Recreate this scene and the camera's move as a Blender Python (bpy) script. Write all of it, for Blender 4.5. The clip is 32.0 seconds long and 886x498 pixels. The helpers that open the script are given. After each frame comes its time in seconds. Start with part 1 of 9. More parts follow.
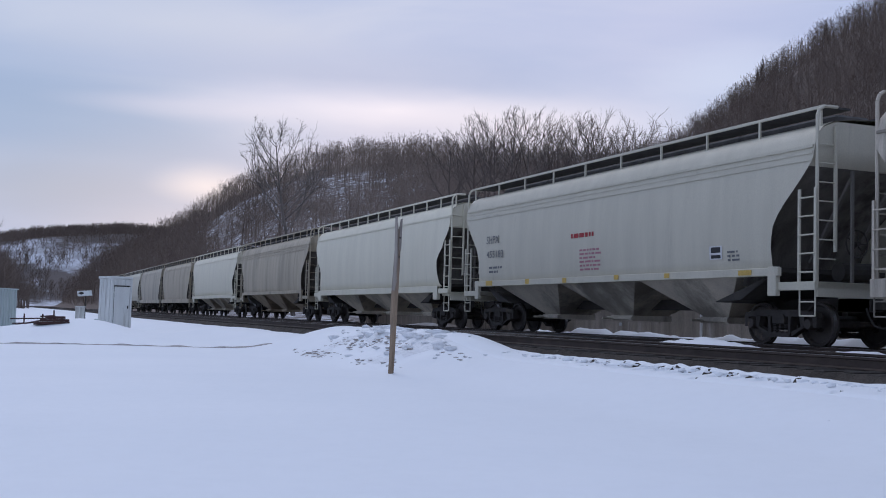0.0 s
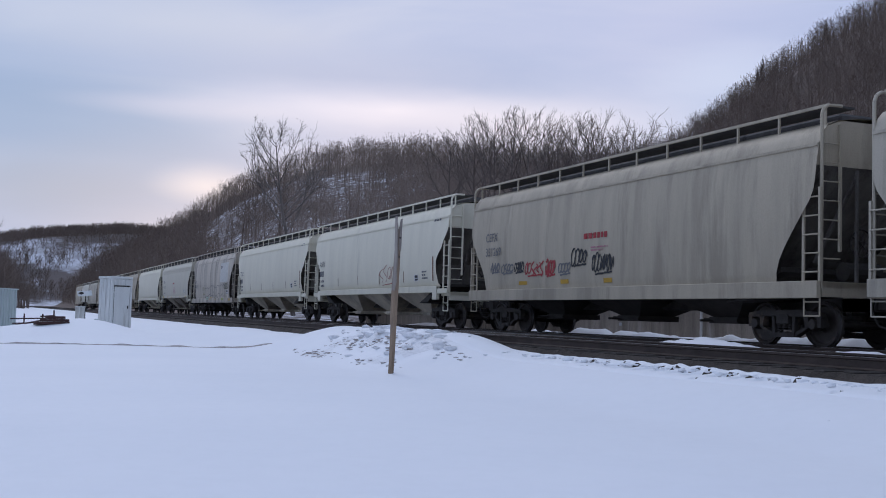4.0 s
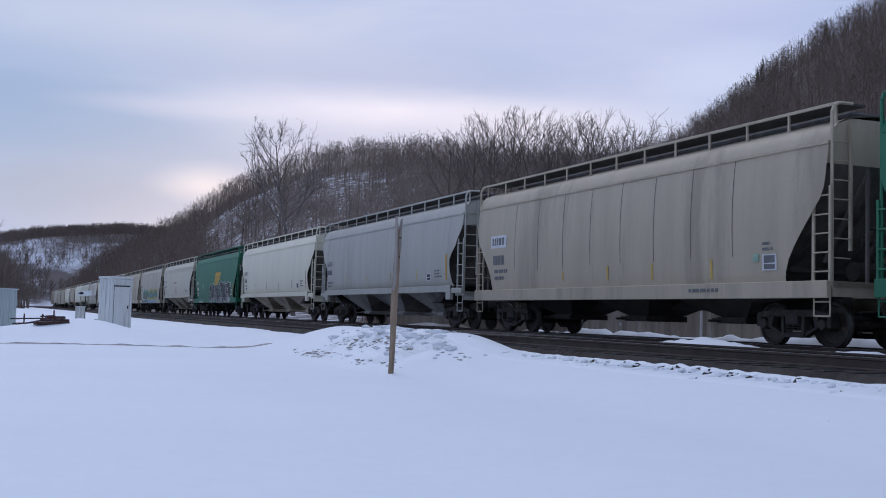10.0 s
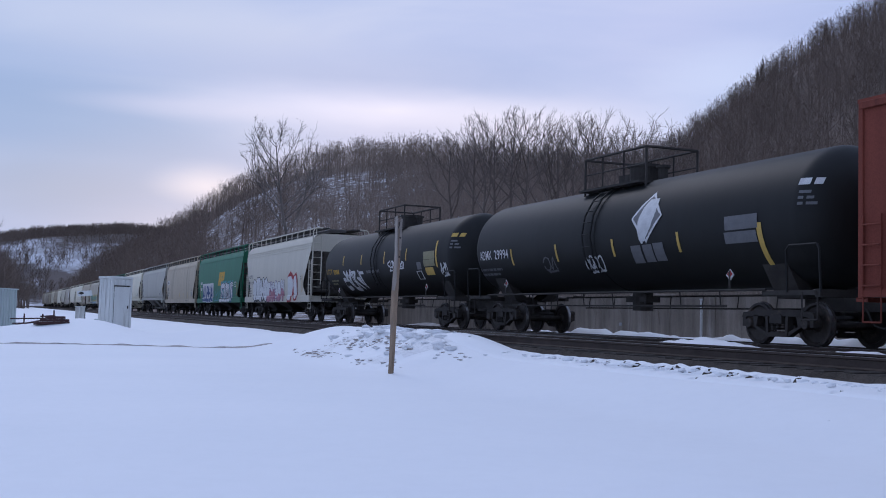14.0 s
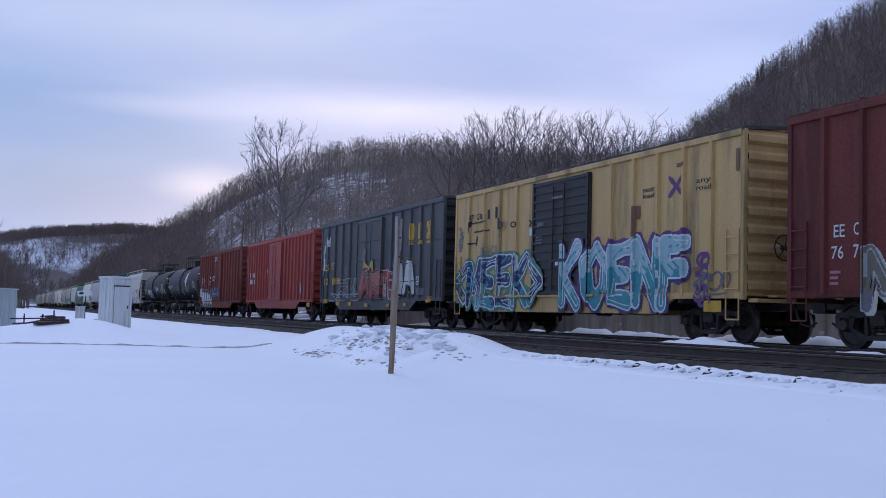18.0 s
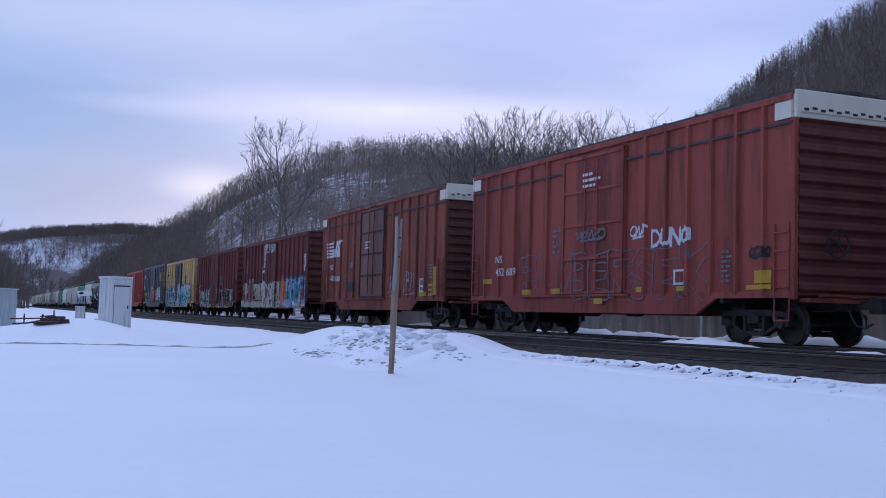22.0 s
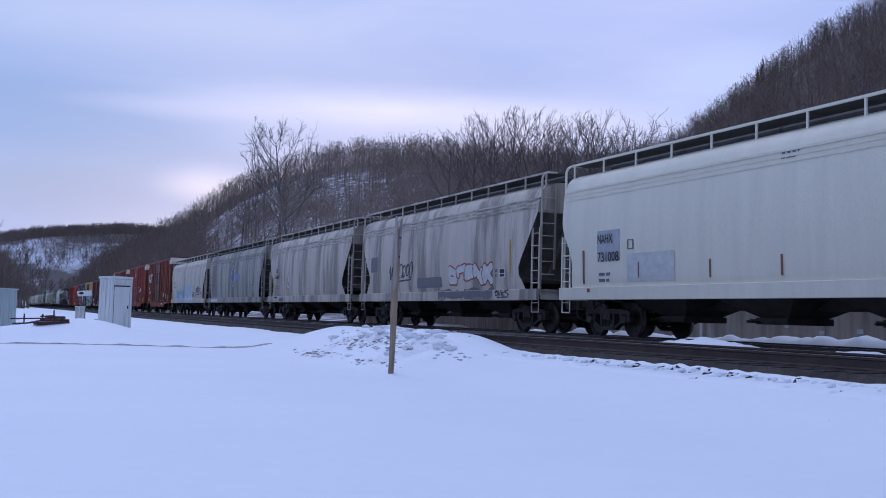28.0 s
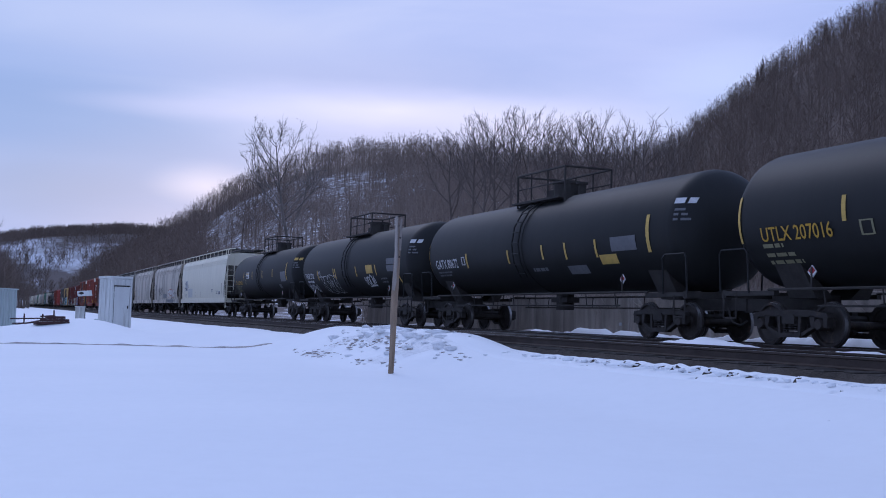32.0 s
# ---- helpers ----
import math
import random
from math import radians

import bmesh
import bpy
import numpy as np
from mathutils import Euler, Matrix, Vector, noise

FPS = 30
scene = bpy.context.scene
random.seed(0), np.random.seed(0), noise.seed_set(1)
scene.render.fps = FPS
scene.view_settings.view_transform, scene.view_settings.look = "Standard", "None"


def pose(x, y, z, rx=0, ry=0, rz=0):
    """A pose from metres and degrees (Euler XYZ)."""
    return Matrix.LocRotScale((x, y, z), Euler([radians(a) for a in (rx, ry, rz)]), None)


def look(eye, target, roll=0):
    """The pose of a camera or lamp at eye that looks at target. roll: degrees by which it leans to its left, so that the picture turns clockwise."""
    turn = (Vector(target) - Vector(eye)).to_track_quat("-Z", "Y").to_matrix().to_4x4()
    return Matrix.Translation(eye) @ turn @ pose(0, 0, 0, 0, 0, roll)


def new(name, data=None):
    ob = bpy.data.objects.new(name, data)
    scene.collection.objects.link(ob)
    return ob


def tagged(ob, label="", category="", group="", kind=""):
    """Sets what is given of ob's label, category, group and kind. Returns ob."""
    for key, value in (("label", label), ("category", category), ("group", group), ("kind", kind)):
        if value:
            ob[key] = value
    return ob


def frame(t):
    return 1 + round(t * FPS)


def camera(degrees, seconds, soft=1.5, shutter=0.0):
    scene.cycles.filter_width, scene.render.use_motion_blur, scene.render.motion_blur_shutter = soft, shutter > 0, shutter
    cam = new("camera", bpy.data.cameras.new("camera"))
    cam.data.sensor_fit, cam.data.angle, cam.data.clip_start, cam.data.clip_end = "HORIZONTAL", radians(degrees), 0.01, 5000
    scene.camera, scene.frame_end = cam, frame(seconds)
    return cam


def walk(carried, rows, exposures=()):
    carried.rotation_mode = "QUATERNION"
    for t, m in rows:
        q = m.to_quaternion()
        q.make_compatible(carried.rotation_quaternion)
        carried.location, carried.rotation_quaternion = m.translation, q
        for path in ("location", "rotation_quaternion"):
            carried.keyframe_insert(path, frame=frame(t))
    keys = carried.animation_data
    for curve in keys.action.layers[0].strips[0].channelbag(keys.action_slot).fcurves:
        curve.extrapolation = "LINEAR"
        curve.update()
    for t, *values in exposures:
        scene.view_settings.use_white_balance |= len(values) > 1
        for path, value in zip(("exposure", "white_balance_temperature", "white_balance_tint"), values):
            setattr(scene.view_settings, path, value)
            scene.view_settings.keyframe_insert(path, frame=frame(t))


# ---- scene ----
# World: x along the railway (the train runs towards -x), y across it, z = 0 at the rail heads.
RAIL_NEAR, RAIL_FAR = 12.2, 16.3          # centre lines of the two tracks
CAM_Z = 0.42
SIDE_VIEW = Vector((-0.92286585, 0.38001075, 0.06253364))
cam = camera(44.8, 32.0, soft=0.95)
EYE = Vector((0.0, 0.0, CAM_Z))
CAM_POSE = look(EYE, EYE + SIDE_VIEW, 1.54)
EXPO = [(0.0, 0.06, 6000, 7.5), (8.0, 0.06, 5900, 7.5), (16.0, 0.06, 5500, 11), (23.0, 0.04, 5200, 14), (32.0, 0.03, 5200, 15)]
walk(cam, [(0.0, CAM_POSE), (32.0, CAM_POSE)], EXPO)


def train_run(t):
    """Metres that the train has run at t seconds, counted from 16 s."""
    q = (t - 16.0) / 16.0
    return 17.736 * (t - 16.0) - 6.765 * q * q + 0.124 * q ** 3


# ---- sky and sun ----
def make_world():
    w = bpy.data.worlds.new("dusk_sky")
    w.use_nodes = True
    scene.world = w
    nt = w.node_tree
    nt.nodes.clear()
    N, L = nt.nodes.new, nt.links.new
    out, bg = N("ShaderNodeOutputWorld"), N("ShaderNodeBackground")
    sky = N("ShaderNodeTexSky")
    sky.sky_type, sky.sun_disc = 'NISHITA', False
    sky.sun_elevation, sky.sun_rotation = radians(4), radians(-70)
    tc = N("ShaderNodeTexCoord")
    dim = N("ShaderNodeVectorMath"); dim.operation = 'SCALE'; dim.inputs[3].default_value = 0.12
    L(sky.outputs[0], dim.inputs[0])
    # banded cloud deck: noise stretched along the horizon
    nrm = N("ShaderNodeVectorMath"); nrm.operation = 'NORMALIZE'; L(tc.outputs["Generated"], nrm.inputs[0])
    mp = N("ShaderNodeMapping"); mp.inputs["Scale"].default_value = (1.0, 1.0, 4.2)
    mp.inputs["Rotation"].default_value = (0.10, 0.06, 0.0); mp.inputs["Location"].default_value = SKY_SHIFT
    L(nrm.outputs[0], mp.inputs[0])
    n1 = N("ShaderNodeTexNoise"); n1.inputs["Scale"].default_value = 2.6; n1.inputs["Detail"].default_value = 5; n1.inputs["Roughness"].default_value = 0.5
    n1.inputs["Distortion"].default_value = 0.6
    L(mp.outputs[0], n1.inputs["Vector"])
    cr = N("ShaderNodeValToRGB")
    e = cr.color_ramp.elements
    e[0].position, e[0].color = 0.34, (0.37, 0.455, 0.69, 1)
    e[1].position, e[1].color = 0.66, (0.56, 0.595, 0.76, 1)
    m = cr.color_ramp.elements.new(0.5); m.color = (0.45, 0.515, 0.73, 1)
    L(n1.outputs[0], cr.inputs[0])
    last = cr.outputs[0]
    n2 = N("ShaderNodeTexNoise"); n2.inputs["Scale"].default_value = 4.0; n2.inputs["Detail"].default_value = 4
    L(mp.outputs[0], n2.inputs["Vector"])

    # broad openings in the deck: (direction, tallness, width, colour, strength)
    for d, tall, width, colour, strength in OPENINGS:
        sc = N("ShaderNodeVectorMath"); sc.operation = 'MULTIPLY'; sc.inputs[1].default_value = (1, 1, tall); L(nrm.outputs[0], sc.inputs[0])
        c = Vector(d).normalized()
        ds = N("ShaderNodeVectorMath"); ds.operation = 'DISTANCE'; L(sc.outputs[0], ds.inputs[0]); ds.inputs[1].default_value = (c.x, c.y, c.z * tall)
        wob = N("ShaderNodeMath"); wob.operation = 'MULTIPLY_ADD'; L(n2.outputs[0], wob.inputs[0]); wob.inputs[1].default_value = 0.9 * width; L(ds.outputs["Value"], wob.inputs[2])
        mr = N("ShaderNodeMapRange"); mr.interpolation_type = 'SMOOTHSTEP'
        L(wob.outputs[0], mr.inputs["Value"])
        mr.inputs["From Min"].default_value, mr.inputs["From Max"].default_value = width * 1.6, width * 0.35
        mr.inputs["To Min"].default_value, mr.inputs["To Max"].default_value = 0.0, strength
        mx = N("ShaderNodeMix"); mx.data_type = 'RGBA'
        L(mr.outputs[0], mx.inputs["Factor"]); L(last, mx.inputs[6]); mx.inputs[7].default_value = (*colour, 1)
        last = mx.outputs[2]
    mix = N("ShaderNodeMix"); mix.data_type = 'RGBA'; mix.inputs["Factor"].default_value = 0.88
    L(dim.outputs[0], mix.inputs[6]); L(last, mix.inputs[7])
    L(mix.outputs[2], bg.inputs[0]); bg.inputs[1].default_value = SKY_STRENGTH
    L(bg.outputs[0], out.inputs[0])


SKY_SHIFT = (0.35, 0.1, 0.0)
OPENINGS = [
    ((-0.985, 0.020, 0.171), 2.5, 0.26, (0.315, 0.41, 0.60), 0.85),     # clearer blue beyond the valley
    ((-0.992, 0.066, 0.103), 4.0, 0.20, (0.40, 0.43, 0.56), 0.7),      # dull grey-violet low over the valley
    ((-0.959, 0.128, 0.253), 5.0, 0.26, (0.63, 0.64, 0.75), 0.8),       # pale cloud bank
    ((-0.946, 0.238, 0.219), 7.0, 0.26, (0.44, 0.49, 0.68), 0.6),      # grey-blue streak
    ((-0.972, 0.148, 0.182), 10.0, 0.12, (0.60, 0.60, 0.75), 0.6),
    ((-0.927, 0.325, 0.188), 7.0, 0.20, (0.86, 0.80, 0.91), 0.9),     # pale pink where the sun has gone down
    ((-0.870, 0.460, 0.176), 4.5, 0.18, (0.84, 0.78, 0.87), 0.6),
    ((-0.979, 0.169, 0.112), 2.5, 0.055, (0.88, 0.78, 0.82), 0.8),     # warmer low on the hill's shoulder
    ((-0.794, 0.547, 0.264), 3.0, 0.24, (0.60, 0.59, 0.78), 0.7),
    ((-0.777, 0.590, 0.217), 2.0, 0.09, (0.68, 0.71, 0.87), 0.6),
]
SKY_STRENGTH = 1.0
make_world()
sun = new("sun", bpy.data.lights.new("sun", "SUN"))
sun.data.energy, sun.data.angle, sun.data.color = 0.55, radians(25), (1.0, 0.9, 0.86)
sun.matrix_basis = look((-60, 10, 60), (0, 12, 0))
# ---- materials ----
MATS = {}


def mat(name, c1, c2=None, rough=0.7, metal=0.0, scale=3.0, fine=40.0, bump=0.2, spec=0.4, streak=False, c3=None, c3_at=0.62, coords="Object", dist=0.01, grain=0.35):
    """Two-scale noise between two colours, an optional third for stains, fine bump; streak: noise drawn out downwards."""
    if name in MATS:
        return MATS[name]
    m = bpy.data.materials.new(name)
    m.use_nodes = True
    nt = m.node_tree
    N, L = nt.nodes.new, nt.links.new
    b = nt.nodes["Principled BSDF"]
    b.inputs["Roughness"].default_value, b.inputs["Metallic"].default_value = rough, metal
    b.inputs["Specular IOR Level"].default_value = spec
    tc = N("ShaderNodeTexCoord")
    info = N("ShaderNodeObjectInfo")
    off = N("ShaderNodeVectorMath"); off.operation = 'ADD'
    sc = N("ShaderNodeVectorMath"); sc.operation = 'SCALE'; sc.inputs[0].default_value = (37, 11, 5)
    L(info.outputs["Random"], sc.inputs[3])
    L(tc.outputs[coords], off.inputs[0]); L(sc.outputs[0], off.inputs[1])
    mp = N("ShaderNodeMapping")
    mp.inputs["Scale"].default_value = (1, 1, 0.12) if streak else (1, 1, 1)
    L(off.outputs[0], mp.inputs[0])
    c2 = c2 or tuple(0.75 * k for k in c1)
    n1 = N("ShaderNodeTexNoise"); n1.inputs["Scale"].default_value = scale; n1.inputs["Detail"].default_value = 5; n1.inputs["Roughness"].default_value = 0.6
    L(mp.outputs[0], n1.inputs["Vector"])
    r1 = N("ShaderNodeValToRGB")
    r1.color_ramp.elements[0].position, r1.color_ramp.elements[1].position = 0.36, 0.66
    r1.color_ramp.elements[0].color, r1.color_ramp.elements[1].color = (*c1, 1), (*c2, 1)
    L(n1.outputs[0], r1.inputs[0])
    last = r1.outputs[0]
    n2 = N("ShaderNodeTexNoise"); n2.inputs["Scale"].default_value = fine; n2.inputs["Detail"].default_value = 3
    L(off.outputs[0], n2.inputs["Vector"])
    if c3:
        n3 = N("ShaderNodeTexNoise"); n3.inputs["Scale"].default_value = scale * 0.45; n3.inputs["Detail"].default_value = 8; n3.inputs["Roughness"].default_value = 0.7
        L(mp.outputs[0], n3.inputs["Vector"])
        r3 = N("ShaderNodeValToRGB")
        r3.color_ramp.elements[0].position, r3.color_ramp.elements[1].position = c3_at - 0.06, c3_at + 0.06
        L(n3.outputs[0], r3.inputs[0])
        x = N("ShaderNodeMix"); x.data_type = 'RGBA'
        L(r3.outputs[0], x.inputs["Factor"]); L(last, x.inputs[6]); x.inputs[7].default_value = (*c3, 1)
        last = x.outputs[2]
    g = N("ShaderNodeMix"); g.data_type = 'RGBA'; g.blend_type = 'MULTIPLY'; g.inputs["Factor"].default_value = grain
    rr = N("ShaderNodeValToRGB"); rr.color_ramp.elements[0].position, rr.color_ramp.elements[1].position = 0.3, 0.6
    rr.color_ramp.elements[0].color = (0.55, 0.55, 0.55, 1)
    L(n2.outputs[0], rr.inputs[0]); L(last, g.inputs[6]); L(rr.outputs[0], g.inputs[7])
    L(g.outputs[2], b.inputs["Base Color"])
    if bump:
        bp = N("ShaderNodeBump"); bp.inputs["Strength"].default_value = bump; bp.inputs["Distance"].default_value = dist
        L(n2.outputs[0], bp.inputs["Height"]); L(bp.outputs[0], b.inputs["Normal"])
    MATS[name] = m
    return m


def paint(name, c, dirt=0.12, at=0.6, rough=0.55, fade=0.82, run=0.55, grain=0.2, spec=0.35):
    """Weathered car paint: sun-bleached patches and grime that has run down."""
    c = (c[0] * 1.04, c[1], c[2] * 0.87)
    c2 = tuple(fade * k for k in c)
    c3 = tuple(k * run + dirt * 0.35 * w for k, w in zip(c, (0.24, 0.20, 0.16)))
    return mat(name, c, c2, rough, 0.0, 1.9, 34, 0.10, spec, True, c3, at - 0.02, dist=0.004, grain=grain)


SNOW = mat("snow", (0.865, 0.875, 0.89), (0.835, 0.85, 0.87), 0.7, 0, 0.25, 5, 0.30, 0.3, dist=0.02, grain=0.03)
SNOW_DIRTY = mat("dirty_snow", (0.86, 0.865, 0.875), (0.78, 0.785, 0.80), 0.8, 0, 1.3, 14, 0.5, 0.3, c3=(0.45, 0.41, 0.38), c3_at=0.68, dist=0.04)
BALLAST = mat("ballast", (0.088, 0.074, 0.062), (0.046, 0.039, 0.033), 0.95, 0, 2.0, 28, 1.0, 0.2, dist=0.05)
STEEL = mat("rail_steel", (0.075, 0.055, 0.045), (0.05, 0.037, 0.03), 0.7, 0.2, 2, 30, 0.3)
RAILTOP = mat("polished_rail", (0.42, 0.42, 0.43), (0.3, 0.3, 0.31), 0.32, 0.9, 2, 50, 0.03)
TIE = mat("tie_wood", (0.05, 0.042, 0.036), (0.032, 0.027, 0.023), 0.9, 0, 4, 60, 0.6)
SLUSH_DIRT = mat("slush_dirt", (0.52, 0.48, 0.45), (0.34, 0.305, 0.28), 0.95, 0, 6, 30, 0.5, dist=0.02)
ASPHALT = mat("crossing_asphalt", (0.055, 0.054, 0.053), (0.04, 0.039, 0.038), 0.9, 0, 2, 40, 0.4)
WOOD = mat("weathered_post", (0.36, 0.265, 0.18), (0.20, 0.15, 0.108), 0.85, 0, 5, 60, 0.5, streak=True)
IRON = mat("truck_iron", (0.050, 0.043, 0.038), (0.030, 0.026, 0.023), 0.75, 0.1, 4, 50, 0.3, c3=(0.10, 0.075, 0.055), c3_at=0.64)
WHEEL = mat("wheel_steel", (0.060, 0.050, 0.043), (0.036, 0.030, 0.027), 0.6, 0.4, 6, 40, 0.2, c3=(0.13, 0.095, 0.07), c3_at=0.63)
TREAD = mat("wheel_tread", (0.34, 0.33, 0.32), (0.25, 0.24, 0.24), 0.4, 0.8, 6, 40, 0.05)
# Grimy roofs and walkways; on hopper hatches it paints in the walkway's shade.
ROOF_DARK = mat("roof_grime", (0.085, 0.08, 0.075), (0.05, 0.047, 0.045), 0.85, 0, 3, 40, 0.2)
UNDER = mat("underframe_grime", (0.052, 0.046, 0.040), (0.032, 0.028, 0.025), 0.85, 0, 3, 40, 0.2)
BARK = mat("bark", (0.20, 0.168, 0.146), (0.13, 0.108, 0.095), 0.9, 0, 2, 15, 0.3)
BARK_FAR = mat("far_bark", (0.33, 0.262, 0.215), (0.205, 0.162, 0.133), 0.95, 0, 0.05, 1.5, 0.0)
EVERGREEN = mat("evergreen", (0.030, 0.038, 0.030), (0.020, 0.025, 0.022), 0.95, 0, 1, 9, 0.0)
HILL = mat("hill_floor", (0.19, 0.155, 0.135), (0.13, 0.105, 0.095), 0.95, 0, 0.75, 0.9, 0.0, c3=(0.74, 0.75, 0.78), c3_at=0.555)
HILL_THIN = mat("thawed_hill_floor", (0.17, 0.14, 0.12), (0.12, 0.097, 0.088), 0.95, 0, 0.06, 0.9, 0.0, c3=(0.76, 0.77, 0.80), c3_at=0.53)
HILL_FAR = mat("valley_floor", (0.16, 0.135, 0.125), (0.11, 0.095, 0.09), 0.95, 0, 0.022, 0.5, 0.0, c3=(0.72, 0.73, 0.77), c3_at=0.56)
# Grime on the sloped ends and braces, with the recess's shade in the colour.
END_GRIME_SHADE = mat("sloped_end_grime", (0.20, 0.185, 0.165), (0.13, 0.12, 0.108), 0.85, 0, 2.0, 30, 0.15, 0.3, True, (0.07, 0.062, 0.055), 0.58)
SEAM = mat("weld_seam_rust", (0.16, 0.145, 0.13), (0.10, 0.09, 0.08), 0.85, 0, 3, 30, 0.0)
BARK_DARK = mat("oak_bark", (0.225, 0.173, 0.140), (0.152, 0.117, 0.096), 0.95, 0, 0.05, 1.5, 0.0)
LITTER = mat("leaf_litter", (0.175, 0.133, 0.105), (0.118, 0.090, 0.073), 0.95, 0, 0.08, 0.9, 0.0)
BRUSH = mat("dead_brush", (0.33, 0.275, 0.23), (0.22, 0.182, 0.152), 0.95, 0, 1.5, 10, 0.0)
WHITE_PAINT = mat("white_cabinet", (0.68, 0.69, 0.66), (0.58, 0.59, 0.57), 0.55, 0, 2, 50, 0.05, streak=True, c3=(0.34, 0.32, 0.28), c3_at=0.61)
SHED = mat("galvanised_shed", (0.50, 0.56, 0.55), (0.40, 0.46, 0.455), 0.5, 0.1, 2, 40, 0.05, streak=True)
MAROON = mat("rusty_maroon", (0.075, 0.035, 0.032), (0.045, 0.024, 0.022), 0.85, 0, 3, 30, 0.3)

P = {
    "silver": paint("silver_grey_paint", (0.55, 0.535, 0.495), at=0.67, fade=0.9, run=0.7),
    "white": paint("white_paint", (0.70, 0.685, 0.625), at=0.69, fade=0.92, run=0.72),
    "pale": paint("pale_grey_paint", (0.57, 0.555, 0.525), at=0.68, fade=0.92, run=0.75),
    "dusty": paint("dusty_grey_paint", (0.46, 0.43, 0.39), at=0.58, run=0.65),
    "beige": paint("beige_paint", (0.45, 0.405, 0.345), at=0.58, run=0.65),
    "brown": paint("brownish_grey_paint", (0.46, 0.41, 0.345), at=0.60, fade=0.88, run=0.7),
    "blue": paint("bluish_grey_paint", (0.42, 0.425, 0.43), at=0.65, fade=0.88, run=0.7),
    "stained": paint("stained_grey_paint", (0.345, 0.345, 0.330), dirt=0.05, at=0.545, fade=0.76, run=0.36),
    "lilac": paint("grimy_silver_paint", (0.57, 0.530, 0.50), at=0.58, fade=0.84, run=0.55),
    "green": paint("green_paint", (0.028, 0.165, 0.100), at=0.63),
    "black": paint("black_tank_paint", (0.017, 0.018, 0.020), at=0.62, rough=0.55, spec=0.22),
    "oxide": paint("oxide_red_paint", (0.205, 0.058, 0.045), at=0.6, run=0.5, grain=0.45, rough=0.75, spec=0.2),
    "maroon": paint("maroon_paint", (0.165, 0.048, 0.044), at=0.56, run=0.5, grain=0.6, rough=0.75, spec=0.2),
    "red": paint("bright_red_paint", (0.34, 0.058, 0.045), at=0.62),
    "nsred": paint("brown_red_paint", (0.29, 0.094, 0.070), at=0.54, run=0.45, grain=0.55, rough=0.75, spec=0.2),
    "nsred2": paint("rose_red_paint", (0.34, 0.090, 0.076), at=0.57, run=0.45, grain=0.55, rough=0.75, spec=0.2),
    "navy": paint("dark_navy_paint", (0.088, 0.090, 0.098), at=0.57, run=0.75, dirt=0.1, fade=0.7, grain=0.4),
    "streaked": paint("streaked_pale_paint", (0.53, 0.49, 0.46), at=0.545, fade=0.80, run=0.40),
    "charcoal": paint("charcoal_door_paint", (0.032, 0.030, 0.030), at=0.6),
    "rusted": paint("blackened_rusty_paint", (0.21, 0.080, 0.055), at=0.54, run=0.45, grain=0.6),
    "yellow": paint("ochre_yellow_paint", (0.57, 0.40, 0.175), at=0.60, fade=0.85, run=0.40, grain=0.45),
}


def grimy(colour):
    """The same paint under thrown-up brake dust and mud: outlet bays, and pressed ends with their shade put into the
    colour.
    """
    c = GRIME_SHADE_BASE[colour]
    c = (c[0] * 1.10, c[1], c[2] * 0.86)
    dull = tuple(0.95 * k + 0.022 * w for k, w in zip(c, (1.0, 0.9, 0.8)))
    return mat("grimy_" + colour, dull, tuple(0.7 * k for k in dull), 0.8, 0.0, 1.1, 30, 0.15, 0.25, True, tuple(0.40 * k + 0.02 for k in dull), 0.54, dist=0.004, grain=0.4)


# nsred, nsred2, maroon and navy are darker than in P: the ends' shade.
GRIME_SHADE_BASE = {"silver": (0.55, 0.545, 0.52), "white": (0.70, 0.695, 0.65), "pale": (0.58, 0.56, 0.52), "beige": (0.45, 0.405, 0.345), "blue": (0.36, 0.385, 0.43), "oxide": (0.18, 0.05, 0.038), "maroon": (0.125, 0.033, 0.029),
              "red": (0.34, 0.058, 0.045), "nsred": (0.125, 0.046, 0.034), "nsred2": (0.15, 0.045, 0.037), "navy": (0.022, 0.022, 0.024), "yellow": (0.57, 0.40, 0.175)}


def ink(name, c, rough=0.6):
    return mat("ink_" + name, c, tuple(0.82 * k for k in c), rough, 0, 5, 50, 0.0)


INK = {k: ink(k, v) for k, v in {
    "black": (0.02, 0.02, 0.022), "white": (0.68, 0.68, 0.68), "grey": (0.16, 0.16, 0.165), "yellow": (0.55, 0.33, 0.03),
    "stripe": (0.62, 0.42, 0.10), "red": (0.36, 0.03, 0.035), "teal": (0.075, 0.30, 0.34), "sky": (0.27, 0.42, 0.54),
    "blue": (0.05, 0.10, 0.26), "mint": (0.32, 0.48, 0.36), "lime": (0.30, 0.38, 0.06), "violet": (0.12, 0.05, 0.17),
    "orange": (0.55, 0.14, 0.04), "pink": (0.45, 0.20, 0.24), "slate": (0.20, 0.25, 0.38), "salmon": (0.36, 0.13, 0.10), "olive": (0.17, 0.155, 0.11), "rust": (0.20, 0.10, 0.05), "khaki": (0.27, 0.25, 0.14), "patch": (0.42, 0.43, 0.45), "stone": (0.46, 0.41, 0.32), "cream": (0.55, 0.52, 0.44), "brick": (0.30, 0.06, 0.04), "oxide": (0.17, 0.038, 0.032), "pine": (0.10, 0.24, 0.17), "straw": (0.42, 0.38, 0.13), "faint": (0.60, 0.595, 0.56), "aqua": (0.33, 0.50, 0.52), "ice": (0.50, 0.57, 0.62), "indigo": (0.040, 0.045, 0.13), "char": (0.085, 0.045, 0.042)}.items()}
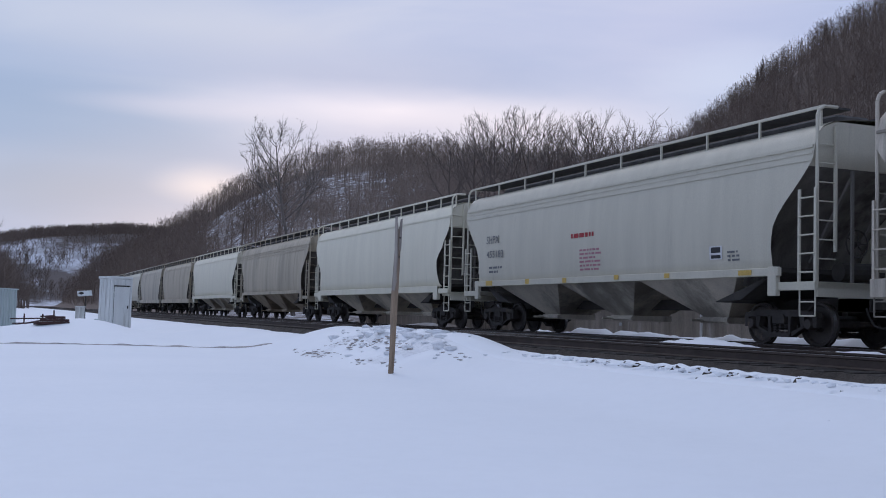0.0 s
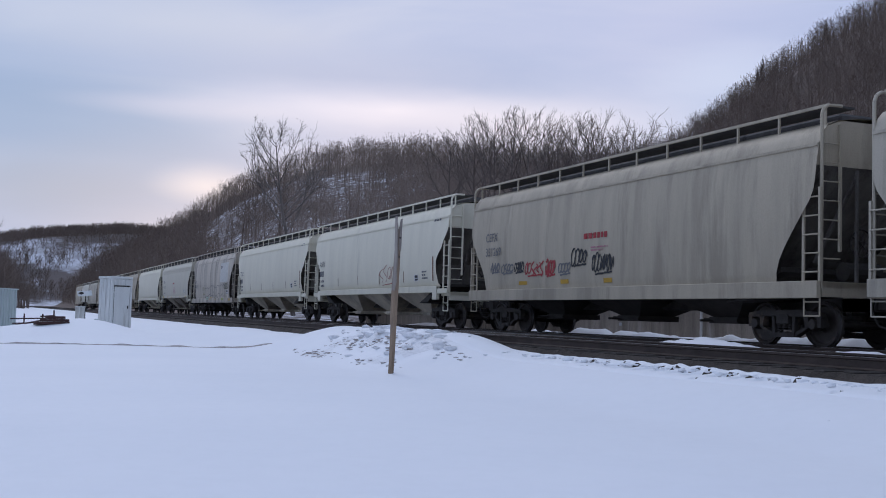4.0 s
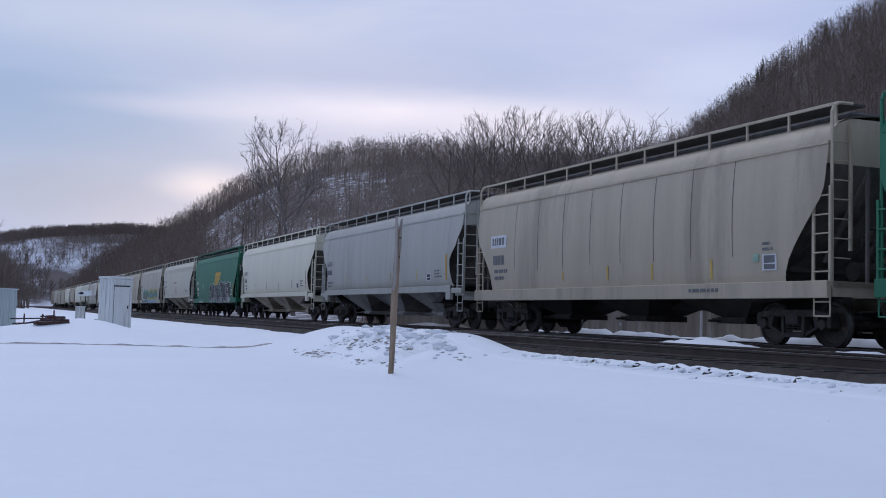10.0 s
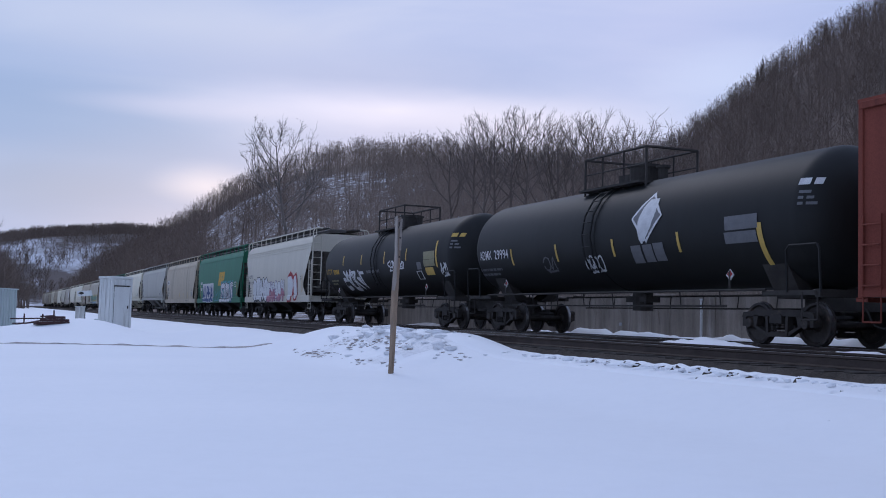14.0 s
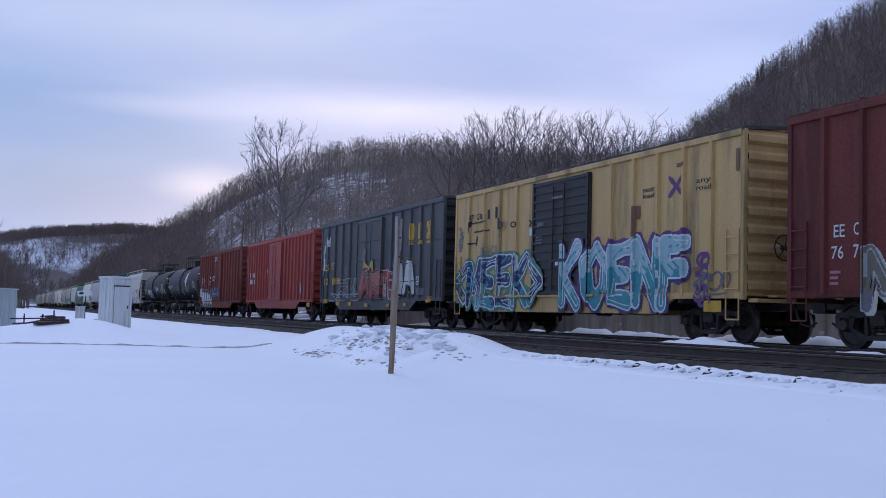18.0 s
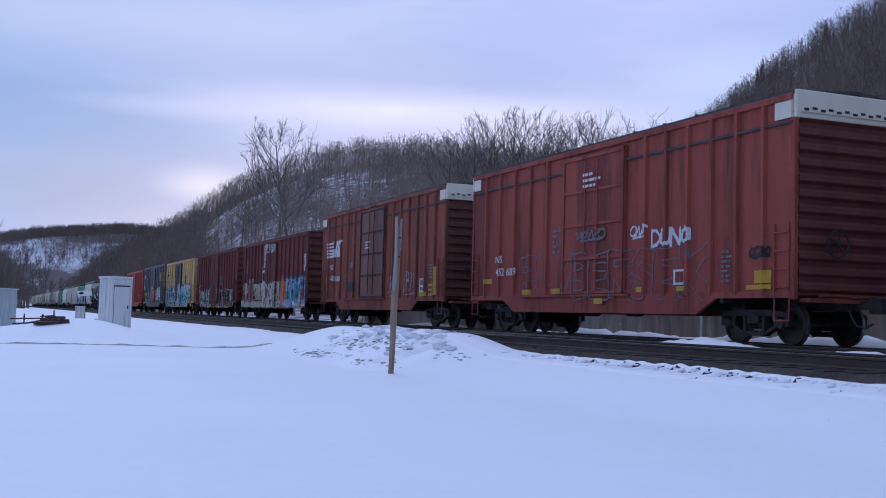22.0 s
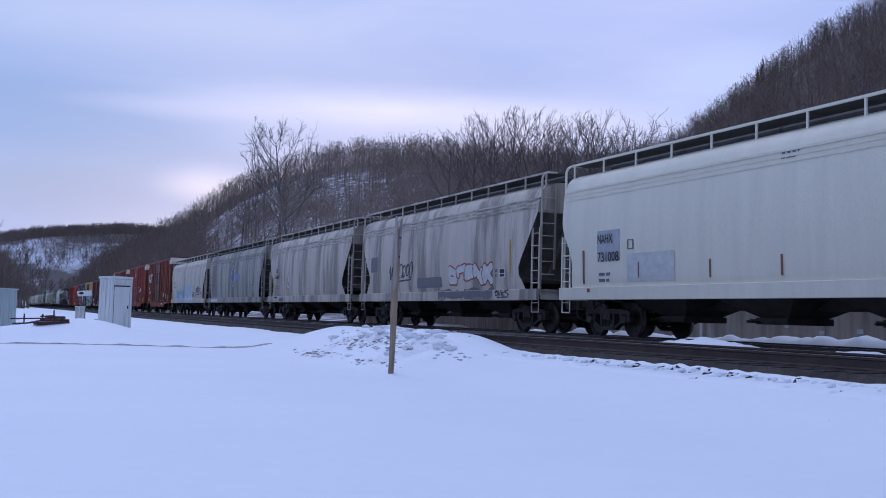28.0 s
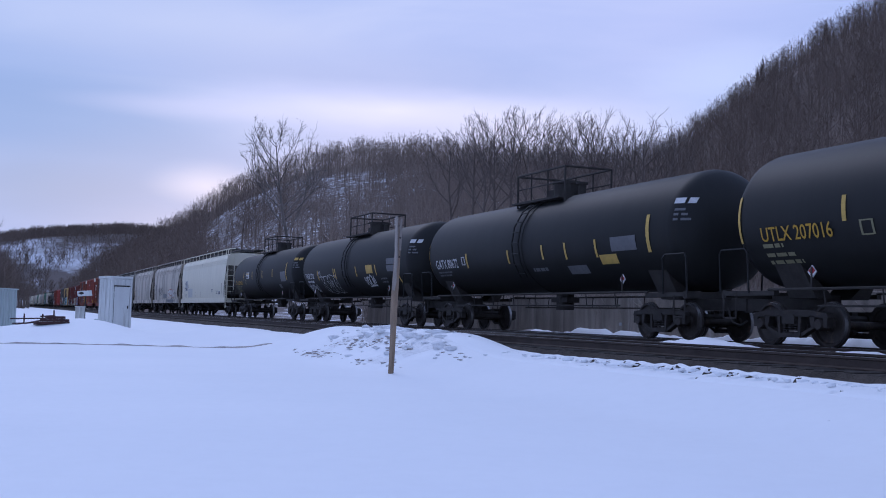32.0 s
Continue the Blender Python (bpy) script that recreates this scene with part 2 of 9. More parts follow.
# ---- mesh helpers ----
class Geo:
    """Collects vertices and faces of one mesh."""

    def __init__(self):
        self.v, self.f = [], []

    def add(self, verts, faces):
        n = len(self.v)
        self.v += [tuple(p) for p in verts]
        self.f += [tuple(n + i for i in q) for q in faces]
        return self

    def box(self, x0, x1, y0, y1, z0, z1, m=None):
        vs = [Vector((x, y, z)) for x in (x0, x1) for y in (y0, y1) for z in (z0, z1)]
        if m is not None:
            vs = [m @ p for p in vs]
        return self.add(vs, [(0, 1, 3, 2), (4, 6, 7, 5), (0, 4, 5, 1), (2, 3, 7, 6), (0, 2, 6, 4), (1, 5, 7, 3)])

    def soft_box(self, x0, x1, y0, y1, z0, z1, b=0.01):
        """A box whose edges are chamfered by b."""
        bm = bmesh.new()
        bmesh.ops.create_cube(bm, size=1.0, matrix=Matrix.Translation(((x0 + x1) / 2, (y0 + y1) / 2, (z0 + z1) / 2)) @ Matrix.Diagonal((x1 - x0, y1 - y0, z1 - z0, 1)))
        bmesh.ops.bevel(bm, geom=list(bm.edges), offset=b, segments=1, affect='EDGES')
        bm.verts.ensure_lookup_table()
        bm.verts.index_update()
        self.add([q.co.copy() for q in bm.verts], [[q.index for q in f.verts] for f in bm.faces])
        bm.free()
        return self

    def tube(self, p, q, r, n=6, r2=None, caps=True):
        p, q = Vector(p), Vector(q)
        r2 = r if r2 is None else r2
        d = (q - p).normalized()
        a = d.orthogonal().normalized()
        b = d.cross(a)
        vs, fs = [], []
        for c, rr in ((p, r), (q, r2)):
            vs += [c + rr * (math.cos(2 * math.pi * i / n) * a + math.sin(2 * math.pi * i / n) * b) for i in range(n)]
        fs = [(i, (i + 1) % n, n + (i + 1) % n, n + i) for i in range(n)]
        if caps:
            fs += [tuple(range(n))[::-1], tuple(range(n, 2 * n))]
        return self.add(vs, fs)

    def path(self, pts, r, n=5):
        for p, q in zip(pts, pts[1:]):
            self.tube(p, q, r, n)
        return self

    def plate(self, poly, y0, y1):
        """A polygon in x, z drawn out from y0 to y1."""
        n = len(poly)
        vs = [(x, y0, z) for x, z in poly] + [(x, y1, z) for x, z in poly]
        fs = [tuple(range(n)), tuple(range(n, 2 * n))[::-1]] + [(i, n + i, n + (i + 1) % n, (i + 1) % n) for i in range(n)]
        return self.add(vs, fs)

    def lathe_y(self, prof, n=24, closed=True):
        """Turns (radius, y) pairs about the y axis."""
        k = len(prof)
        vs = [(r * math.cos(2 * math.pi * i / n), y, r * math.sin(2 * math.pi * i / n)) for i in range(n) for r, y in prof]
        fs = [(i * k + j, i * k + j + 1, ((i + 1) % n) * k + j + 1, ((i + 1) % n) * k + j) for i in range(n) for j in range(k - 1)]
        if closed:
            fs += [(i * k + k - 1, i * k, ((i + 1) % n) * k, ((i + 1) % n) * k + k - 1) for i in range(n)]
        return self.add(vs, fs)

    def mesh(self, name, material, smooth=False):
        me = bpy.data.meshes.new(name)
        me.from_pydata(self.v, [], self.f)
        bm = bmesh.new()
        bm.from_mesh(me)
        if len(bm.faces) < 3000:
            bmesh.ops.recalc_face_normals(bm, faces=list(bm.faces))
        bm.to_mesh(me)
        bm.free()
        for m in (material if isinstance(material, (list, tuple)) else [material]):
            me.materials.append(m)
        if smooth:
            me.shade_smooth() if smooth is True else me.set_sharp_from_angle(angle=radians(smooth))
            if smooth is not True:
                me.polygons.foreach_set("use_smooth", [True] * len(me.polygons))
        return me


def part(name, geo, material, parent, label="", at=None, smooth=False):
    """Links a Geo (or a mesh that is shared) as one object under a thing or a part."""
    me = geo.mesh(name, material, smooth) if isinstance(geo, Geo) else geo
    ob = new(name, me)
    ob.parent = parent
    if at is not None:
        ob.matrix_basis = at
    if label:
        ob["label"] = label
    return ob


CACHE = {}


def shared(key, build, material, smooth=False):
    """The mesh of that key, built the first time it is asked for."""
    if key not in CACHE:
        CACHE[key] = build().mesh(key.split("|")[0], material, smooth)
    return CACHE[key]


def thing(name, label, category, m=None, group="", kind=""):
    ob = new(name)
    ob.empty_display_size = 0.3
    if m is not None:
        ob.matrix_basis = m
    return tagged(ob, label, category, group, kind)


def lerp_table(table, x):
    for (a, b), (c, d) in zip(table, table[1:]):
        if x <= c:
            k = min(1, max(0, (x - a) / (c - a)))
            return b + (d - b) * k
    return table[-1][1]


def wave(x, y, s, seed=0.0):
    return noise.noise(Vector((x / s + seed, y / s - seed * 0.7, seed * 1.3)))
# ---- land ----
# The wooded hills stand in a bowl about the bend of the valley. By bearing (degrees from +y towards -x): how steeply
# the crest rises over the eye, and how far off it stands; first the near hills, then the snowy side of the valley beyond.
RISE = [(20, 0.30), (40, 0.307), (45.2, 0.268), (47.7, 0.248), (50.5, 0.217), (53.1, 0.183), (55.9, 0.149), (59, 0.134), (65, 0.136), (68.9, 0.139), (73.3, 0.136), (75.4, 0.126), (78.4, 0.105), (80.7, 0.076), (82.2, 0.058), (83.7, 0.043), (85.2, 0.029), (86.7, 0.012), (88.0, -0.01), (92, -0.02), (180, -0.02)]
AWAY = [(20, 520), (45, 520), (53, 560), (56, 640), (60, 560), (69, 540), (76, 600), (80, 680), (86, 640), (180, 640)]
FAR_RISE = [(0, 0.03), (70, 0.06), (80, 0.063), (84.2, 0.063), (88, 0.056), (91, 0.049), (100, 0.05), (130, 0.03), (180, 0.03)]
FAR_AWAY = 1400.0


def smooth01(k):
    k = min(1.0, max(0.0, k))
    return k * k * (3 - 2 * k)


def hill(x, y):
    r = math.hypot(x, y)
    if r < 60:
        return 0.0
    b = abs(math.degrees(math.atan2(-x, y)))
    rough = 4.0 * wave(x, y, 110, 3) + 1.5 * wave(x, y, 30, 4)
    far = lerp_table(AWAY, b)
    rise = lerp_table(RISE, b)
    k = (r - 0.20 * far) / (0.80 * far)
    near = 0.0
    if k > 0 and rise > 0:
        top = rise * far + 0.4 + rough * min(1.0, rise / 0.05)
        near = top * (0.55 * k + 0.45 * smooth01(k)) if k < 1 else top * (1.0 - 0.6 * smooth01(k - 1))
    near *= smooth01((y - 22) / 26)          # the line runs past its foot
    k = (r - 0.68 * FAR_AWAY) / (0.32 * FAR_AWAY)
    if k <= 0:
        return near
    top = lerp_table(FAR_RISE, b) * FAR_AWAY + 0.4 + rough
    # a bluff: steep from its foot, then the wooded brow
    bluff = 0.80 * smooth01(k / 0.62) + 0.20 * min(1.0, k)
    return max(near, top * bluff if k < 1 else top * (1.0 - 0.35 * smooth01((k - 1) / 2)))


def near_ground(x, y):
    """Snow-covered ground before the tracks, the tracks' bed and the strip behind."""
    w = 0.05 * wave(x, y, 3.5, 1) + 0.02 * wave(x, y, 1.1, 2) * smooth01((y - 5) / 4)
    if y > 18.2:
        bank = math.exp(-((y - 19.0) / 0.55) ** 2) * (0.26 + 0.30 * wave(x, y, 2.6, 4))
        return -0.32 + max(0.0, bank) + 0.5 * smooth01((y - 20.5) / 8) + w
    if y > 10.8:
        return -0.46
    w *= 0.04 + 0.5 * smooth01((y - 5.5) / 3)
    z = -0.82 + w
    # up to the bed
    z = max(z, -0.82 + 0.44 * smooth01((y - 7.2) / 3.3) + 0.7 * w)
    # the road that crosses the tracks, ramped up to the rails
    road = smooth01((x + 36.0) / 2.5) * smooth01((-20.0 - x) / 4.5)
    z += road * 0.40 * smooth01((y - 7.0) / 3.4)
    # drifts by the cabinets
    z += 0.74 * math.exp(-((x + 46.5) / 3.6) ** 2 - ((y - 3.3) / 2.3) ** 2)
    z += 0.26 * math.exp(-((x + 48) / 4.0) ** 2 - ((y - 8.2) / 1.8) ** 2)
    z += 0.30 * math.exp(-((x + 45) / 2.4) ** 2 - ((y - 0.2) / 2.0) ** 2)
    # heap round the broken post
    heap = math.exp(-((x + 26.6) / 2.9) ** 2 - ((y - 9.2) / 0.8) ** 2) + 0.55 * math.exp(-((x + 23.2) / 1.6) ** 2 - ((y - 8.6) / 0.8) ** 2)
    z += 0.11 * heap * (1 + 2.4 * wave(x, y, 0.75, 6) + 0.9 * wave(x, y, 0.3, 7))
    return z


def ground_z(x, y):
    k = smooth01((math.hypot(x, y) - 90) / 80)
    base = near_ground(x, y)
    h = hill(x, y)
    return base * (1 - 0.3 * k) + h


def axis(spans):
    out = []
    for a, b, step in spans:
        n = max(1, round((b - a) / step))
        out += [a + (b - a) * i / n for i in range(n)]
    return out + [spans[-1][1]]


XS = axis([(-4800, -2200, 300), (-2200, -1000, 40), (-1000, -400, 15), (-400, -120, 10), (-120, -62, 2.0), (-62, -37, 0.5), (-37, -18, 0.22), (-18, -4, 0.3), (-4, 20, 1.0), (20, 200, 15), (200, 1200, 200), (1200, 4800, 600)])
YS = axis([(-4800, -600, 400), (-600, -100, 25), (-100, -12, 4), (-12, 0, 0.6), (0, 7, 0.35), (7, 11.2, 0.18), (11.2, 17.6, 1.6), (17.6, 24, 0.5), (24, 46, 2.0), (46, 560, 10), (560, 1000, 40), (1000, 4800, 400)])


def build_ground():
    nx, ny = len(XS), len(YS)
    vs = [(x, y, ground_z(x, y)) for x in XS for y in YS]
    fs = [(i * ny + j, (i + 1) * ny + j, (i + 1) * ny + j + 1, i * ny + j + 1) for i in range(nx - 1) for j in range(ny - 1)]
    me = bpy.data.meshes.new("ground")
    me.from_pydata(vs, [], fs)
    me.materials.append(SNOW); me.materials.append(HILL); me.materials.append(BALLAST); me.materials.append(SNOW_DIRTY); me.materials.append(LITTER); me.materials.append(HILL_FAR); me.materials.append(HILL_THIN)
    idx = []
    for i in range(nx - 1):
        x = 0.5 * (XS[i] + XS[i + 1])
        for j in range(ny - 1):
            y = 0.5 * (YS[j] + YS[j + 1])
            k = 0
            if 10.62 + 0.22 * wave(x, 0, 0.9, 21) < y < 17.9 and abs(x) < 700:
                k = 2
            elif y > 24 or y > 17.9 and x < -37 + 2 * wave(x, y, 5, 3) or math.hypot(x, y) > 420 or y < -140:
                b = math.degrees(math.atan2(-x, y)) + 1.5 * wave(x, y, 40, 2)
                r = math.hypot(x, y)
                k = 5 if r > 900 else 4 if b < 56.5 or b > 80.5 or r > (0.74 if b > 69 else 0.60) * lerp_table(AWAY, b) else 1 if b > 71.0 else 6
            elif 7.9 < y < 10.9 and -29.5 < x < -21.5 and wave(x, y, 1.4, 12) > -0.05:
                k = 3
            idx.append(k)
    me.polygons.foreach_set("material_index", idx)
    me.shade_smooth()
    tagged(new("ground", me), "snow-covered ground rising to wooded hills", "ground", kind="structure")


build_ground()


# ---- tracks ----
def build_tracks():
    x0, x1 = -900.0, 60.0
    for k, yc in enumerate((RAIL_NEAR, RAIL_FAR)):
        bed = Geo()
        bed.add([(x0, yc - 1.80, -0.50), (x0, yc - 1.46, -0.212), (x0, yc + 1.50, -0.212), (x0, yc + 2.1, -0.48), (x1, yc - 1.80, -0.50), (x1, yc - 1.46, -0.212), (x1, yc + 1.50, -0.212), (x1, yc + 2.1, -0.48)],
                [(0, 4, 5, 1), (1, 5, 6, 2), (2, 6, 7, 3)])
        tr = tagged(new("railway_track", bed.mesh("railway_track", BALLAST)), "steel railway track on dark ballast with snow between" if k == 0 else "steel railway track carrying the freight train", "railway track", "railway tracks", "structure")
        for yr in (yc - 0.755, yc + 0.755):
            r = Geo()
            prof = [(-0.07, -0.185), (0.07, -0.185), (0.07, -0.170), (0.012, -0.15), (0.012, -0.045), (0.036, -0.036), (0.036, -0.004), (0.028, -0.0005), (-0.028, -0.0005), (-0.036, -0.004), (-0.036, -0.036), (-0.012, -0.045), (-0.012, -0.15), (-0.07, -0.170)]
            n = len(prof)
            r.add([(x, yr + a, b) for x in (x0, x1) for a, b in prof], [(i, (i + 1) % n, n + (i + 1) % n, n + i) for i in range(n)] + [tuple(range(n)), tuple(range(n, 2 * n))])
            part("rail", r, STEEL, tr)
            t = Geo().box(x0, x1, yr - 0.022, yr + 0.022, -0.001, 0.0015)
            part("rail_head", t, RAILTOP, tr, "polished rail head")
    # ties of the near track where they show, the rest in one piece
    tie = shared("tie", lambda: Geo().soft_box(-0.115, 0.115, -1.3, 1.3, -0.18, 0.0, 0.012), TIE)
    random.seed(5)
    near = bpy.data.objects["railway_track"]
    x = -37.0
    while x < -7:
        part("tie", tie, TIE, near, at=pose(x + random.uniform(-0.03, 0.03), RAIL_NEAR - 0.10 + random.uniform(-0.10, 0.06), -0.187 + random.uniform(-0.012, 0.008), 0, 0, random.uniform(-1, 1)))
        x += 0.51
    for k, yc in enumerate((RAIL_NEAR, RAIL_FAR)):
        g = Geo()
        x = -130.0
        while x < (-37.3 if k == 0 else 8):
            g.box(x - 0.115, x + 0.115, yc - 1.3, yc + 1.3, -0.36, -0.19 + random.uniform(-0.01, 0.01))
            x += 0.51
        part("tie_row", g, TIE, bpy.data.objects["railway_track" if k == 0 else "railway_track.001"])["kind"] = "stuff"


build_tracks()
# ---- woods ----
def crown_lines(rng, h, limbs=12, subs=6, twigs=6, wide=0.28, low=0.3, lean=0.0, steps=3):
    """Segments (p, q, r1, r2, level) of a leafless tree: limbs arch from the stem out to a rounded crown, and fork into twigs."""
    segs = []

    def path(pts, r1, r2, level):
        n = len(pts) - 1
        for i in range(n):
            segs.append((pts[i], pts[i + 1], r1 + (r2 - r1) * i / n, r1 + (r2 - r1) * (i + 1) / n, level))

    def jit(s):
        return Vector((rng.gauss(0, s), rng.gauss(0, s), rng.gauss(0, s)))

    n = 2 + steps
    stem = [Vector((lean * h * k / n, 0.3 * lean * h * k / n, 0.88 * h * k / n)) + jit(0.008 * h) * (k > 0) for k in range(n + 1)]
    r0 = h * 0.011 + 0.03
    path(stem, r0, r0 * 0.14, 0)
    mid, tall = 0.5 * (low + 1.0) * h, 0.5 * (1.0 - low) * h
    for i in range(limbs):
        f = (i + rng.random()) / limbs
        k = (0.72 * low + (0.93 - 0.72 * low) * f) / 0.88
        k = min(0.99, k)
        j = min(n - 1, int(k * n))
        p = stem[j].lerp(stem[j + 1], k * n - j)
        az, el = 2.4 * i + rng.gauss(0, 0.35), radians(-22 + 105 * f + rng.gauss(0, 8))
        u = rng.uniform(0.74, 1.06)
        t = Vector((p.x + math.cos(el) * math.cos(az) * wide * h * u, p.y + math.cos(el) * math.sin(az) * wide * h * u, max(p.z + 0.04 * h, mid + math.sin(el) * tall * u)))
        ln = (t - p).length
        ctrl = p.lerp(t, 0.55) + Vector((0.10 * ln * math.cos(az), 0.10 * ln * math.sin(az), -0.10 * ln)) + jit(0.06 * ln)
        pts = [p * (1 - q) ** 2 + ctrl * 2 * q * (1 - q) + t * q * q for q in [m / steps for m in range(steps + 1)]]
        rl = r0 * (1 - 0.80 * k) * 0.62
        path(pts, rl, rl * 0.30, 1)
        for m in range(subs):
            w = 0.22 + 0.78 * (m + rng.random()) / subs
            q = min(steps - 1, int(w * steps))
            a = pts[q].lerp(pts[q + 1], min(1.0, w * steps - q))
            d = ((pts[q + 1] - pts[q]).normalized() + jit(0.50) + Vector((0, 0, 0.12))).normalized()
            sl = ln * rng.uniform(0.26, 0.44) * (1.15 - 0.45 * w)
            sp = [a, a + d * sl * 0.5 + jit(0.06 * sl), a + d * sl + jit(0.12 * sl)] if steps > 2 else [a, a + d * sl]
            path(sp, rl * 0.40, rl * 0.17, 2)
            for _ in range(twigs):
                z = rng.uniform(0.2, 1.0)
                b = sp[0].lerp(sp[-1], z) if len(sp) == 2 else sp[0].lerp(sp[1], z * 2) if z < 0.5 else sp[1].lerp(sp[2], z * 2 - 1)
                e = (d + jit(0.55) + Vector((0, 0, 0.10))).normalized() * sl * rng.uniform(0.30, 0.62)
                path([b, b + e], rl * 0.17, rl * 0.08, 3)
    return segs


def line_arrays(segs, sides=3, least=0.0, ribbon=9):
    """Vertices and quads round the segments: tapered prisms, and flat slivers for those of level ribbon and above."""
    vs, fs = [], []
    for k, (p, q, r1, r2, level) in enumerate(segs):
        d = (q - p).normalized()
        a = d.orthogonal().normalized()
        b = d.cross(a)
        n = len(vs)
        if level >= ribbon:
            w = math.cos(k * 2.4) * a + math.sin(k * 2.4) * b
            r1, r2 = max(r1, least), max(r2, least * 0.6)
            vs += [p - w * r1, p + w * r1, q + w * r2, q - w * r2]
            fs.append((n, n + 1, n + 2, n + 3))
            continue
        for c, r in ((p, max(r1, least)), (q, max(r2, least * 0.7))):
            vs += [c + r * (math.cos(2 * math.pi * i / sides) * a + math.sin(2 * math.pi * i / sides) * b) for i in range(sides)]
        fs += [(n + i, n + (i + 1) % sides, n + sides + (i + 1) % sides, n + sides + i) for i in range(sides)]
    return np.array([tuple(v) for v in vs], float), np.array(fs, int)


def scatter(name, templates, places, material, label, category):
    """One joined mesh of many copies: places are (x, y, z, scale, turn)."""
    V, F, n = [], [], 0
    for i, (x, y, z, s, a) in enumerate(places):
        v, f = templates[i % len(templates)]
        c, k = math.cos(a), math.sin(a)
        w = np.stack([(v[:, 0] * c - v[:, 1] * k) * s + x, (v[:, 0] * k + v[:, 1] * c) * s + y, v[:, 2] * s + z], 1)
        V.append(w)
        F.append(f + n)
        n += len(v)
    V, F = np.concatenate(V), np.concatenate(F)
    me = bpy.data.meshes.new(name)
    me.vertices.add(len(V)); me.vertices.foreach_set("co", V.ravel())
    k = F.shape[1]
    me.loops.add(F.size); me.loops.foreach_set("vertex_index", F.ravel().astype(np.int32))
    me.polygons.add(len(F)); me.polygons.foreach_set("loop_start", np.arange(0, F.size, k, dtype=np.int32)); me.polygons.foreach_set("loop_total", np.full(len(F), k, np.int32))
    me.update(calc_edges=True)
    me.materials.append(material)
    return tagged(new(name, me), label, category, kind="stuff")


def conifer_arrays(rng, h):
    vs, fs = [], []
    for k in range(26):
        z = h * (0.12 + 0.86 * k / 26)
        r = h * 0.20 * (1 - k / 26) + 0.12
        for j in range(7):
            a = rng.uniform(0, 6.28)
            rr = r * rng.uniform(0.6, 1.15)
            t = Vector((math.cos(a) * rr, math.sin(a) * rr, z - 0.22 * rr))
            s = Vector((-math.sin(a), math.cos(a), 0)) * (0.10 + 0.28 * rr)
            m = t * 0.55 + Vector((0, 0, z)) * 0.45
            n = len(vs)
            vs += [Vector((0, 0, z + 0.1 * r)), m + s, t, m - s]
            fs.append((n, n + 1, n + 2, n + 3))
    n = len(vs)
    vs += [Vector((-0.12, 0, 0)), Vector((0.12, 0, 0)), Vector((0.03, 0, h * 0.95)), Vector((-0.03, 0, h * 0.95))]
    fs.append((n, n + 1, n + 2, n + 3))
    return np.array([tuple(v) for v in vs], float), np.array(fs, int)


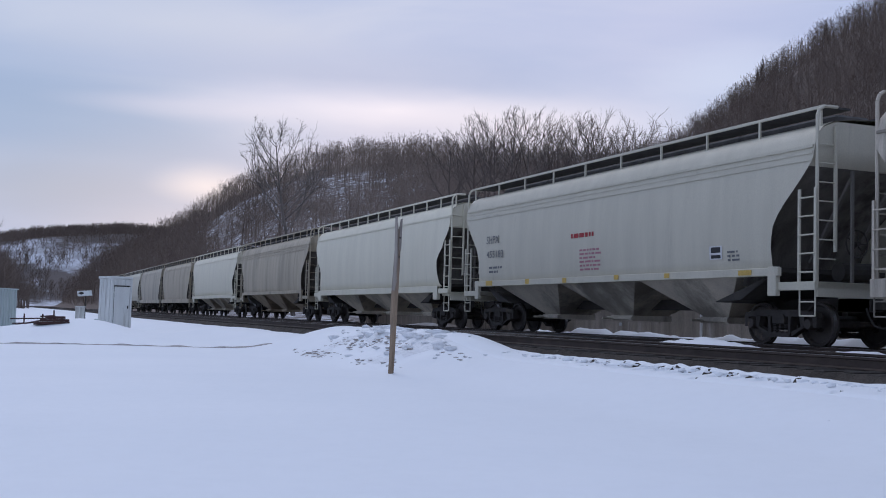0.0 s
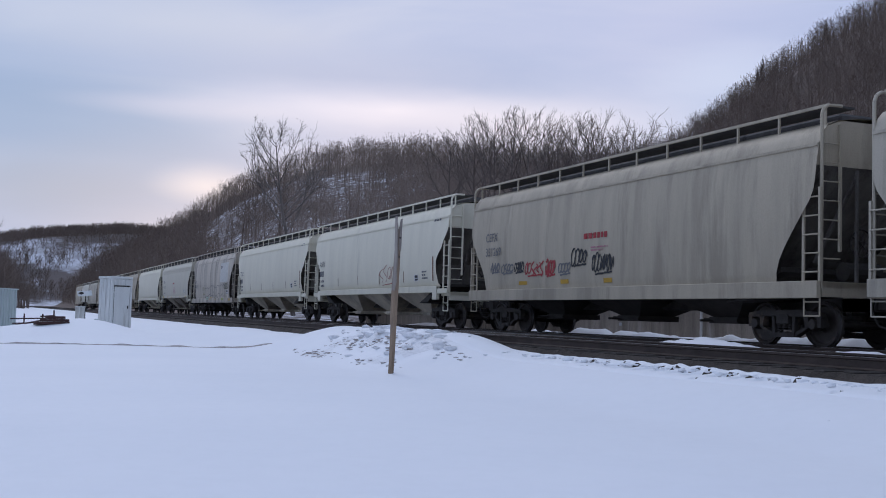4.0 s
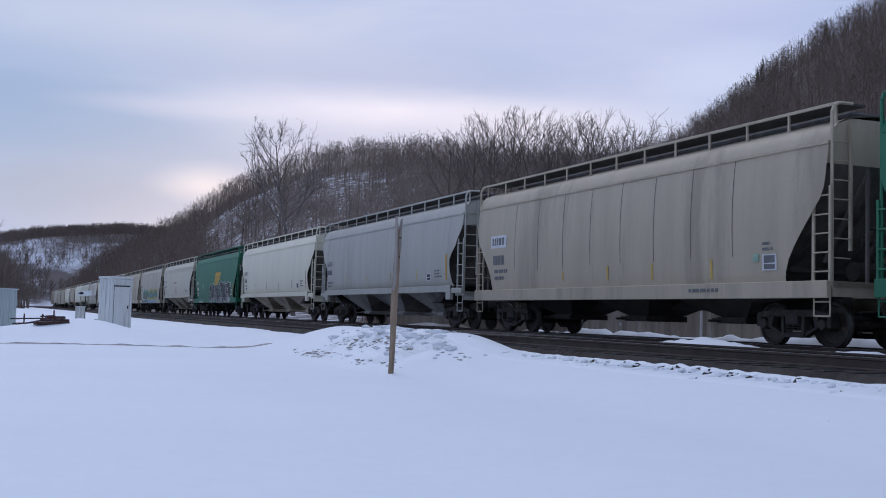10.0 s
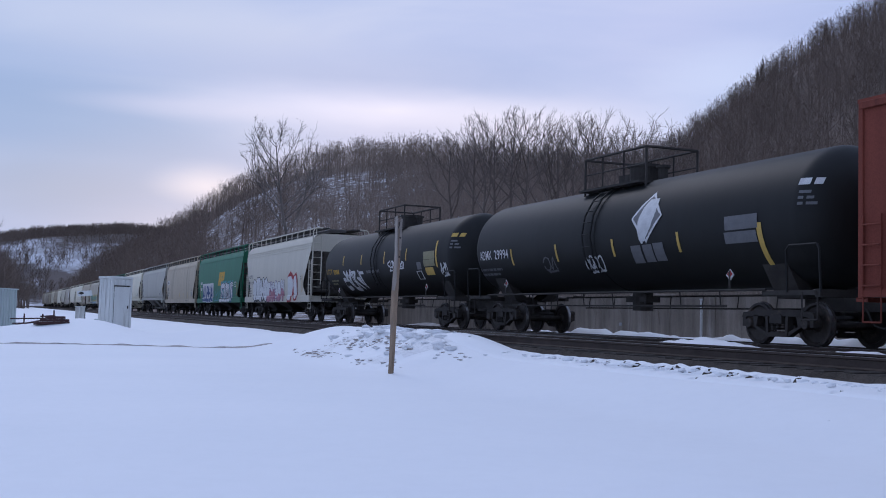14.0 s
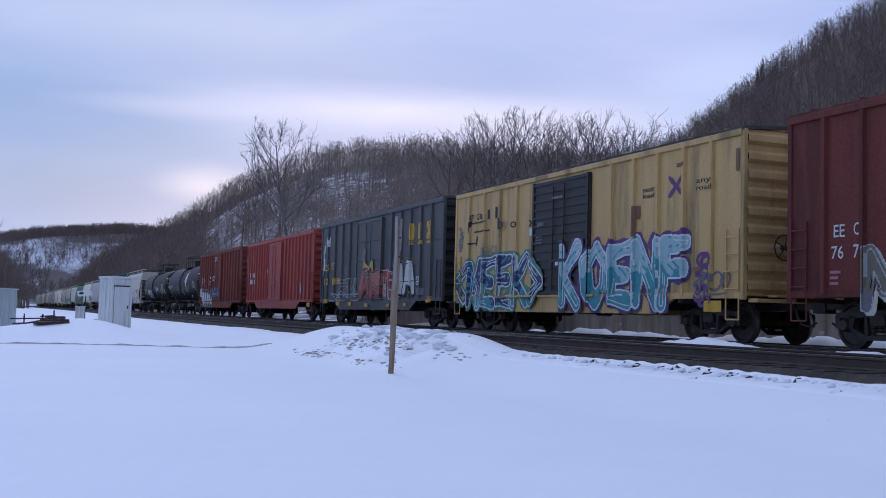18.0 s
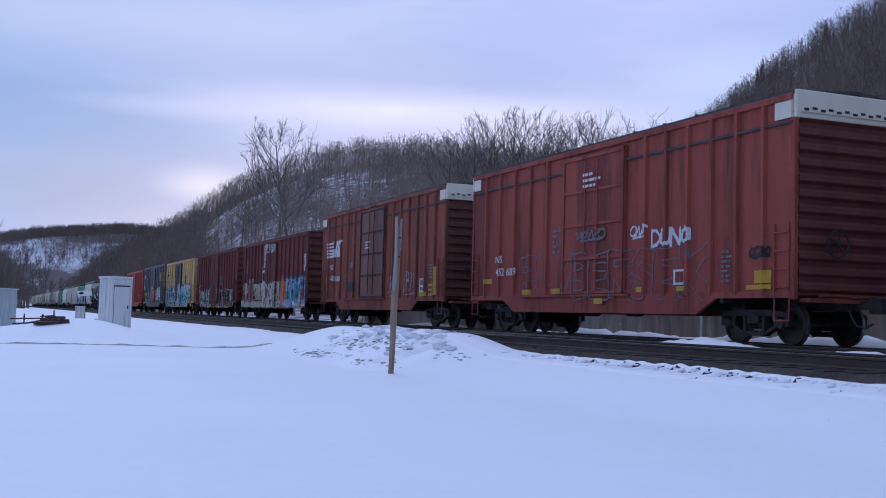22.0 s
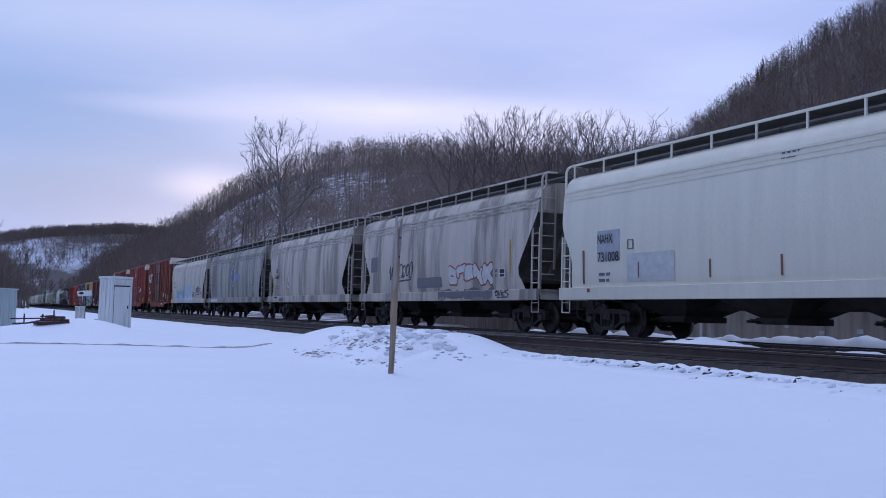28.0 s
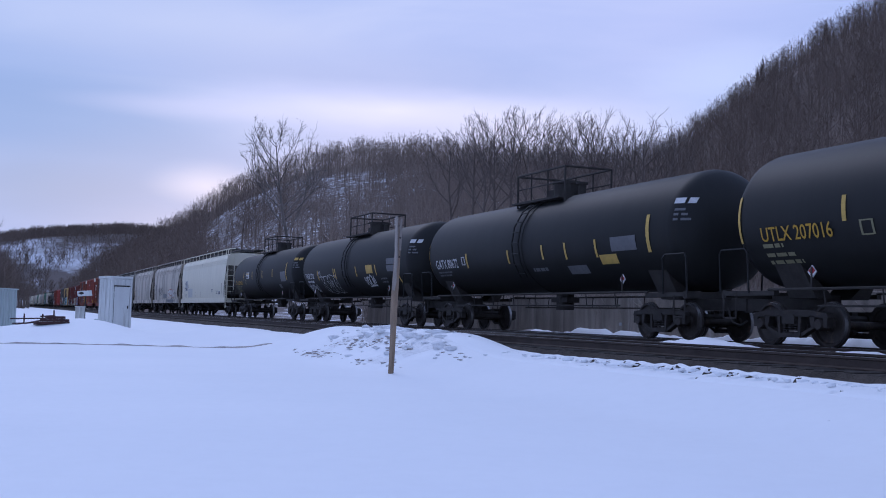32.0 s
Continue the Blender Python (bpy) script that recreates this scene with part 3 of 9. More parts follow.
def build_woods():
    rng = random.Random(11)
    near_t = [line_arrays(crown_lines(random.Random(i), 13.0, 11, 4, 3, 0.25, 0.32, rng.uniform(-0.03, 0.03)), 3, 0.014, 1) for i in range(10)]
    far_t = [line_arrays(crown_lines(random.Random(40 + i), 13.0, 9, 3, 3, 0.25, 0.34, rng.uniform(-0.03, 0.03), 2), 3, 0.032, 1) for i in range(12)]
    near, far, deep, dark = [], [], [], []
    for i in range(6400):
        b = radians(rng.uniform(42.5, 88.0))
        deg = math.degrees(b)
        away = lerp_table(AWAY, deg)
        k = rng.uniform(0.13, 1.06) ** 0.9
        r = away * k
        x, y = -r * math.sin(b), r * math.cos(b)
        if y < 26 and r < 300 or hill(x, y) < 1.5 and y < 44:
            continue
        # thinner where the snow shows through
        if 70 < deg < 80 and k < 0.58 and rng.random() < 0.62:
            continue
        if wave(x, y, 60, 17) > 0.10 and rng.random() < 0.6 and 58 < deg < 80 and k < 0.9:
            continue
        p = (x, y, ground_z(x, y) - 0.3, rng.uniform(0.62, 1.12), rng.uniform(0, 6.28))
        (near if r < 190 else dark if deg < 56.2 or deg > 76 else far).append(p)
    # the valley side beyond: a dense wooded brow, scattered trees on the snowy bluff
    for i in range(4200):
        b = radians(rng.uniform(80.0, 93.5))
        brow = i % 2 == 0
        r = FAR_AWAY * (rng.uniform(0.84, 1.03) if brow else rng.uniform(0.70, 0.92))
        x, y = -r * math.sin(b), r * math.cos(b)
        if not brow and wave(x, y, 38, 23) < -0.28:
            continue
        deep.append((x, y, ground_z(x, y) - 0.3, rng.uniform(0.7, 1.15), rng.uniform(0, 6.28)))
    # low brush and saplings between the trees
    scrub_t = []
    for i in range(10):
        r2 = random.Random(300 + i)
        segs = []
        for _ in range(7):
            p = Vector((r2.uniform(-2.2, 2.2), r2.uniform(-2.2, 2.2), -0.2))
            top = p + Vector((r2.gauss(0, 0.7), r2.gauss(0, 0.7), r2.uniform(1.6, 5.0)))
            half = p.lerp(top, r2.uniform(0.35, 0.6))
            segs.append((p, top, 0.045, 0.015, 1))
            for _ in range(3):
                segs.append((half, half + Vector((r2.gauss(0, 0.8), r2.gauss(0, 0.8), r2.uniform(0.5, 2.0))), 0.03, 0.012, 1))
        scrub_t.append(line_arrays(segs, 3, 0.0, 0))
    scrub = []
    for _ in range(7600):
        b = radians(rng.uniform(43, 87))
        deg = math.degrees(b)
        r = lerp_table(AWAY, deg) * rng.uniform(0.16, 1.0)
        x, y = -r * math.sin(b), r * math.cos(b)
        if y < 30 and r < 300 or hill(x, y) < 1.0 and y < 44 or 71 < deg < 80 and wave(x, y, 30, 41) > 0.05:
            continue
        scrub.append((x, y, ground_z(x, y), rng.uniform(0.7, 1.3), rng.uniform(0, 6.28)))
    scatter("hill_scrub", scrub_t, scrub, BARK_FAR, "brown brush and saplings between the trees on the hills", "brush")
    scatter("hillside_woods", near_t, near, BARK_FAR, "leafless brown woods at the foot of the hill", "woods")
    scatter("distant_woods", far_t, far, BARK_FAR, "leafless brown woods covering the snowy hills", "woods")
    deep_t = [line_arrays(crown_lines(random.Random(60 + i), 13.0, 7, 3, 0, 0.26, 0.25, 0.0, 2), 3, 0.16, 1) for i in range(6)]
    scatter("valley_woods", deep_t, deep, BARK_DARK, "leafless woods on the far valley side", "woods")
    scatter("oak_woods", far_t, dark, BARK_DARK, "dark leafless oak woods on the steep hill", "woods")
    # scattered evergreens along the crests
    cone = [conifer_arrays(random.Random(i), 10.0) for i in range(4)]
    tops = []
    for bear, k, s in ((51.1, 1.0, 1.9), (51.35, 0.99, 1.5), (52.45, 1.0, 1.6), (52.6, 1.0, 1.2), (50.4, 0.98, 1.3), (48.0, 0.93, 1.3), (87.0, 1.0, 1.7), (85.6, 1.0, 1.6), (84.9, 1.0, 1.3)):
        r = (lerp_table(AWAY, bear) if bear < 80 else FAR_AWAY) * k
        px, py = -r * math.sin(radians(bear)), r * math.cos(radians(bear))
        tops.append((px, py, ground_z(px, py) + 1.0, s, rng.uniform(0, 6)))
    scatter("evergreens", cone, tops, EVERGREEN, "dark evergreens standing out on the crest", "trees")
    # wood on the near side of the line far down the valley, where the train goes out of sight
    grove = []
    for _ in range(520):
        gx, gy = rng.uniform(-430, -330), rng.uniform(-45, 9.4)
        grove.append((gx, gy, -0.6, min(1.5, 1.45 - 0.10 * gy) * rng.uniform(0.75, 1.1), rng.uniform(0, 6.28)))
    scatter("valley_grove", far_t, grove, BARK_DARK, "leafless grove beside the line down the valley", "woods")
    thicket = [(rng.uniform(-112, -84), rng.uniform(-9, -0.6), -0.6, rng.uniform(0.20, 0.36), rng.uniform(0, 6.28)) for _ in range(110)]
    scatter("scrub_thicket", near_t, thicket, BARK_DARK, "dark scrub thicket behind the metal shed", "brush")
    # dead brush and saplings behind the tracks
    stems = []
    for i in range(6):
        r2 = random.Random(70 + i)
        segs = []
        for _ in range(9):
            p = Vector((r2.uniform(-0.6, 0.6), r2.uniform(-0.6, 0.6), -0.1))
            d = Vector((r2.gauss(0, 0.16), r2.gauss(0, 0.16), 1)).normalized()
            ln = r2.uniform(0.9, 2.1)
            m = p + d * ln * 0.55
            q = m + (d + Vector((r2.gauss(0, 0.2), r2.gauss(0, 0.2), 0))).normalized() * ln * 0.45
            segs += [(p, m, 0.022, 0.016, 0), (m, q, 0.016, 0.007, 1), (m, m + Vector((r2.gauss(0, 0.4), r2.gauss(0, 0.4), 0.7)), 0.012, 0.006, 1)]
        stems.append(line_arrays(segs, 3, 0, 0))
    pl = []
    for _ in range(2500):
        y = 21.4 + 24 * rng.random() ** 1.3
        x = -y * rng.uniform(0.85, 3.0)
        if x < -2.2 * y and rng.random() < 0.5:
            continue
        pl.append((x, y, ground_z(x, y), rng.uniform(0.6, 1.25), rng.uniform(0, 6.28)))
    scatter("dead_brush", stems, pl, BRUSH, "thicket of dead brush and saplings behind the tracks", "brush")


build_woods()


def bare_tree(x, y, h, seed, label, lean=0.0, wide=0.28, low=0.3, material=None, limbs=12, subs=8, twigs=8, turn=0):
    """One leafless tree: trunk, limbs and twigs."""
    material = material or BARK
    segs = crown_lines(random.Random(seed), h, limbs, subs, twigs, wide, low, lean)
    top = max(q.z for _, q, _, _, _ in segs)
    segs = [(p * h / top, q * h / top, a, b, l) for p, q, a, b, l in segs]
    ob = thing("bare_tree", label, "tree", pose(x, y, ground_z(x, y) - 0.2, 0, 0, turn), "bare trees behind the line")
    for name, pick, sides, least in (("trunk", (0,), 7, 0.02), ("branch_crown", (1, 2), 4, 0.012), ("twig_crown", (3,), 3, 0.009)):
        v, f = line_arrays([s for s in segs if s[4] in pick], sides, least, 3)
        me = bpy.data.meshes.new(name)
        me.from_pydata(v.tolist(), [], f.tolist())
        me.materials.append(material)
        part(name, me, material, ob)
    return ob


BARK_PALE = mat("pale_bark", (0.22, 0.19, 0.17), (0.14, 0.12, 0.105), 0.9, 0, 1.0, 12, 0.2)
BARK_TALL = mat("dark_bark", (0.19, 0.152, 0.130), (0.13, 0.105, 0.090), 0.9, 0, 1.5, 12, 0.2)
bare_tree(-102.2, 26.6, 19.8, 5, "tall pale bare tree with a leaning trunk", -0.13, 0.21, 0.58, BARK_PALE, 20, 9, 8, 90)
# the row of tall trees that stand out against the sky: bearing, height as a share of the distance, breadth of the crown
for i, (bear, tall, broad) in enumerate(((67.4, 0.170, 0.11), (66.4, 0.184, 0.12), (65.5, 0.178, 0.11), (64.9, 0.189, 0.15), (63.9, 0.194, 0.17), (63.0, 0.193, 0.16), (62.2, 0.186, 0.12), (61.6, 0.186, 0.12),
                                         (60.7, 0.184, 0.14), (60.1, 0.188, 0.15), (59.3, 0.182, 0.12), (58.5, 0.182, 0.13), (57.8, 0.180, 0.12), (57.1, 0.188, 0.16), (56.2, 0.168, 0.10), (55.3, 0.172, 0.10))):
    r = 104 + 9 * math.sin(i * 2.3)
    xx, yy = -r * math.sin(radians(bear)), r * math.cos(radians(bear))
    bare_tree(xx, yy, r * tall * 1.03 + 0.6, 100 + i, "tall bare tree with spreading upright branches", 0.03 * math.sin(i * 1.7), 1.35 * broad, 0.73, BARK_TALL, 13, 8, 7, 40 * i)
bare_tree(-96.0, -1.6, 10.2, 7, "slender bare tree behind the metal shed", -0.05, 0.25, 0.25)
# ---- rolling stock: shared running gear ----
WHEELSETS = []


def wheelset_geo():
    g = Geo()
    for s in (-1, 1):
        prof = [(0.09, 0.66), (0.12, 0.66), (0.15, 0.70), (0.36, 0.715), (0.385, 0.685), (0.485, 0.685), (0.478, 0.712), (0.458, 0.722), (0.454, 0.805), (0.40, 0.815), (0.37, 0.775), (0.16, 0.765), (0.13, 0.82), (0.09, 0.82)]
        g.lathe_y([(r, s * y) for r, y in prof], 20)
    g.lathe_y([(0.085, -1.02), (0.085, 1.02)], 10, False)
    for s in (-1, 1):
        g.lathe_y([(0.0, s * 1.10), (0.10, s * 1.10), (0.125, s * 1.06), (0.125, s * 0.90), (0.0, s * 0.90)], 14, False)
    return g


def side_frame_geo():
    g = Geo()
    y0, y1 = -0.075, 0.075
    top = [(-1.14, 0.56), (-1.10, 0.66), (-0.55, 0.72), (0.55, 0.72), (1.10, 0.66), (1.14, 0.56), (0.62, 0.58), (-0.62, 0.58)]
    g.plate(top, y0, y1)
    for s in (-1, 1):
        g.plate([(s * 1.12, 0.57), (s * 1.12, 0.36), (s * 1.02, 0.36), (s * 1.00, 0.56)], y0, y1)
        g.plate([(s * 0.76, 0.60), (s * 0.74, 0.36), (s * 0.66, 0.36), (s * 0.60, 0.60)], y0, y1)
        g.plate([(s * 0.66, 0.37), (s * 0.78, 0.37), (s * 0.36, 0.16), (s * 0.28, 0.22)], y0, y1)
        g.plate([(s * 0.36, 0.60), (s * 0.28, 0.60), (s * 0.26, 0.20), (s * 0.34, 0.20)], y0, y1)
    g.plate([(-0.38, 0.24), (0.38, 0.24), (0.34, 0.15), (-0.34, 0.15)], y0 - 0.03, y1 + 0.03)
    return g


def springs_geo():
    g = Geo()
    for x in (-0.17, 0.0, 0.17):
        for z in range(4):
            g.tube((x, 0, 0.24 + z * 0.05), (x, 0, 0.27 + z * 0.05), 0.072, 7)
    return g


def bolster_geo():
    g = Geo()
    g.plate([(-0.19, 0.46), (0.19, 0.46), (0.19, 0.60), (0.14, 0.66), (-0.14, 0.66), (-0.19, 0.60)], -1.09, 1.09)
    g.tube((0, 0, 0.6), (0, 0, 0.78), 0.19, 14)
    for s in (-1, 1):
        g.box(-0.12, 0.12, s * 0.6 - 0.08, s * 0.6 + 0.08, 0.62, 0.73)
        g.box(s * 0.36 - 0.04, s * 0.36 + 0.04, -0.9, 0.9, 0.34, 0.44)
    return g


def wheelset_mesh():
    if "wheelset" not in CACHE:
        me = wheelset_geo().mesh("wheelset", [WHEEL, TREAD], 40)
        for p in me.polygons:
            if math.hypot(p.center.x, p.center.z) > 0.435 and abs(p.center.y) > 0.722:
                p.material_index = 1
        CACHE["wheelset"] = me
    return CACHE["wheelset"]


def truck(car, x):
    """A two-axle truck under a car: bolster with two side frames and two wheelsets."""
    b = part("truck", shared("truck", bolster_geo, IRON), IRON, car, "cast-iron two-axle truck", pose(x, 0, 0))
    for s in (-1, 1):
        part("side_frame", shared("side_frame", side_frame_geo, IRON), IRON, b, at=pose(0, s * 0.985, 0.03))
        part("spring_pack", shared("spring_pack", springs_geo, IRON), IRON, b, at=pose(0, s * 0.985, 0.03))
    for k in (-1, 1):
        w = part("wheelset", wheelset_mesh(), WHEEL, b, "worn steel wheels on an axle", pose(k * 0.89, 0, 0.458))
        WHEELSETS.append((k, w))
    return b


def coupler_geo():
    g = Geo()
    g.box(-0.62, 0.0, -0.09, 0.09, 0.78, 0.95)
    g.plate([(0.0, 0.70), (0.0, 1.02), (0.14, 1.04), (0.34, 1.0), (0.36, 0.72), (0.12, 0.69)], -0.15, 0.11)
    return g


def couplers(car, half):
    for s in (-1, 1):
        part("coupler", shared("coupler", coupler_geo, IRON), IRON, car, "rusty knuckle coupler", pose(s * (half + 0.42), 0, 0, 0, 0, 0 if s > 0 else 180))
        hose = Geo().path([(0, -0.32, 0.80), (0.10, -0.34, 0.62), (0.20, -0.30, 0.45), (0.36, -0.22, 0.40), (0.46, -0.12, 0.50)], 0.025)
        part("brake_hose", shared("brake_hose", lambda: hose, UNDER), UNDER, car, at=pose(s * (half + 0.05), 0, 0, 0, 0, 0 if s > 0 else 180))


def ladder(car, m, height, width, rungs, material, label="", stile=0.03):
    """Two stiles with rungs, standing in the x, z plane of its own space."""
    key = "ladder|%.2f %.2f %.3f %s" % (height, width, stile, material.name)
    lad = part("ladder", shared(key, lambda: Geo().box(-width / 2 - stile, -width / 2 + stile, -0.02, 0.02, 0, height).box(width / 2 - stile, width / 2 + stile, -0.02, 0.02, 0, height), material), material, car, label, m)
    rung = shared("rung|%.2f %s" % (width, material.name), lambda: Geo().tube((-width / 2, 0, 0), (width / 2, 0, 0), 0.016, 6), material)
    for i in range(rungs):
        part("rung", rung, material, lad, at=pose(0, -0.03, height * (i + 0.5) / rungs))
    return lad


def brake_wheel_geo():
    g = Geo()
    n = 14
    pts = [(0, 0.28 * math.cos(2 * math.pi * i / n), 0.28 * math.sin(2 * math.pi * i / n)) for i in range(n + 1)]
    g.path(pts, 0.018, 5)
    for i in range(0, n, 3):
        g.tube((0, 0, 0), pts[i], 0.014, 4)
    return g.tube((-0.12, 0, 0), (0.05, 0, 0), 0.05, 8)


# ---- covered hopper ----
PROFILE = [(1.50, 1.50), (1.585, 1.62), (1.615, 2.0), (1.63, 2.45), (1.628, 2.9), (1.61, 3.35), (1.58, 3.72), (1.535, 4.04), (1.45, 4.27), (1.32, 4.41), (1.08, 4.51), (0.60, 4.58), (0.0, 4.61)]
CUTS = {
    "curved": [(1.20, 1.20), (2.0, 1.26), (2.4, 1.22), (2.75, 1.00), (3.05, 0.68), (3.35, 0.38), (3.6, 0.16), (3.75, 0.06), (4.5, 0.05)],
    "bulged": [(1.20, 0.75), (1.5, 0.80), (1.67, 0.90), (2.0, 1.06), (2.4, 1.12), (2.65, 0.92), (2.86, 0.60), (3.1, 0.48), (3.42, 0.14), (3.6, 0.06), (4.5, 0.05)],
    "straight": [(1.20, 1.27), (1.5, 1.22), (1.8, 1.12), (2.1, 0.90), (2.94, 0.20), (3.2, 0.10), (4.5, 0.05)],
    "rounded": [(1.20, 1.02), (1.6, 1.02), (2.0, 0.90), (2.5, 0.64), (2.9, 0.36), (3.3, 0.08), (4.5, 0.05)],
    "small": [(1.20, 0.60), (1.5, 0.64), (2.0, 0.66), (2.4, 0.50), (2.8, 0.20), (3.1, 0.08), (4.5, 0.05)],
    "notched": [(1.20, 0.80), (1.46, 0.92), (1.71, 1.26), (2.05, 1.28), (2.6, 0.80), (3.4, 0.22), (3.6, 0.10), (4.5, 0.05)],
}


FULL_PROFILE = [(1.56, 1.24), (1.60, 1.5)] + PROFILE[2:]


def side_y(z):
    return lerp_table([(b, a) for a, b in PROFILE], z)


def hopper_shell(half, cut, sides):
    us = [-1 + 2 * i / 40 for i in range(41)]
    prof = [(-a, b) for a, b in sides] + [(a, b) for a, b in sides[::-1][1:]]
    fine = []
    for (a, b), (c, d) in zip(prof, prof[1:]):
        fine += [(a + (c - a) * k / 2, b + (d - b) * k / 2) for k in range(2)]
    fine.append(prof[-1])
    g = Geo()
    m = len(fine)
    vs = []
    for u in us:
        for y, z in fine:
            xm = half - lerp_table(CUTS[cut], z)
            vs.append((u * xm, y, z))
    g.add(vs, [(i * m + j, (i + 1) * m + j, (i + 1) * m + j + 1, i * m + j + 1) for i in range(40) for j in range(m - 1)])
    return g


def hopper_end(half, cut, s, zs, deep):
    """A band of the end sheet between heights zs; deep: how far it stands back from the side sheets' edge."""
    g = Geo()
    vs = []
    for z in zs:
        x = s * (half - lerp_table(CUTS[cut], z) - 0.035 - deep(z))
        w = side_y(z) - 0.012
        vs += [(x, -w, z), (x, -w * 0.5, z), (x, w * 0.5, z), (x, w, z)]
    g.add(vs, [(i * 4 + j, (i + 1) * 4 + j, (i + 1) * 4 + j + 1, i * 4 + j + 1) for i in range(len(zs) - 1) for j in range(3)])
    return g


UPPER = [3.60, 3.8, 3.95, 4.1, 4.25, 4.38, 4.52]
LOWER = [1.25, 1.5, 1.7, 1.9, 2.1, 2.35, 2.6, 2.85, 3.05, 3.3, 3.60]


def bay_geo(w, top, low):
    g = Geo()
    a, b = w / 2, 0.46
    g.add([(-a, -1.52, top), (a, -1.52, top), (a, 1.52, top), (-a, 1.52, top), (-b, -0.55, low), (b, -0.55, low), (b, 0.55, low), (-b, 0.55, low)],
          [(0, 1, 5, 4), (1, 2, 6, 5), (2, 3, 7, 6), (3, 0, 4, 7), (4, 5, 6, 7)])
    return g


def gate_geo():
    g = Geo().box(-0.54, 0.54, -0.62, 0.62, -0.12, 0.03).box(-0.62, 0.62, -0.72, -0.63, -0.08, 0.0)
    g.tube((-0.3, -1.05, -0.06), (-0.3, 1.05, -0.06), 0.03, 6)
    return g


def hopper(x0, x1, colour, cut="curved", bays=4, sill="thin", bay_paint="same", rail="angle", label="", seams=0, posts=12):
    """A covered hopper car between the ends x0 and x1, at rest where the train stands at 16 s."""
    half = (x1 - x0) / 2
    body = P[colour]
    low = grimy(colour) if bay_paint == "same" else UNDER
    car = thing("covered_hopper", label, "hopper car", pose((x0 + x1) / 2, RAIL_FAR, 0), "freight cars of the train")
    SKIN[car.name] = full_skin if sill == "full" else hopper_skin
    part("shell", shared("shell|%.2f %s %s" % (half, cut, colour), lambda: hopper_shell(half, cut, FULL_PROFILE if sill == "full" else PROFILE), body, 50), body, car)
    for s in (-1, 1):
        part("end_sheet", shared("end_sheet|%.2f %s %s %d" % (half, cut, colour, s), lambda: hopper_end(half, cut, s, UPPER, lambda z: 0.0), body, 30), body, car)
        part("slope_end", shared("slope_end|%.2f %s %d" % (half, cut, s), lambda: hopper_end(half, cut, s, LOWER, lambda z: 0.10 * smooth01((3.60 - z) / 0.2) + 0.42 * (3.60 - z)), END_GRIME_SHADE, 30), END_GRIME_SHADE, car, "grimy sloped end sheet")
        # end platform, posts and the bracing of the end
        part("end_platform", shared("end_platform|%s %s" % (colour, sill), lambda: Geo().soft_box(-0.74, 0.0, -1.52, 1.52, 1.16, 1.30, 0.01).box(-0.05, 0.0, -1.5, 1.5, 1.0, 1.3).box(-0.9, -0.04, -0.16, 0.16, 0.74, 1.16), body), body, car, at=pose(s * half, 0, 0, 0, 0, 0 if s > 0 else 180))
        for w in (-1, 1):
            turn = pose(s * half, 0, 0, 0, 0, 0 if s > 0 else 180)
            part("end_brace", shared("end_brace|%d" % w, lambda: Geo().tube((-1.30, 0.55 * w, 1.75), (-0.12, 0.55 * w, 3.4), 0.05, 4).tube((-0.10, 0.55 * w, 1.3), (-0.10, 0.55 * w, 3.55), 0.04, 4), END_GRIME_SHADE), END_GRIME_SHADE, car, at=turn)
            # ladder across the end, beside each corner post
            stile = part("end_ladder", shared("end_ladder|" + colour, lambda: Geo().box(-0.03, 0.03, -0.025, 0.025, 1.9, 4.42), body), body, car, at=pose(s * (half - 0.035), w * 1.04, 0))
            for i in range(7):
                part("rung", shared("end_rung|%s %d" % (colour, w), lambda: Geo().tube((0, 0, 0), (0, w * 0.46, 0), 0.016, 6), body), body, stile, at=pose(0, 0, 1.75 + 0.38 * i))
    # top chord: a ribbed band under the roof's bend
    for w in (-1, 1):
        for z, d in ((3.98, 0.035), (3.86, 0.022), (3.72, 0.022)) if sill == "thin" else ((4.00, 0.03), (3.88, 0.02), (3.76, 0.02)) if cut in ("small", "rounded", "notched") else ((4.00, 0.03),):
            y = w * side_y(z)
            part("top_chord", shared("top_chord|%.2f %s %.3f %d" % (half, colour, d, w), lambda: Geo().box(-half + 0.08, half - 0.08, min(0, w * d), max(0, w * d), -0.025, 0.03), body), body, car, at=pose(0, y, z))
        sl = Geo()
        if sill == "thin":
            sl.soft_box(-half + 1.0, half - 1.0, w * 1.60 - 0.05, w * 1.60 + 0.05, 1.43, 1.60, 0.008)
            for e in (-1, 1):
                sl.soft_box(e * (half - 1.18) - 0.13, e * (half - 1.18) + 0.13, w * 1.60 - 0.06, w * 1.60 + 0.06, 1.02, 1.62, 0.01)
                a, b = sorted((e * (half - 1.10), e * half))
                sl.soft_box(a, b, w * 1.55 - 0.04, w * 1.55 + 0.04, 1.13, 1.30, 0.008)
        elif sill == "step":
            sl.soft_box(-half + 0.9, half - 0.9, w * 1.60 - 0.05, w * 1.60 + 0.05, 1.28, 1.52, 0.008)
            for e in (-1, 1):
                sl.soft_box(e * (half - 1.10) - 0.20, e * (half - 1.10) + 0.20, w * 1.59 - 0.066, w * 1.59 + 0.068, 1.02, 1.50, 0.01)
                a, b = sorted((e * (half - 0.95), e * half))
                sl.soft_box(a, b, w * 1.57 - 0.05, w * 1.57 + 0.05, 1.24, 1.42, 0.008)
        else:
            sl.soft_box(-half, half, w * 1.60 - 0.05, w * 1.60 + 0.05, 0.97, 1.31, 0.01)
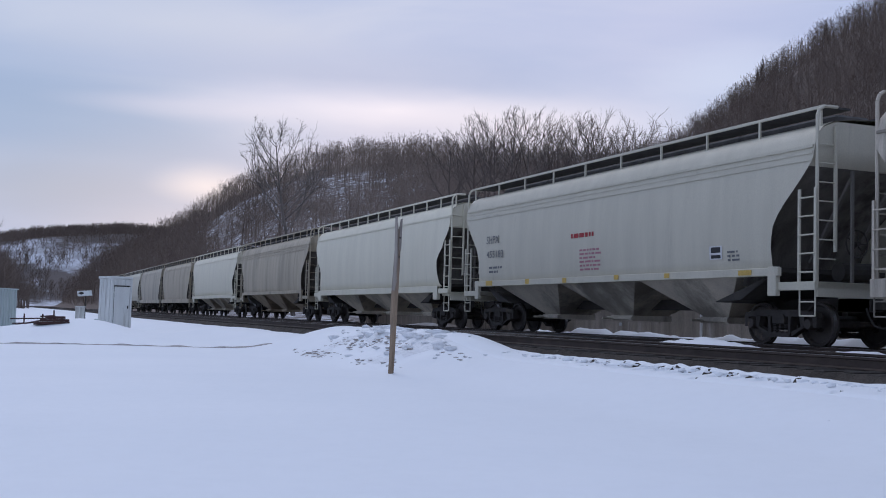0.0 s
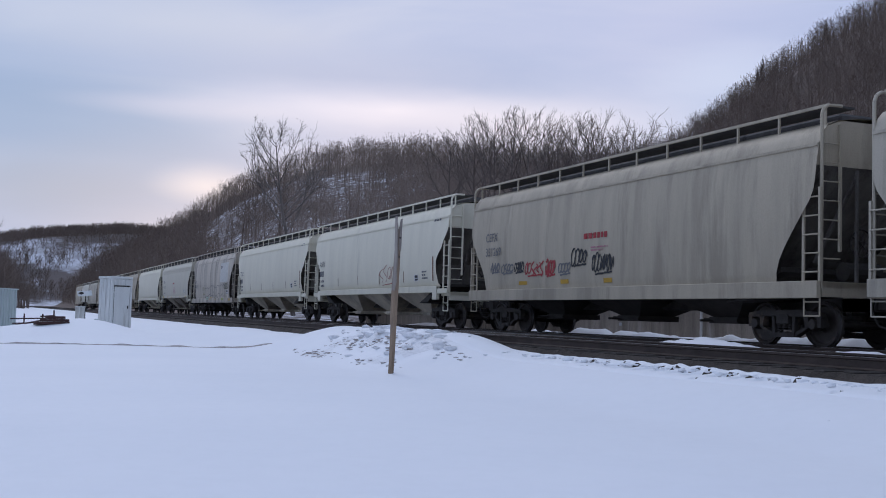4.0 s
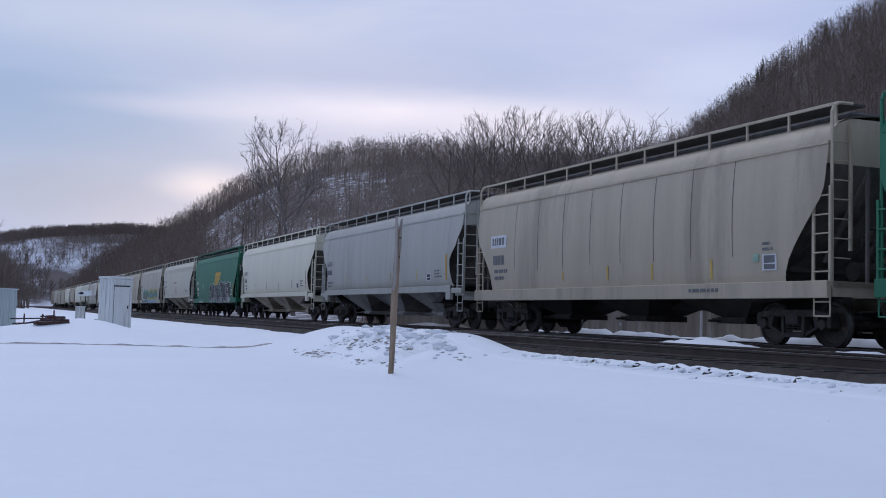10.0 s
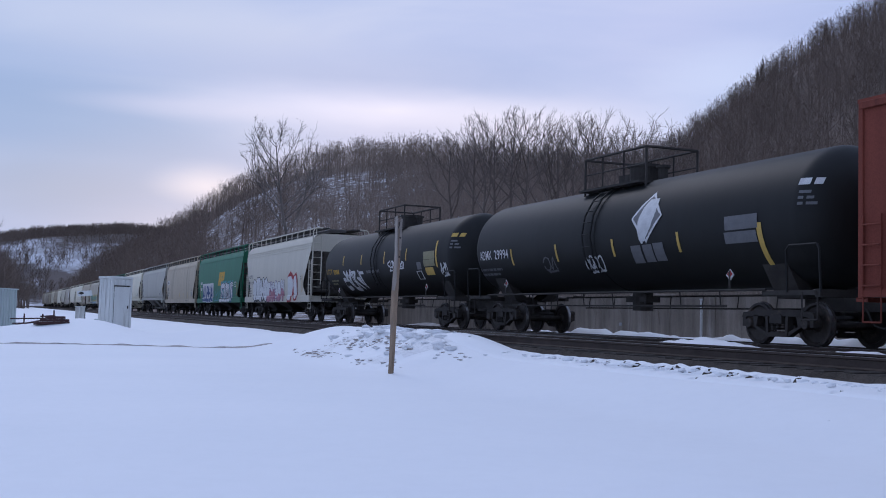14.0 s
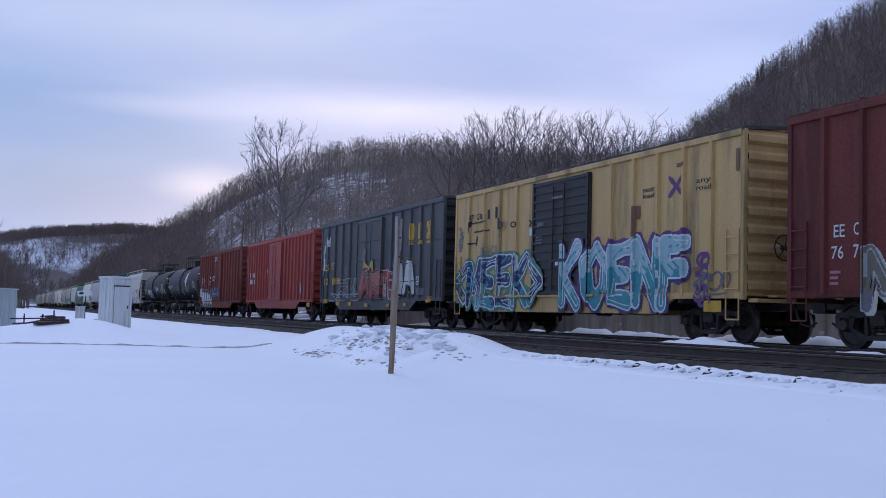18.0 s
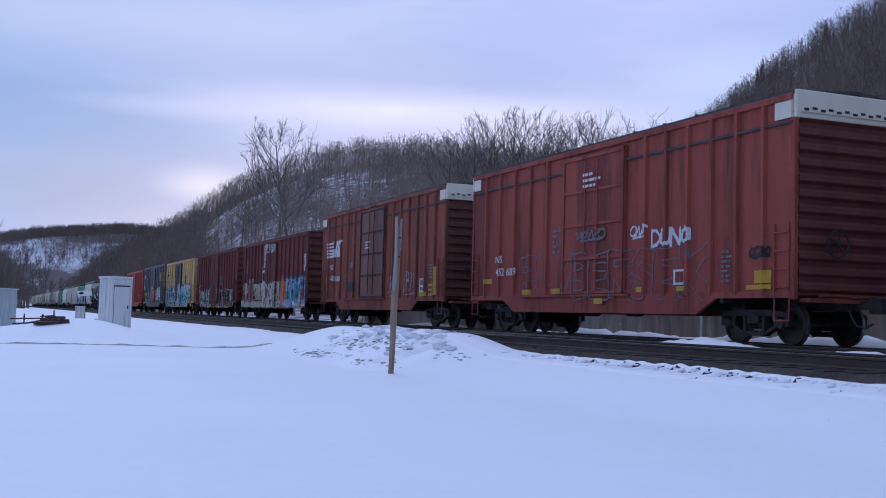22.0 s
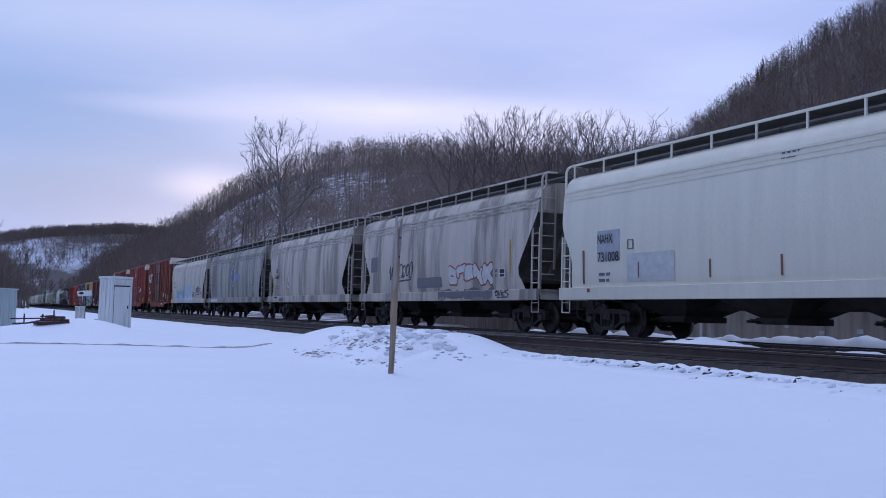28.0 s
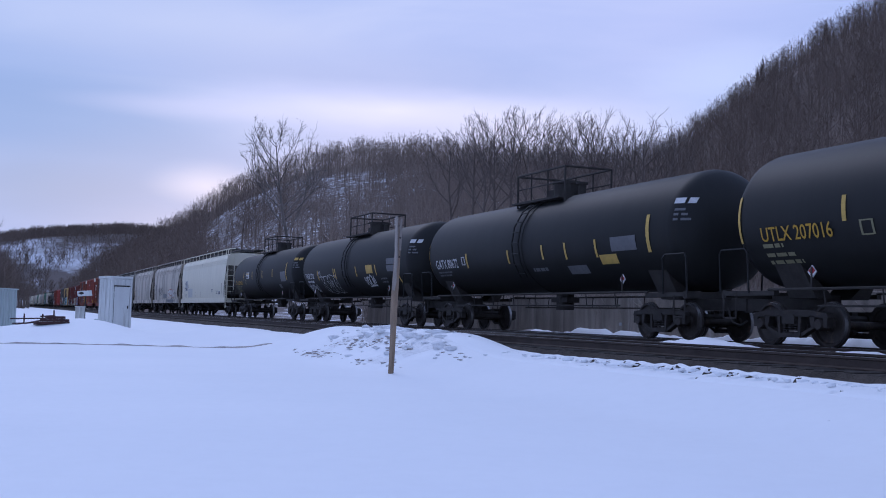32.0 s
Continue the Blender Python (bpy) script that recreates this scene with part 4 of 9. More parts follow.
        part("side_sill", shared("side_sill|%.2f %s %s %d" % (half, colour, sill, w), lambda: sl, body), body, car)
    if seams:
        n = seams
        for i in range(1, n):
            x = -half + 1.4 + (2 * half - 2.8) * i / n
            seam = shared("weld_seam|" + colour, lambda: Geo().add([p for (a, b), (c, d) in zip(PROFILE[:8], PROFILE[1:8]) for p in ((-0.010, -a - 0.006, b), (0.010, -a - 0.006, b), (0.010, -c - 0.006, d), (-0.010, -c - 0.006, d))], [(4 * k, 4 * k + 1, 4 * k + 2, 4 * k + 3) for k in range(7)]), SEAM)
            part("weld_seam", seam, SEAM, car, at=pose(x, 0, 0))
    # hopper bays with their outlet gates
    span = 2 * half - 4.9 if sill == "thin" else 2 * half - 4.4
    wbay = span / bays
    for i in range(bays):
        x = -span / 2 + wbay * (i + 0.5)
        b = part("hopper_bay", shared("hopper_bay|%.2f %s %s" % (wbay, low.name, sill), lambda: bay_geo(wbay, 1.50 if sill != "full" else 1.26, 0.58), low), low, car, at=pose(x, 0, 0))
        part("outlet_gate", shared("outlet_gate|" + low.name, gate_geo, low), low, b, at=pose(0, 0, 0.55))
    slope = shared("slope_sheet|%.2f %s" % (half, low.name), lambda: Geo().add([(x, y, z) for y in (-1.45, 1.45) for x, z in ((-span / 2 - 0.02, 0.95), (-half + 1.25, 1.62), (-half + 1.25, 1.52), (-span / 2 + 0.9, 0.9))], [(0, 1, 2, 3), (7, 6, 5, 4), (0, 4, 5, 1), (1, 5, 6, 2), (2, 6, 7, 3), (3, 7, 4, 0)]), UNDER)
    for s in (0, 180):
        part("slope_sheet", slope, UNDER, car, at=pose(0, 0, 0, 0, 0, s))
    part("centre_sill", shared("centre_sill|%.2f" % half, lambda: Geo().box(-half, half, -0.16, 0.16, 0.74, 1.0), UNDER), UNDER, car)
    # roof: running boards on posts, hatches
    for w in (-1, 1):
        wb = shared("running_board|%.2f" % half, lambda: Geo().box(-half + 0.1, half - 0.1, -0.34, 0.34, -0.02, 0.02), ROOF_DARK)
        rb = part("running_board", wb, ROOF_DARK, car, "dark steel grating walkway", pose(0, w * 0.94, 4.80))
        edge = shared("edge_rail|%.2f %s" % (half, colour), lambda: Geo().box(-half + 0.1, half - 0.1, -0.025, 0.025, -0.03, 0.03), body)
        part("edge_rail", edge, body, rb, at=pose(0, w * 0.36, 0.0))
        n = posts
        for i in range(n + 1):
            x = -half + 0.16 + (2 * half - 0.32) * i / n
            part("edge_post", shared("edge_post|" + colour, lambda: Geo().box(-0.025, 0.025, -0.02, 0.02, -0.46, 0.0), body), body, rb, at=pose(x, w * 0.36, -0.02))
    n = 5
    wh = (2 * half - 1.3) / n
    for i in range(n):
        x = -half + 0.65 + wh * (i + 0.5)
        # Hatches get a dark colour for the shade beside the running boards.
        part("roof_hatch", shared("roof_hatch|%.2f" % wh, lambda: Geo().soft_box(-wh / 2 + 0.01, wh / 2 - 0.01, -0.46, 0.46, 0, 0.30, 0.05), ROOF_DARK), ROOF_DARK, car, "dark grimy roof hatch", pose(x, 0, 4.52))
    # ladders on all four corners, crossed pairs at each end
    for s in (-1, 1):
        for w in (-1, 1):
            ladder(car, pose(s * (half - 0.24), w * 1.56, 1.30), 1.85 if s * w < 0 else 1.45, 0.46, 5 if s * w < 0 else 4, body)
            part("corner_post", shared("corner_post|%s %d" % (colour, w), lambda: Geo().path([(0, 0, 1.2), (0, 0, 4.60), (0, -0.05 * w, 4.72), (0, -0.16 * w, 4.79), (0, -0.5 * w, 4.80)], 0.036, 6), body), body, car, at=pose(s * (half - 0.035), w * 1.50, 0))
            part("sill_step", shared("sill_step|" + body.name, lambda: Geo().path([(-0.22, 0, 1.2), (-0.22, 0, 0.62), (0.22, 0, 0.62), (0.22, 0, 1.2)], 0.018, 5).tube((-0.22, 0, 0.9), (0.22, 0, 0.9), 0.016, 5), body), body, car, at=pose(s * (half - 0.24), w * 1.55, 0))
    part("brake_wheel", shared("brake_wheel", brake_wheel_geo, IRON), IRON, car, at=pose(half - 0.18, -0.35, 2.1))
    part("air_cylinder", shared("air_cylinder", lambda: Geo().tube((0, -0.45, 0), (0, 0.45, 0), 0.2, 12), UNDER), UNDER, car, at=pose(half - 0.7, 0.1, 1.55))
    for s in (-1, 1):
        truck(car, s * (half - 1.65))
    couplers(car, half)
    return car


# ---- tank car ----
TANK_R, TANK_Z = 1.50, 2.72


def tank_geo(half, r):
    prof = []
    for i in range(9):
        a = math.pi / 2 * i / 8
        prof.append((r * math.sin(a), -half - 0.0 + 0.78 * (1 - math.cos(a)) - 0.0))
    full = prof + [(rr, -x) for rr, x in prof[::-1]]
    g = Geo()
    n, k = 48, len(full)
    vs = [(x, rr * math.cos(2 * math.pi * i / n), rr * math.sin(2 * math.pi * i / n)) for i in range(n) for rr, x in full]
    return g.add(vs, [(i * k + j, i * k + j + 1, ((i + 1) % n) * k + j + 1, ((i + 1) % n) * k + j) for i in range(n) for j in range(k - 1)])


def tank(x0, x1, label, r=TANK_R, band=0):
    half = (x1 - x0) / 2
    body = P["black"]
    car = thing("tank_car", label, "tank car", pose((x0 + x1) / 2, RAIL_FAR, 0), "freight cars of the train")
    SKIN[car.name] = tank_skin(half)
    part("tank", shared("tank|%.2f" % half, lambda: tank_geo(half, r), body, 40), body, car, at=pose(0, 0, TANK_Z))
    for i in (-0.03,):
        part("tank_band", shared("tank_band", lambda: Geo().lathe_y([(r + 0.004, -0.05), (r + 0.014, -0.04), (r + 0.014, 0.04), (r + 0.004, 0.05)], 48, False), body), body, car, at=pose(i * half * 0.62, 0, TANK_Z, 0, 0, 90))
    for s in (-1, 1):
        e = Geo()
        e.box(-1.9, 0.55, -0.18, 0.18, 0.74, 1.08)
        e.box(-0.15, 0.0, -1.45, 1.45, 1.0, 1.16)
        e.box(-1.75, -0.1, -1.45, -1.32, 1.04, 1.14).box(-1.75, -0.1, 1.32, 1.45, 1.04, 1.14)
        part("stub_sill", shared("stub_sill", lambda: e, UNDER), UNDER, car, at=pose(s * half, 0, 0, 0, 0, 0 if s > 0 else 180))
        for w in (-1, 1):
            sad = shared("saddle|%d" % w, lambda: Geo().add([(-0.40, w * 0.2, 1.0), (0.40, w * 0.2, 1.0), (0.40, w * 1.16, 1.80), (-0.40, w * 1.16, 1.80), (-0.40, w * 0.7, 1.0), (0.40, w * 0.7, 1.0)], [(0, 1, 5, 4), (4, 5, 2, 3), (0, 3, 2, 1), (0, 4, 3), (1, 2, 5)]), UNDER)
            part("saddle", sad, UNDER, car, at=pose(s * (half - 1.75), 0, 0))
        # looped end handrails
        for w in (-1, 1):
            lp = Geo().path([(-0.95, w * 1.46, 1.1), (-0.95, w * 1.50, 1.95), (-0.85, w * 1.50, 2.05), (-0.05, w * 1.50, 2.05), (0.02, w * 1.50, 1.95), (0.02, w * 1.46, 1.1)], 0.025)
            part("end_handrail", shared("end_handrail|%d" % w, lambda: lp, body), body, car, at=pose(s * half, 0, 0, 0, 0, 0 if s > 0 else 180))
            part("sill_step", shared("sill_step|" + UNDER.name, lambda: Geo().path([(-0.22, 0, 1.1), (-0.22, 0, 0.55), (0.22, 0, 0.55), (0.22, 0, 1.1)], 0.02, 5), UNDER), UNDER, car, at=pose(s * (half - 0.3), w * 1.45, 0))
            placard = Geo().plate([(-0.13, 0), (0, -0.13), (0.13, 0), (0, 0.13)], -0.012, 0.012)
            part("placard_bracket", shared("placard_bracket|%d" % w, lambda: Geo().box(-0.02, 0.02, min(0, w * -0.4), max(0, w * -0.4), -0.35, -0.30).box(-0.02, 0.02, -0.03, 0.0, -0.35, 0.1), UNDER), UNDER, car, at=pose(s * (half - 2.85), w * 1.42, 1.50))
            part("hazard_placard", shared("hazard_placard", lambda: placard, INK["white"]), INK["white"], car, "white and red diamond placard", pose(s * (half - 2.85), w * 1.42, 1.50))
            core = Geo().plate([(-0.10, 0.0), (0, -0.08), (0.10, 0.0), (0, 0.09)], -0.016, 0.016)
            part("placard_print", shared("placard_print", lambda: core, INK["red"]), INK["red"], car, at=pose(s * (half - 2.85), w * 1.42, 1.52))
        truck(car, s * (half - 1.75))
    for w in (-1, 1):
        rl = Geo().tube((-half + 1.6, w * 1.47, 1.16), (half - 1.6, w * 1.47, 1.16), 0.028, 6)
        rl.tube((-half + 3.0, w * 1.40, 0.82), (half - 3.0, w * 1.40, 0.82), 0.022, 6)
        for i in range(8):
            x = -half + 3.2 + (2 * half - 6.4) * i / 7
            rl.tube((x, w * 1.44, 1.16), (x, w * 1.40, 0.82), 0.016, 5)
        part("side_railing", shared("side_railing|%.2f %d" % (half, w), lambda: rl, UNDER), UNDER, car)
    part("bottom_outlet", shared("bottom_outlet", lambda: Geo().tube((0, 0, 0.72), (0, 0, 1.3), 0.28, 12).box(-0.5, 0.5, -0.22, 0.22, 0.95, 1.1), UNDER), UNDER, car)
    # dome platform: housing, valves, guard rails, side ladders
    top = TANK_Z + r
    part("manway", shared("manway", lambda: Geo().tube((0, 0, -0.05), (0, 0, 0.42), 0.42, 18).tube((0, 0, 0.42), (0, 0, 0.50), 0.47, 18).tube((0.75, 0.1, -0.05), (0.75, 0.1, 0.35), 0.13, 10).tube((0.75, 0.1, 0.35), (0.75, 0.1, 0.42), 0.19, 10).tube((-0.7, 0, -0.05), (-0.7, 0, 0.3), 0.11, 10).box(-1.0, -0.5, -0.2, 0.2, 0.1, 0.3), UNDER), UNDER, car, "dark valve housing", pose(0, 0, top))
    for w in (-1, 1):
        rail = Geo()
        a, e, b, z0, z1 = 1.85, 1.30, 0.80, -0.28, 0.80
        rail.path([(-a, w * b, z0), (-a, w * b, z1), (e, w * b, z1), (e, w * b, z0)], 0.035, 5)
        for x in (-0.9, 0.2):
            rail.tube((x, w * b, z0), (x, w * b, z1), 0.025, 5)
        rail.tube((-a, w * b, 0.35), (e, w * b, 0.35), 0.02, 5)
        part("guard_rail", shared("guard_rail|%d" % w, lambda: rail, UNDER), UNDER, car, at=pose(0, 0, top))
        part("platform", shared("platform", lambda: Geo().box(-1.85, 1.30, -0.3, 0.3, -0.03, 0.03), UNDER), UNDER, car, at=pose(0, w * 0.72, top - 0.13))
    part("guard_rail", shared("guard_rail_end", lambda: Geo().path([(-1.85, -0.80, 0.80), (-1.85, 0.80, 0.80)], 0.035, 5).path([(1.30, -0.80, 0.80), (1.30, 0.80, 0.80)], 0.035, 5), UNDER), UNDER, car, at=pose(0, 0, top))
    for w in (-1, 1):
        def stile(x):
            return Geo().path([(x - 0.4, w * (r + 0.10) * math.cos(radians(d)), TANK_Z + (r + 0.10) * math.sin(radians(d))) for d in range(-40, 61, 20)], 0.025, 5)
        lad = part("ladder", shared("tank_ladder|%d" % w, lambda: stile(-0.22), body), body, car)
        part("stile", shared("tank_stile|%d" % w, lambda: stile(0.22), body), body, lad)
        for d in range(-35, 61, 12):
            a = radians(d)
            part("rung", shared("tank_rung", lambda: Geo().tube((-0.62, 0, 0), (-0.18, 0, 0), 0.016, 5), body), body, lad, at=pose(0, w * (r + 0.10) * math.cos(a), TANK_Z + (r + 0.10) * math.sin(a)))
    couplers(car, half)
    return car


# ---- boxcar ----
def boxcar(x0, x1, colour, h=4.62, ribs=(7, 7), door=(-1.6, 1.6), door_colour=None, belly=True, label="", white_ends=False, deep=False, bars_n=5, dark_roof=False, panel_seams=()):
    """A boxcar between the ends x0 and x1; h: height of the side's top; ribs left and right of the door."""
    half = (x1 - x0) / 2
    body = P[colour]
    car = thing("boxcar", label, "boxcar", pose((x0 + x1) / 2, RAIL_FAR, 0), "freight cars of the train")
    zb = 1.05
    shell = Geo()
    shell.add([(x, y, z) for x in (-half, half) for y, z in ((-1.56, zb), (-1.56, h), (0, h + 0.13), (1.56, h), (1.56, zb))],
              [(0, 5, 6, 1), (3, 8, 9, 4), (0, 4, 9, 5)])
    part("body", shared("body|%s %.2f %.2f" % (colour, half, h), lambda: shell, body), body, car)
    # roof with its cross panels
    roof = part("roof", shared("roof|%s %.2f %.2f" % (colour, half, h), lambda: Geo().add([(x, y, z) for x in (-half - 0.05, half + 0.05) for y, z in ((-1.62, h - 0.03), (-1.62, h + 0.05), (0, h + 0.17), (1.62, h + 0.05), (1.62, h - 0.03), (0, h + 0.1))], [(1, 7, 8, 2), (2, 8, 9, 3), (0, 6, 7, 1), (3, 9, 10, 4), (0, 1, 2, 5), (5, 2, 3, 4), (6, 11, 8, 7), (11, 10, 9, 8), (0, 5, 11, 6), (5, 4, 10, 11)]), ROOF_DARK if white_ends or dark_roof else body), body, car, "dark grimy ribbed roof" if white_ends or dark_roof else "")
    seam = shared("roof_seam|" + colour, lambda: Geo().add([(x, y, z) for x in (-0.03, 0.03) for y, z in ((-1.6, h + 0.05), (-1.6, h + 0.085), (0, h + 0.205), (1.6, h + 0.085), (1.6, h + 0.05), (0, h + 0.17))], [(0, 1, 2, 5), (5, 2, 3, 4), (1, 7, 8, 2), (2, 8, 9, 3), (6, 11, 8, 7), (11, 10, 9, 8)]), body)
    for i in range(12):
        part("roof_seam", seam, body, roof, at=pose(-half + 2 * half * (i + 0.5) / 12, 0, 0))
    # pressed ends: horizontal corrugations
    for s in (-1, 1):
        e = Geo()
        n = 13 if h > 5 else 9
        pts = [(0.0, zb)]
        step = (h - zb) / n
        for i in range(n):
            z = zb + step * i
            pts += [(0.0, z + step * 0.15), (0.095, z + step * 0.34), (0.095, z + step * 0.66), (0.0, z + step * 0.85)]
        pts.append((0.0, h + 0.02))
        m = len(pts)
        e.add([(px, y, pz) for y in (-1.50, 1.50) for px, pz in pts], [(i, i + 1, m + i + 1, m + i) for i in range(m - 1)])
        e.add([(0.0, -1.5, h), (0.0, 0, h + 0.13), (0.0, 1.5, h)], [(0, 1, 2)])
        # Grimy paint that also carries the end's shade in its colour.
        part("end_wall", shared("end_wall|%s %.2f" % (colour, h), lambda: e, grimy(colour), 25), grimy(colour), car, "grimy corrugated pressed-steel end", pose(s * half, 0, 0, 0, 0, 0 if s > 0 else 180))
        for w in (-1, 1):
            part("corner_post", shared("corner_post|%s %.2f" % (colour, h), lambda: Geo().soft_box(-0.06, 0.06, -0.06, 0.06, zb - 0.1, h, 0.015), body), body, car, at=pose(s * (half - 0.0), w * 1.54, 0))
        if white_ends:
            wb = Geo().soft_box(-0.05, 0.11, -1.60, 1.60, h - 0.52, h + 0.06, 0.02).box(-0.55, 0.0, -1.60, -1.585, h - 0.50, h - 0.02).box(-0.55, 0.0, 1.585, 1.60, h - 0.50, h - 0.02).box(0.1, 0.14, -1.5, 1.5, h - 0.40, h - 0.30)
            for i in range(14):
                part("vent_slot", shared("vent_slot", lambda: Geo().box(0.142, 0.150, -0.07, 0.05, -0.025, 0.025), UNDER), UNDER, car, at=pose(s * half, -1.36 + 0.21 * i, h - 0.345 + 0.03 * (i % 2), 0, 0, 0 if s > 0 else 180))
            part("white_end_band", shared("white_end_band|%.2f" % h, lambda: wb, P["white"]), P["white"], car, "rust-stained white band along the top", pose(s * half, 0, 0, 0, 0, 0 if s > 0 else 180))
    # side posts
    d0, d1 = door
    posts = [a + (b - a) * i / n for a, b, n in ((-half, d0, ribs[0]), (d1, half, ribs[1])) for i in range(1, n)]
    SKIN[car.name] = box_skin(posts, door)
    rib = shared("side_post|%s %.2f" % (colour, h), lambda: Geo().add([(-0.065, 0, zb), (-0.045, -0.085, zb), (0.045, -0.085, zb), (0.065, 0, zb), (-0.065, 0, h - 0.12), (-0.045, -0.085, h - 0.12), (0.045, -0.085, h - 0.12), (0.065, 0, h - 0.12)], [(0, 1, 5, 4), (1, 2, 6, 5), (2, 3, 7, 6), (0, 3, 2, 1), (4, 5, 6, 7)]), body)
    for x in posts:
        for w in (0, 180):
            part("side_post", rib, body, car, at=pose(x, -1.56 if w == 0 else 1.56, 0, 0, 0, w))
    for w in (-1, 1):
        top = Geo().soft_box(-half, half, w * 1.585 - 0.045, w * 1.585 + 0.045, h - 0.14, h + 0.0, 0.012)
        part("top_chord", shared("top_chord|box %s %.2f %.2f %d" % (colour, half, h, w), lambda: top, body), body, car)
        for a, b in ((-half, d0), (d1, half)):
            for z in panel_seams:
                part("panel_seam", shared("panel_seam|%s %.2f %d" % (colour, b - a, w), lambda: Geo().box(0, b - a, min(0, w * 0.03), max(0, w * 0.03), -0.02, 0.02), body), body, car, at=pose(a, w * 1.56, z))
        zl = 0.62
        if white_ends:
            for a, b in ((-half, d0), (d1, half)):
                part("side_band", Geo().soft_box(a, b, w * 1.60 - 0.02, w * 1.60 + 0.02, 4.53, 4.59, 0.008), ROOF_DARK, car, "black-stained seam along the top of the side")
        if belly:
            pl = [(-half, 1.12), (-half, 0.98), (-half + 2.5, 0.98), (-half + 3.2, zl), (half - 3.2, zl), (half - 2.5, 0.98), (half, 0.98), (half, 1.12)]
        else:
            pl = [(-half, 1.12), (-half, 0.92), (half, 0.92), (half, 1.12)]
        sl = Geo().plate(pl, w * 1.57 - 0.04, w * 1.57 + 0.04)
        part("side_sill", shared("side_sill|box %s %.2f %d %d %d" % (colour, half, deep, belly, w), lambda: sl, body), body, car)
        dm = P[door_colour] if door_colour else body
        bm = MAROON if door_colour == "rusted" else dm
        # sliding door with its frame, panels and locking bars
        dr = Geo().soft_box(d0, d1, w * 1.60 - 0.05, w * 1.60 + 0.05, zb + 0.08, h - 0.22, 0.015)
        dob = part("door", shared("door|%s %s %.2f %.2f %d" % (colour, door_colour, d1 - d0, h, w), lambda: dr, dm), dm, car, "sliding side door")
        bars = Geo()
        yb = w * 1.655
        for z in [zb + 0.12 + (h - zb - 0.42) * i / (bars_n - 1) for i in range(bars_n)]:
            bars.box(d0, d1, min(yb, yb + w * 0.03), max(yb, yb + w * 0.03), z - 0.035, z + 0.035)
        for x in (d0 + 0.05, d1 - 0.05):
            bars.box(x - 0.05, x + 0.05, min(yb, yb + w * 0.035), max(yb, yb + w * 0.035), zb + 0.08, h - 0.22)
        part("door_frame", shared("door_frame|%s %s %.2f %.2f %d" % (colour, door_colour, d1 - d0, h, w), lambda: bars, bm), bm, dob)
        lk = Geo()
        for x in ((d0 + d1) / 2 - 0.32, (d0 + d1) / 2 + 0.32):
            lk.tube((x, w * 1.70, zb + 0.2), (x, w * 1.70, h - 0.4), 0.022, 6)
        lk.box((d0 + d1) / 2 - 0.5, (d0 + d1) / 2 + 0.5, min(w * 1.68, w * 1.72), max(w * 1.68, w * 1.72), 2.05, 2.13)
        part("locking_bar", shared("locking_bar|%s %s %.2f %.2f %d" % (colour, door_colour, d1 - d0, h, w), lambda: lk, bm), bm, dob)
        tr = Geo().box(d0 - 2.6, d1 + 0.3, min(w * 1.60, w * 1.68), max(w * 1.60, w * 1.68), 1.06, 1.12)
        part("door_track", shared("door_track|%s %.2f %d" % (colour, d1 - d0, w), lambda: tr, body), body, car)
        for s in (-1, 1):
            ladder(car, pose(s * (half - 0.30), w * 1.60, 1.0), 1.5, 0.44, 4, body, stile=0.010)
            part("sill_step", shared("sill_step|" + body.name, lambda: Geo().path([(-0.22, 0, 1.0), (-0.22, 0, 0.52), (0.22, 0, 0.52), (0.22, 0, 1.0)], 0.018, 5), body), body, car, at=pose(s * (half - 0.30), w * 1.60, 0))
    # underframe
    part("centre_sill", shared("centre_sill|%.2f" % half, lambda: Geo().box(-half, half, -0.16, 0.16, 0.74, 1.04), UNDER), UNDER, car)
    for i in range(9):
        x = -half + 2.4 + (2 * half - 4.8) * i / 8
        part("crossbearer", shared("crossbearer", lambda: Geo().box(-0.06, 0.06, -1.5, 1.5, 0.88, 1.04), UNDER), UNDER, car, at=pose(x, 0, 0))
    part("air_reservoir", shared("air_reservoir", lambda: Geo().tube((-2.2, -0.7, 0.72), (-1.2, -0.7, 0.72), 0.19, 12), UNDER), UNDER, car)
    part("brake_rod", shared("brake_rod", lambda: Geo().tube((0.2, -1.1, 0.7), (3.0, -1.1, 0.7), 0.02, 5), UNDER), UNDER, car)
    part("brake_cylinder", shared("brake_cylinder", lambda: Geo().tube((0.6, -0.8, 0.68), (1.2, -0.8, 0.68), 0.13, 10), UNDER), UNDER, car)
    part("brake_wheel", shared("brake_wheel", brake_wheel_geo, IRON), IRON, car, at=pose(half + 0.2, -0.6, 2.1))
    for s in (-1, 1):
        part("end_walkway", shared("end_walkway|" + body.name, lambda: Geo().box(0.0, 0.32, -0.9, 0.9, 1.02, 1.07).box(0, 0.3, -1.4, 1.4, 0.9, 0.98), body), body, car, at=pose(s * half, 0, 0, 0, 0, 0 if s > 0 else 180))
        truck(car, s * (half - 1.85))
    couplers(car, half + 0.15)
    return car
# ---- lettering and painted marks on the cars' near sides ----
COATS = {}         # coats of paint laid on each car so far
SKIN = {}          # for each car: how far its near side stands out at (x, z)


def hopper_skin(x, z):
    zs = np.array([b for _, b in PROFILE])
    ys = np.array([a for a, _ in PROFILE])
    y = np.interp(z, zs, ys)
    return np.where(z < 1.615, 1.652, y + 0.004)


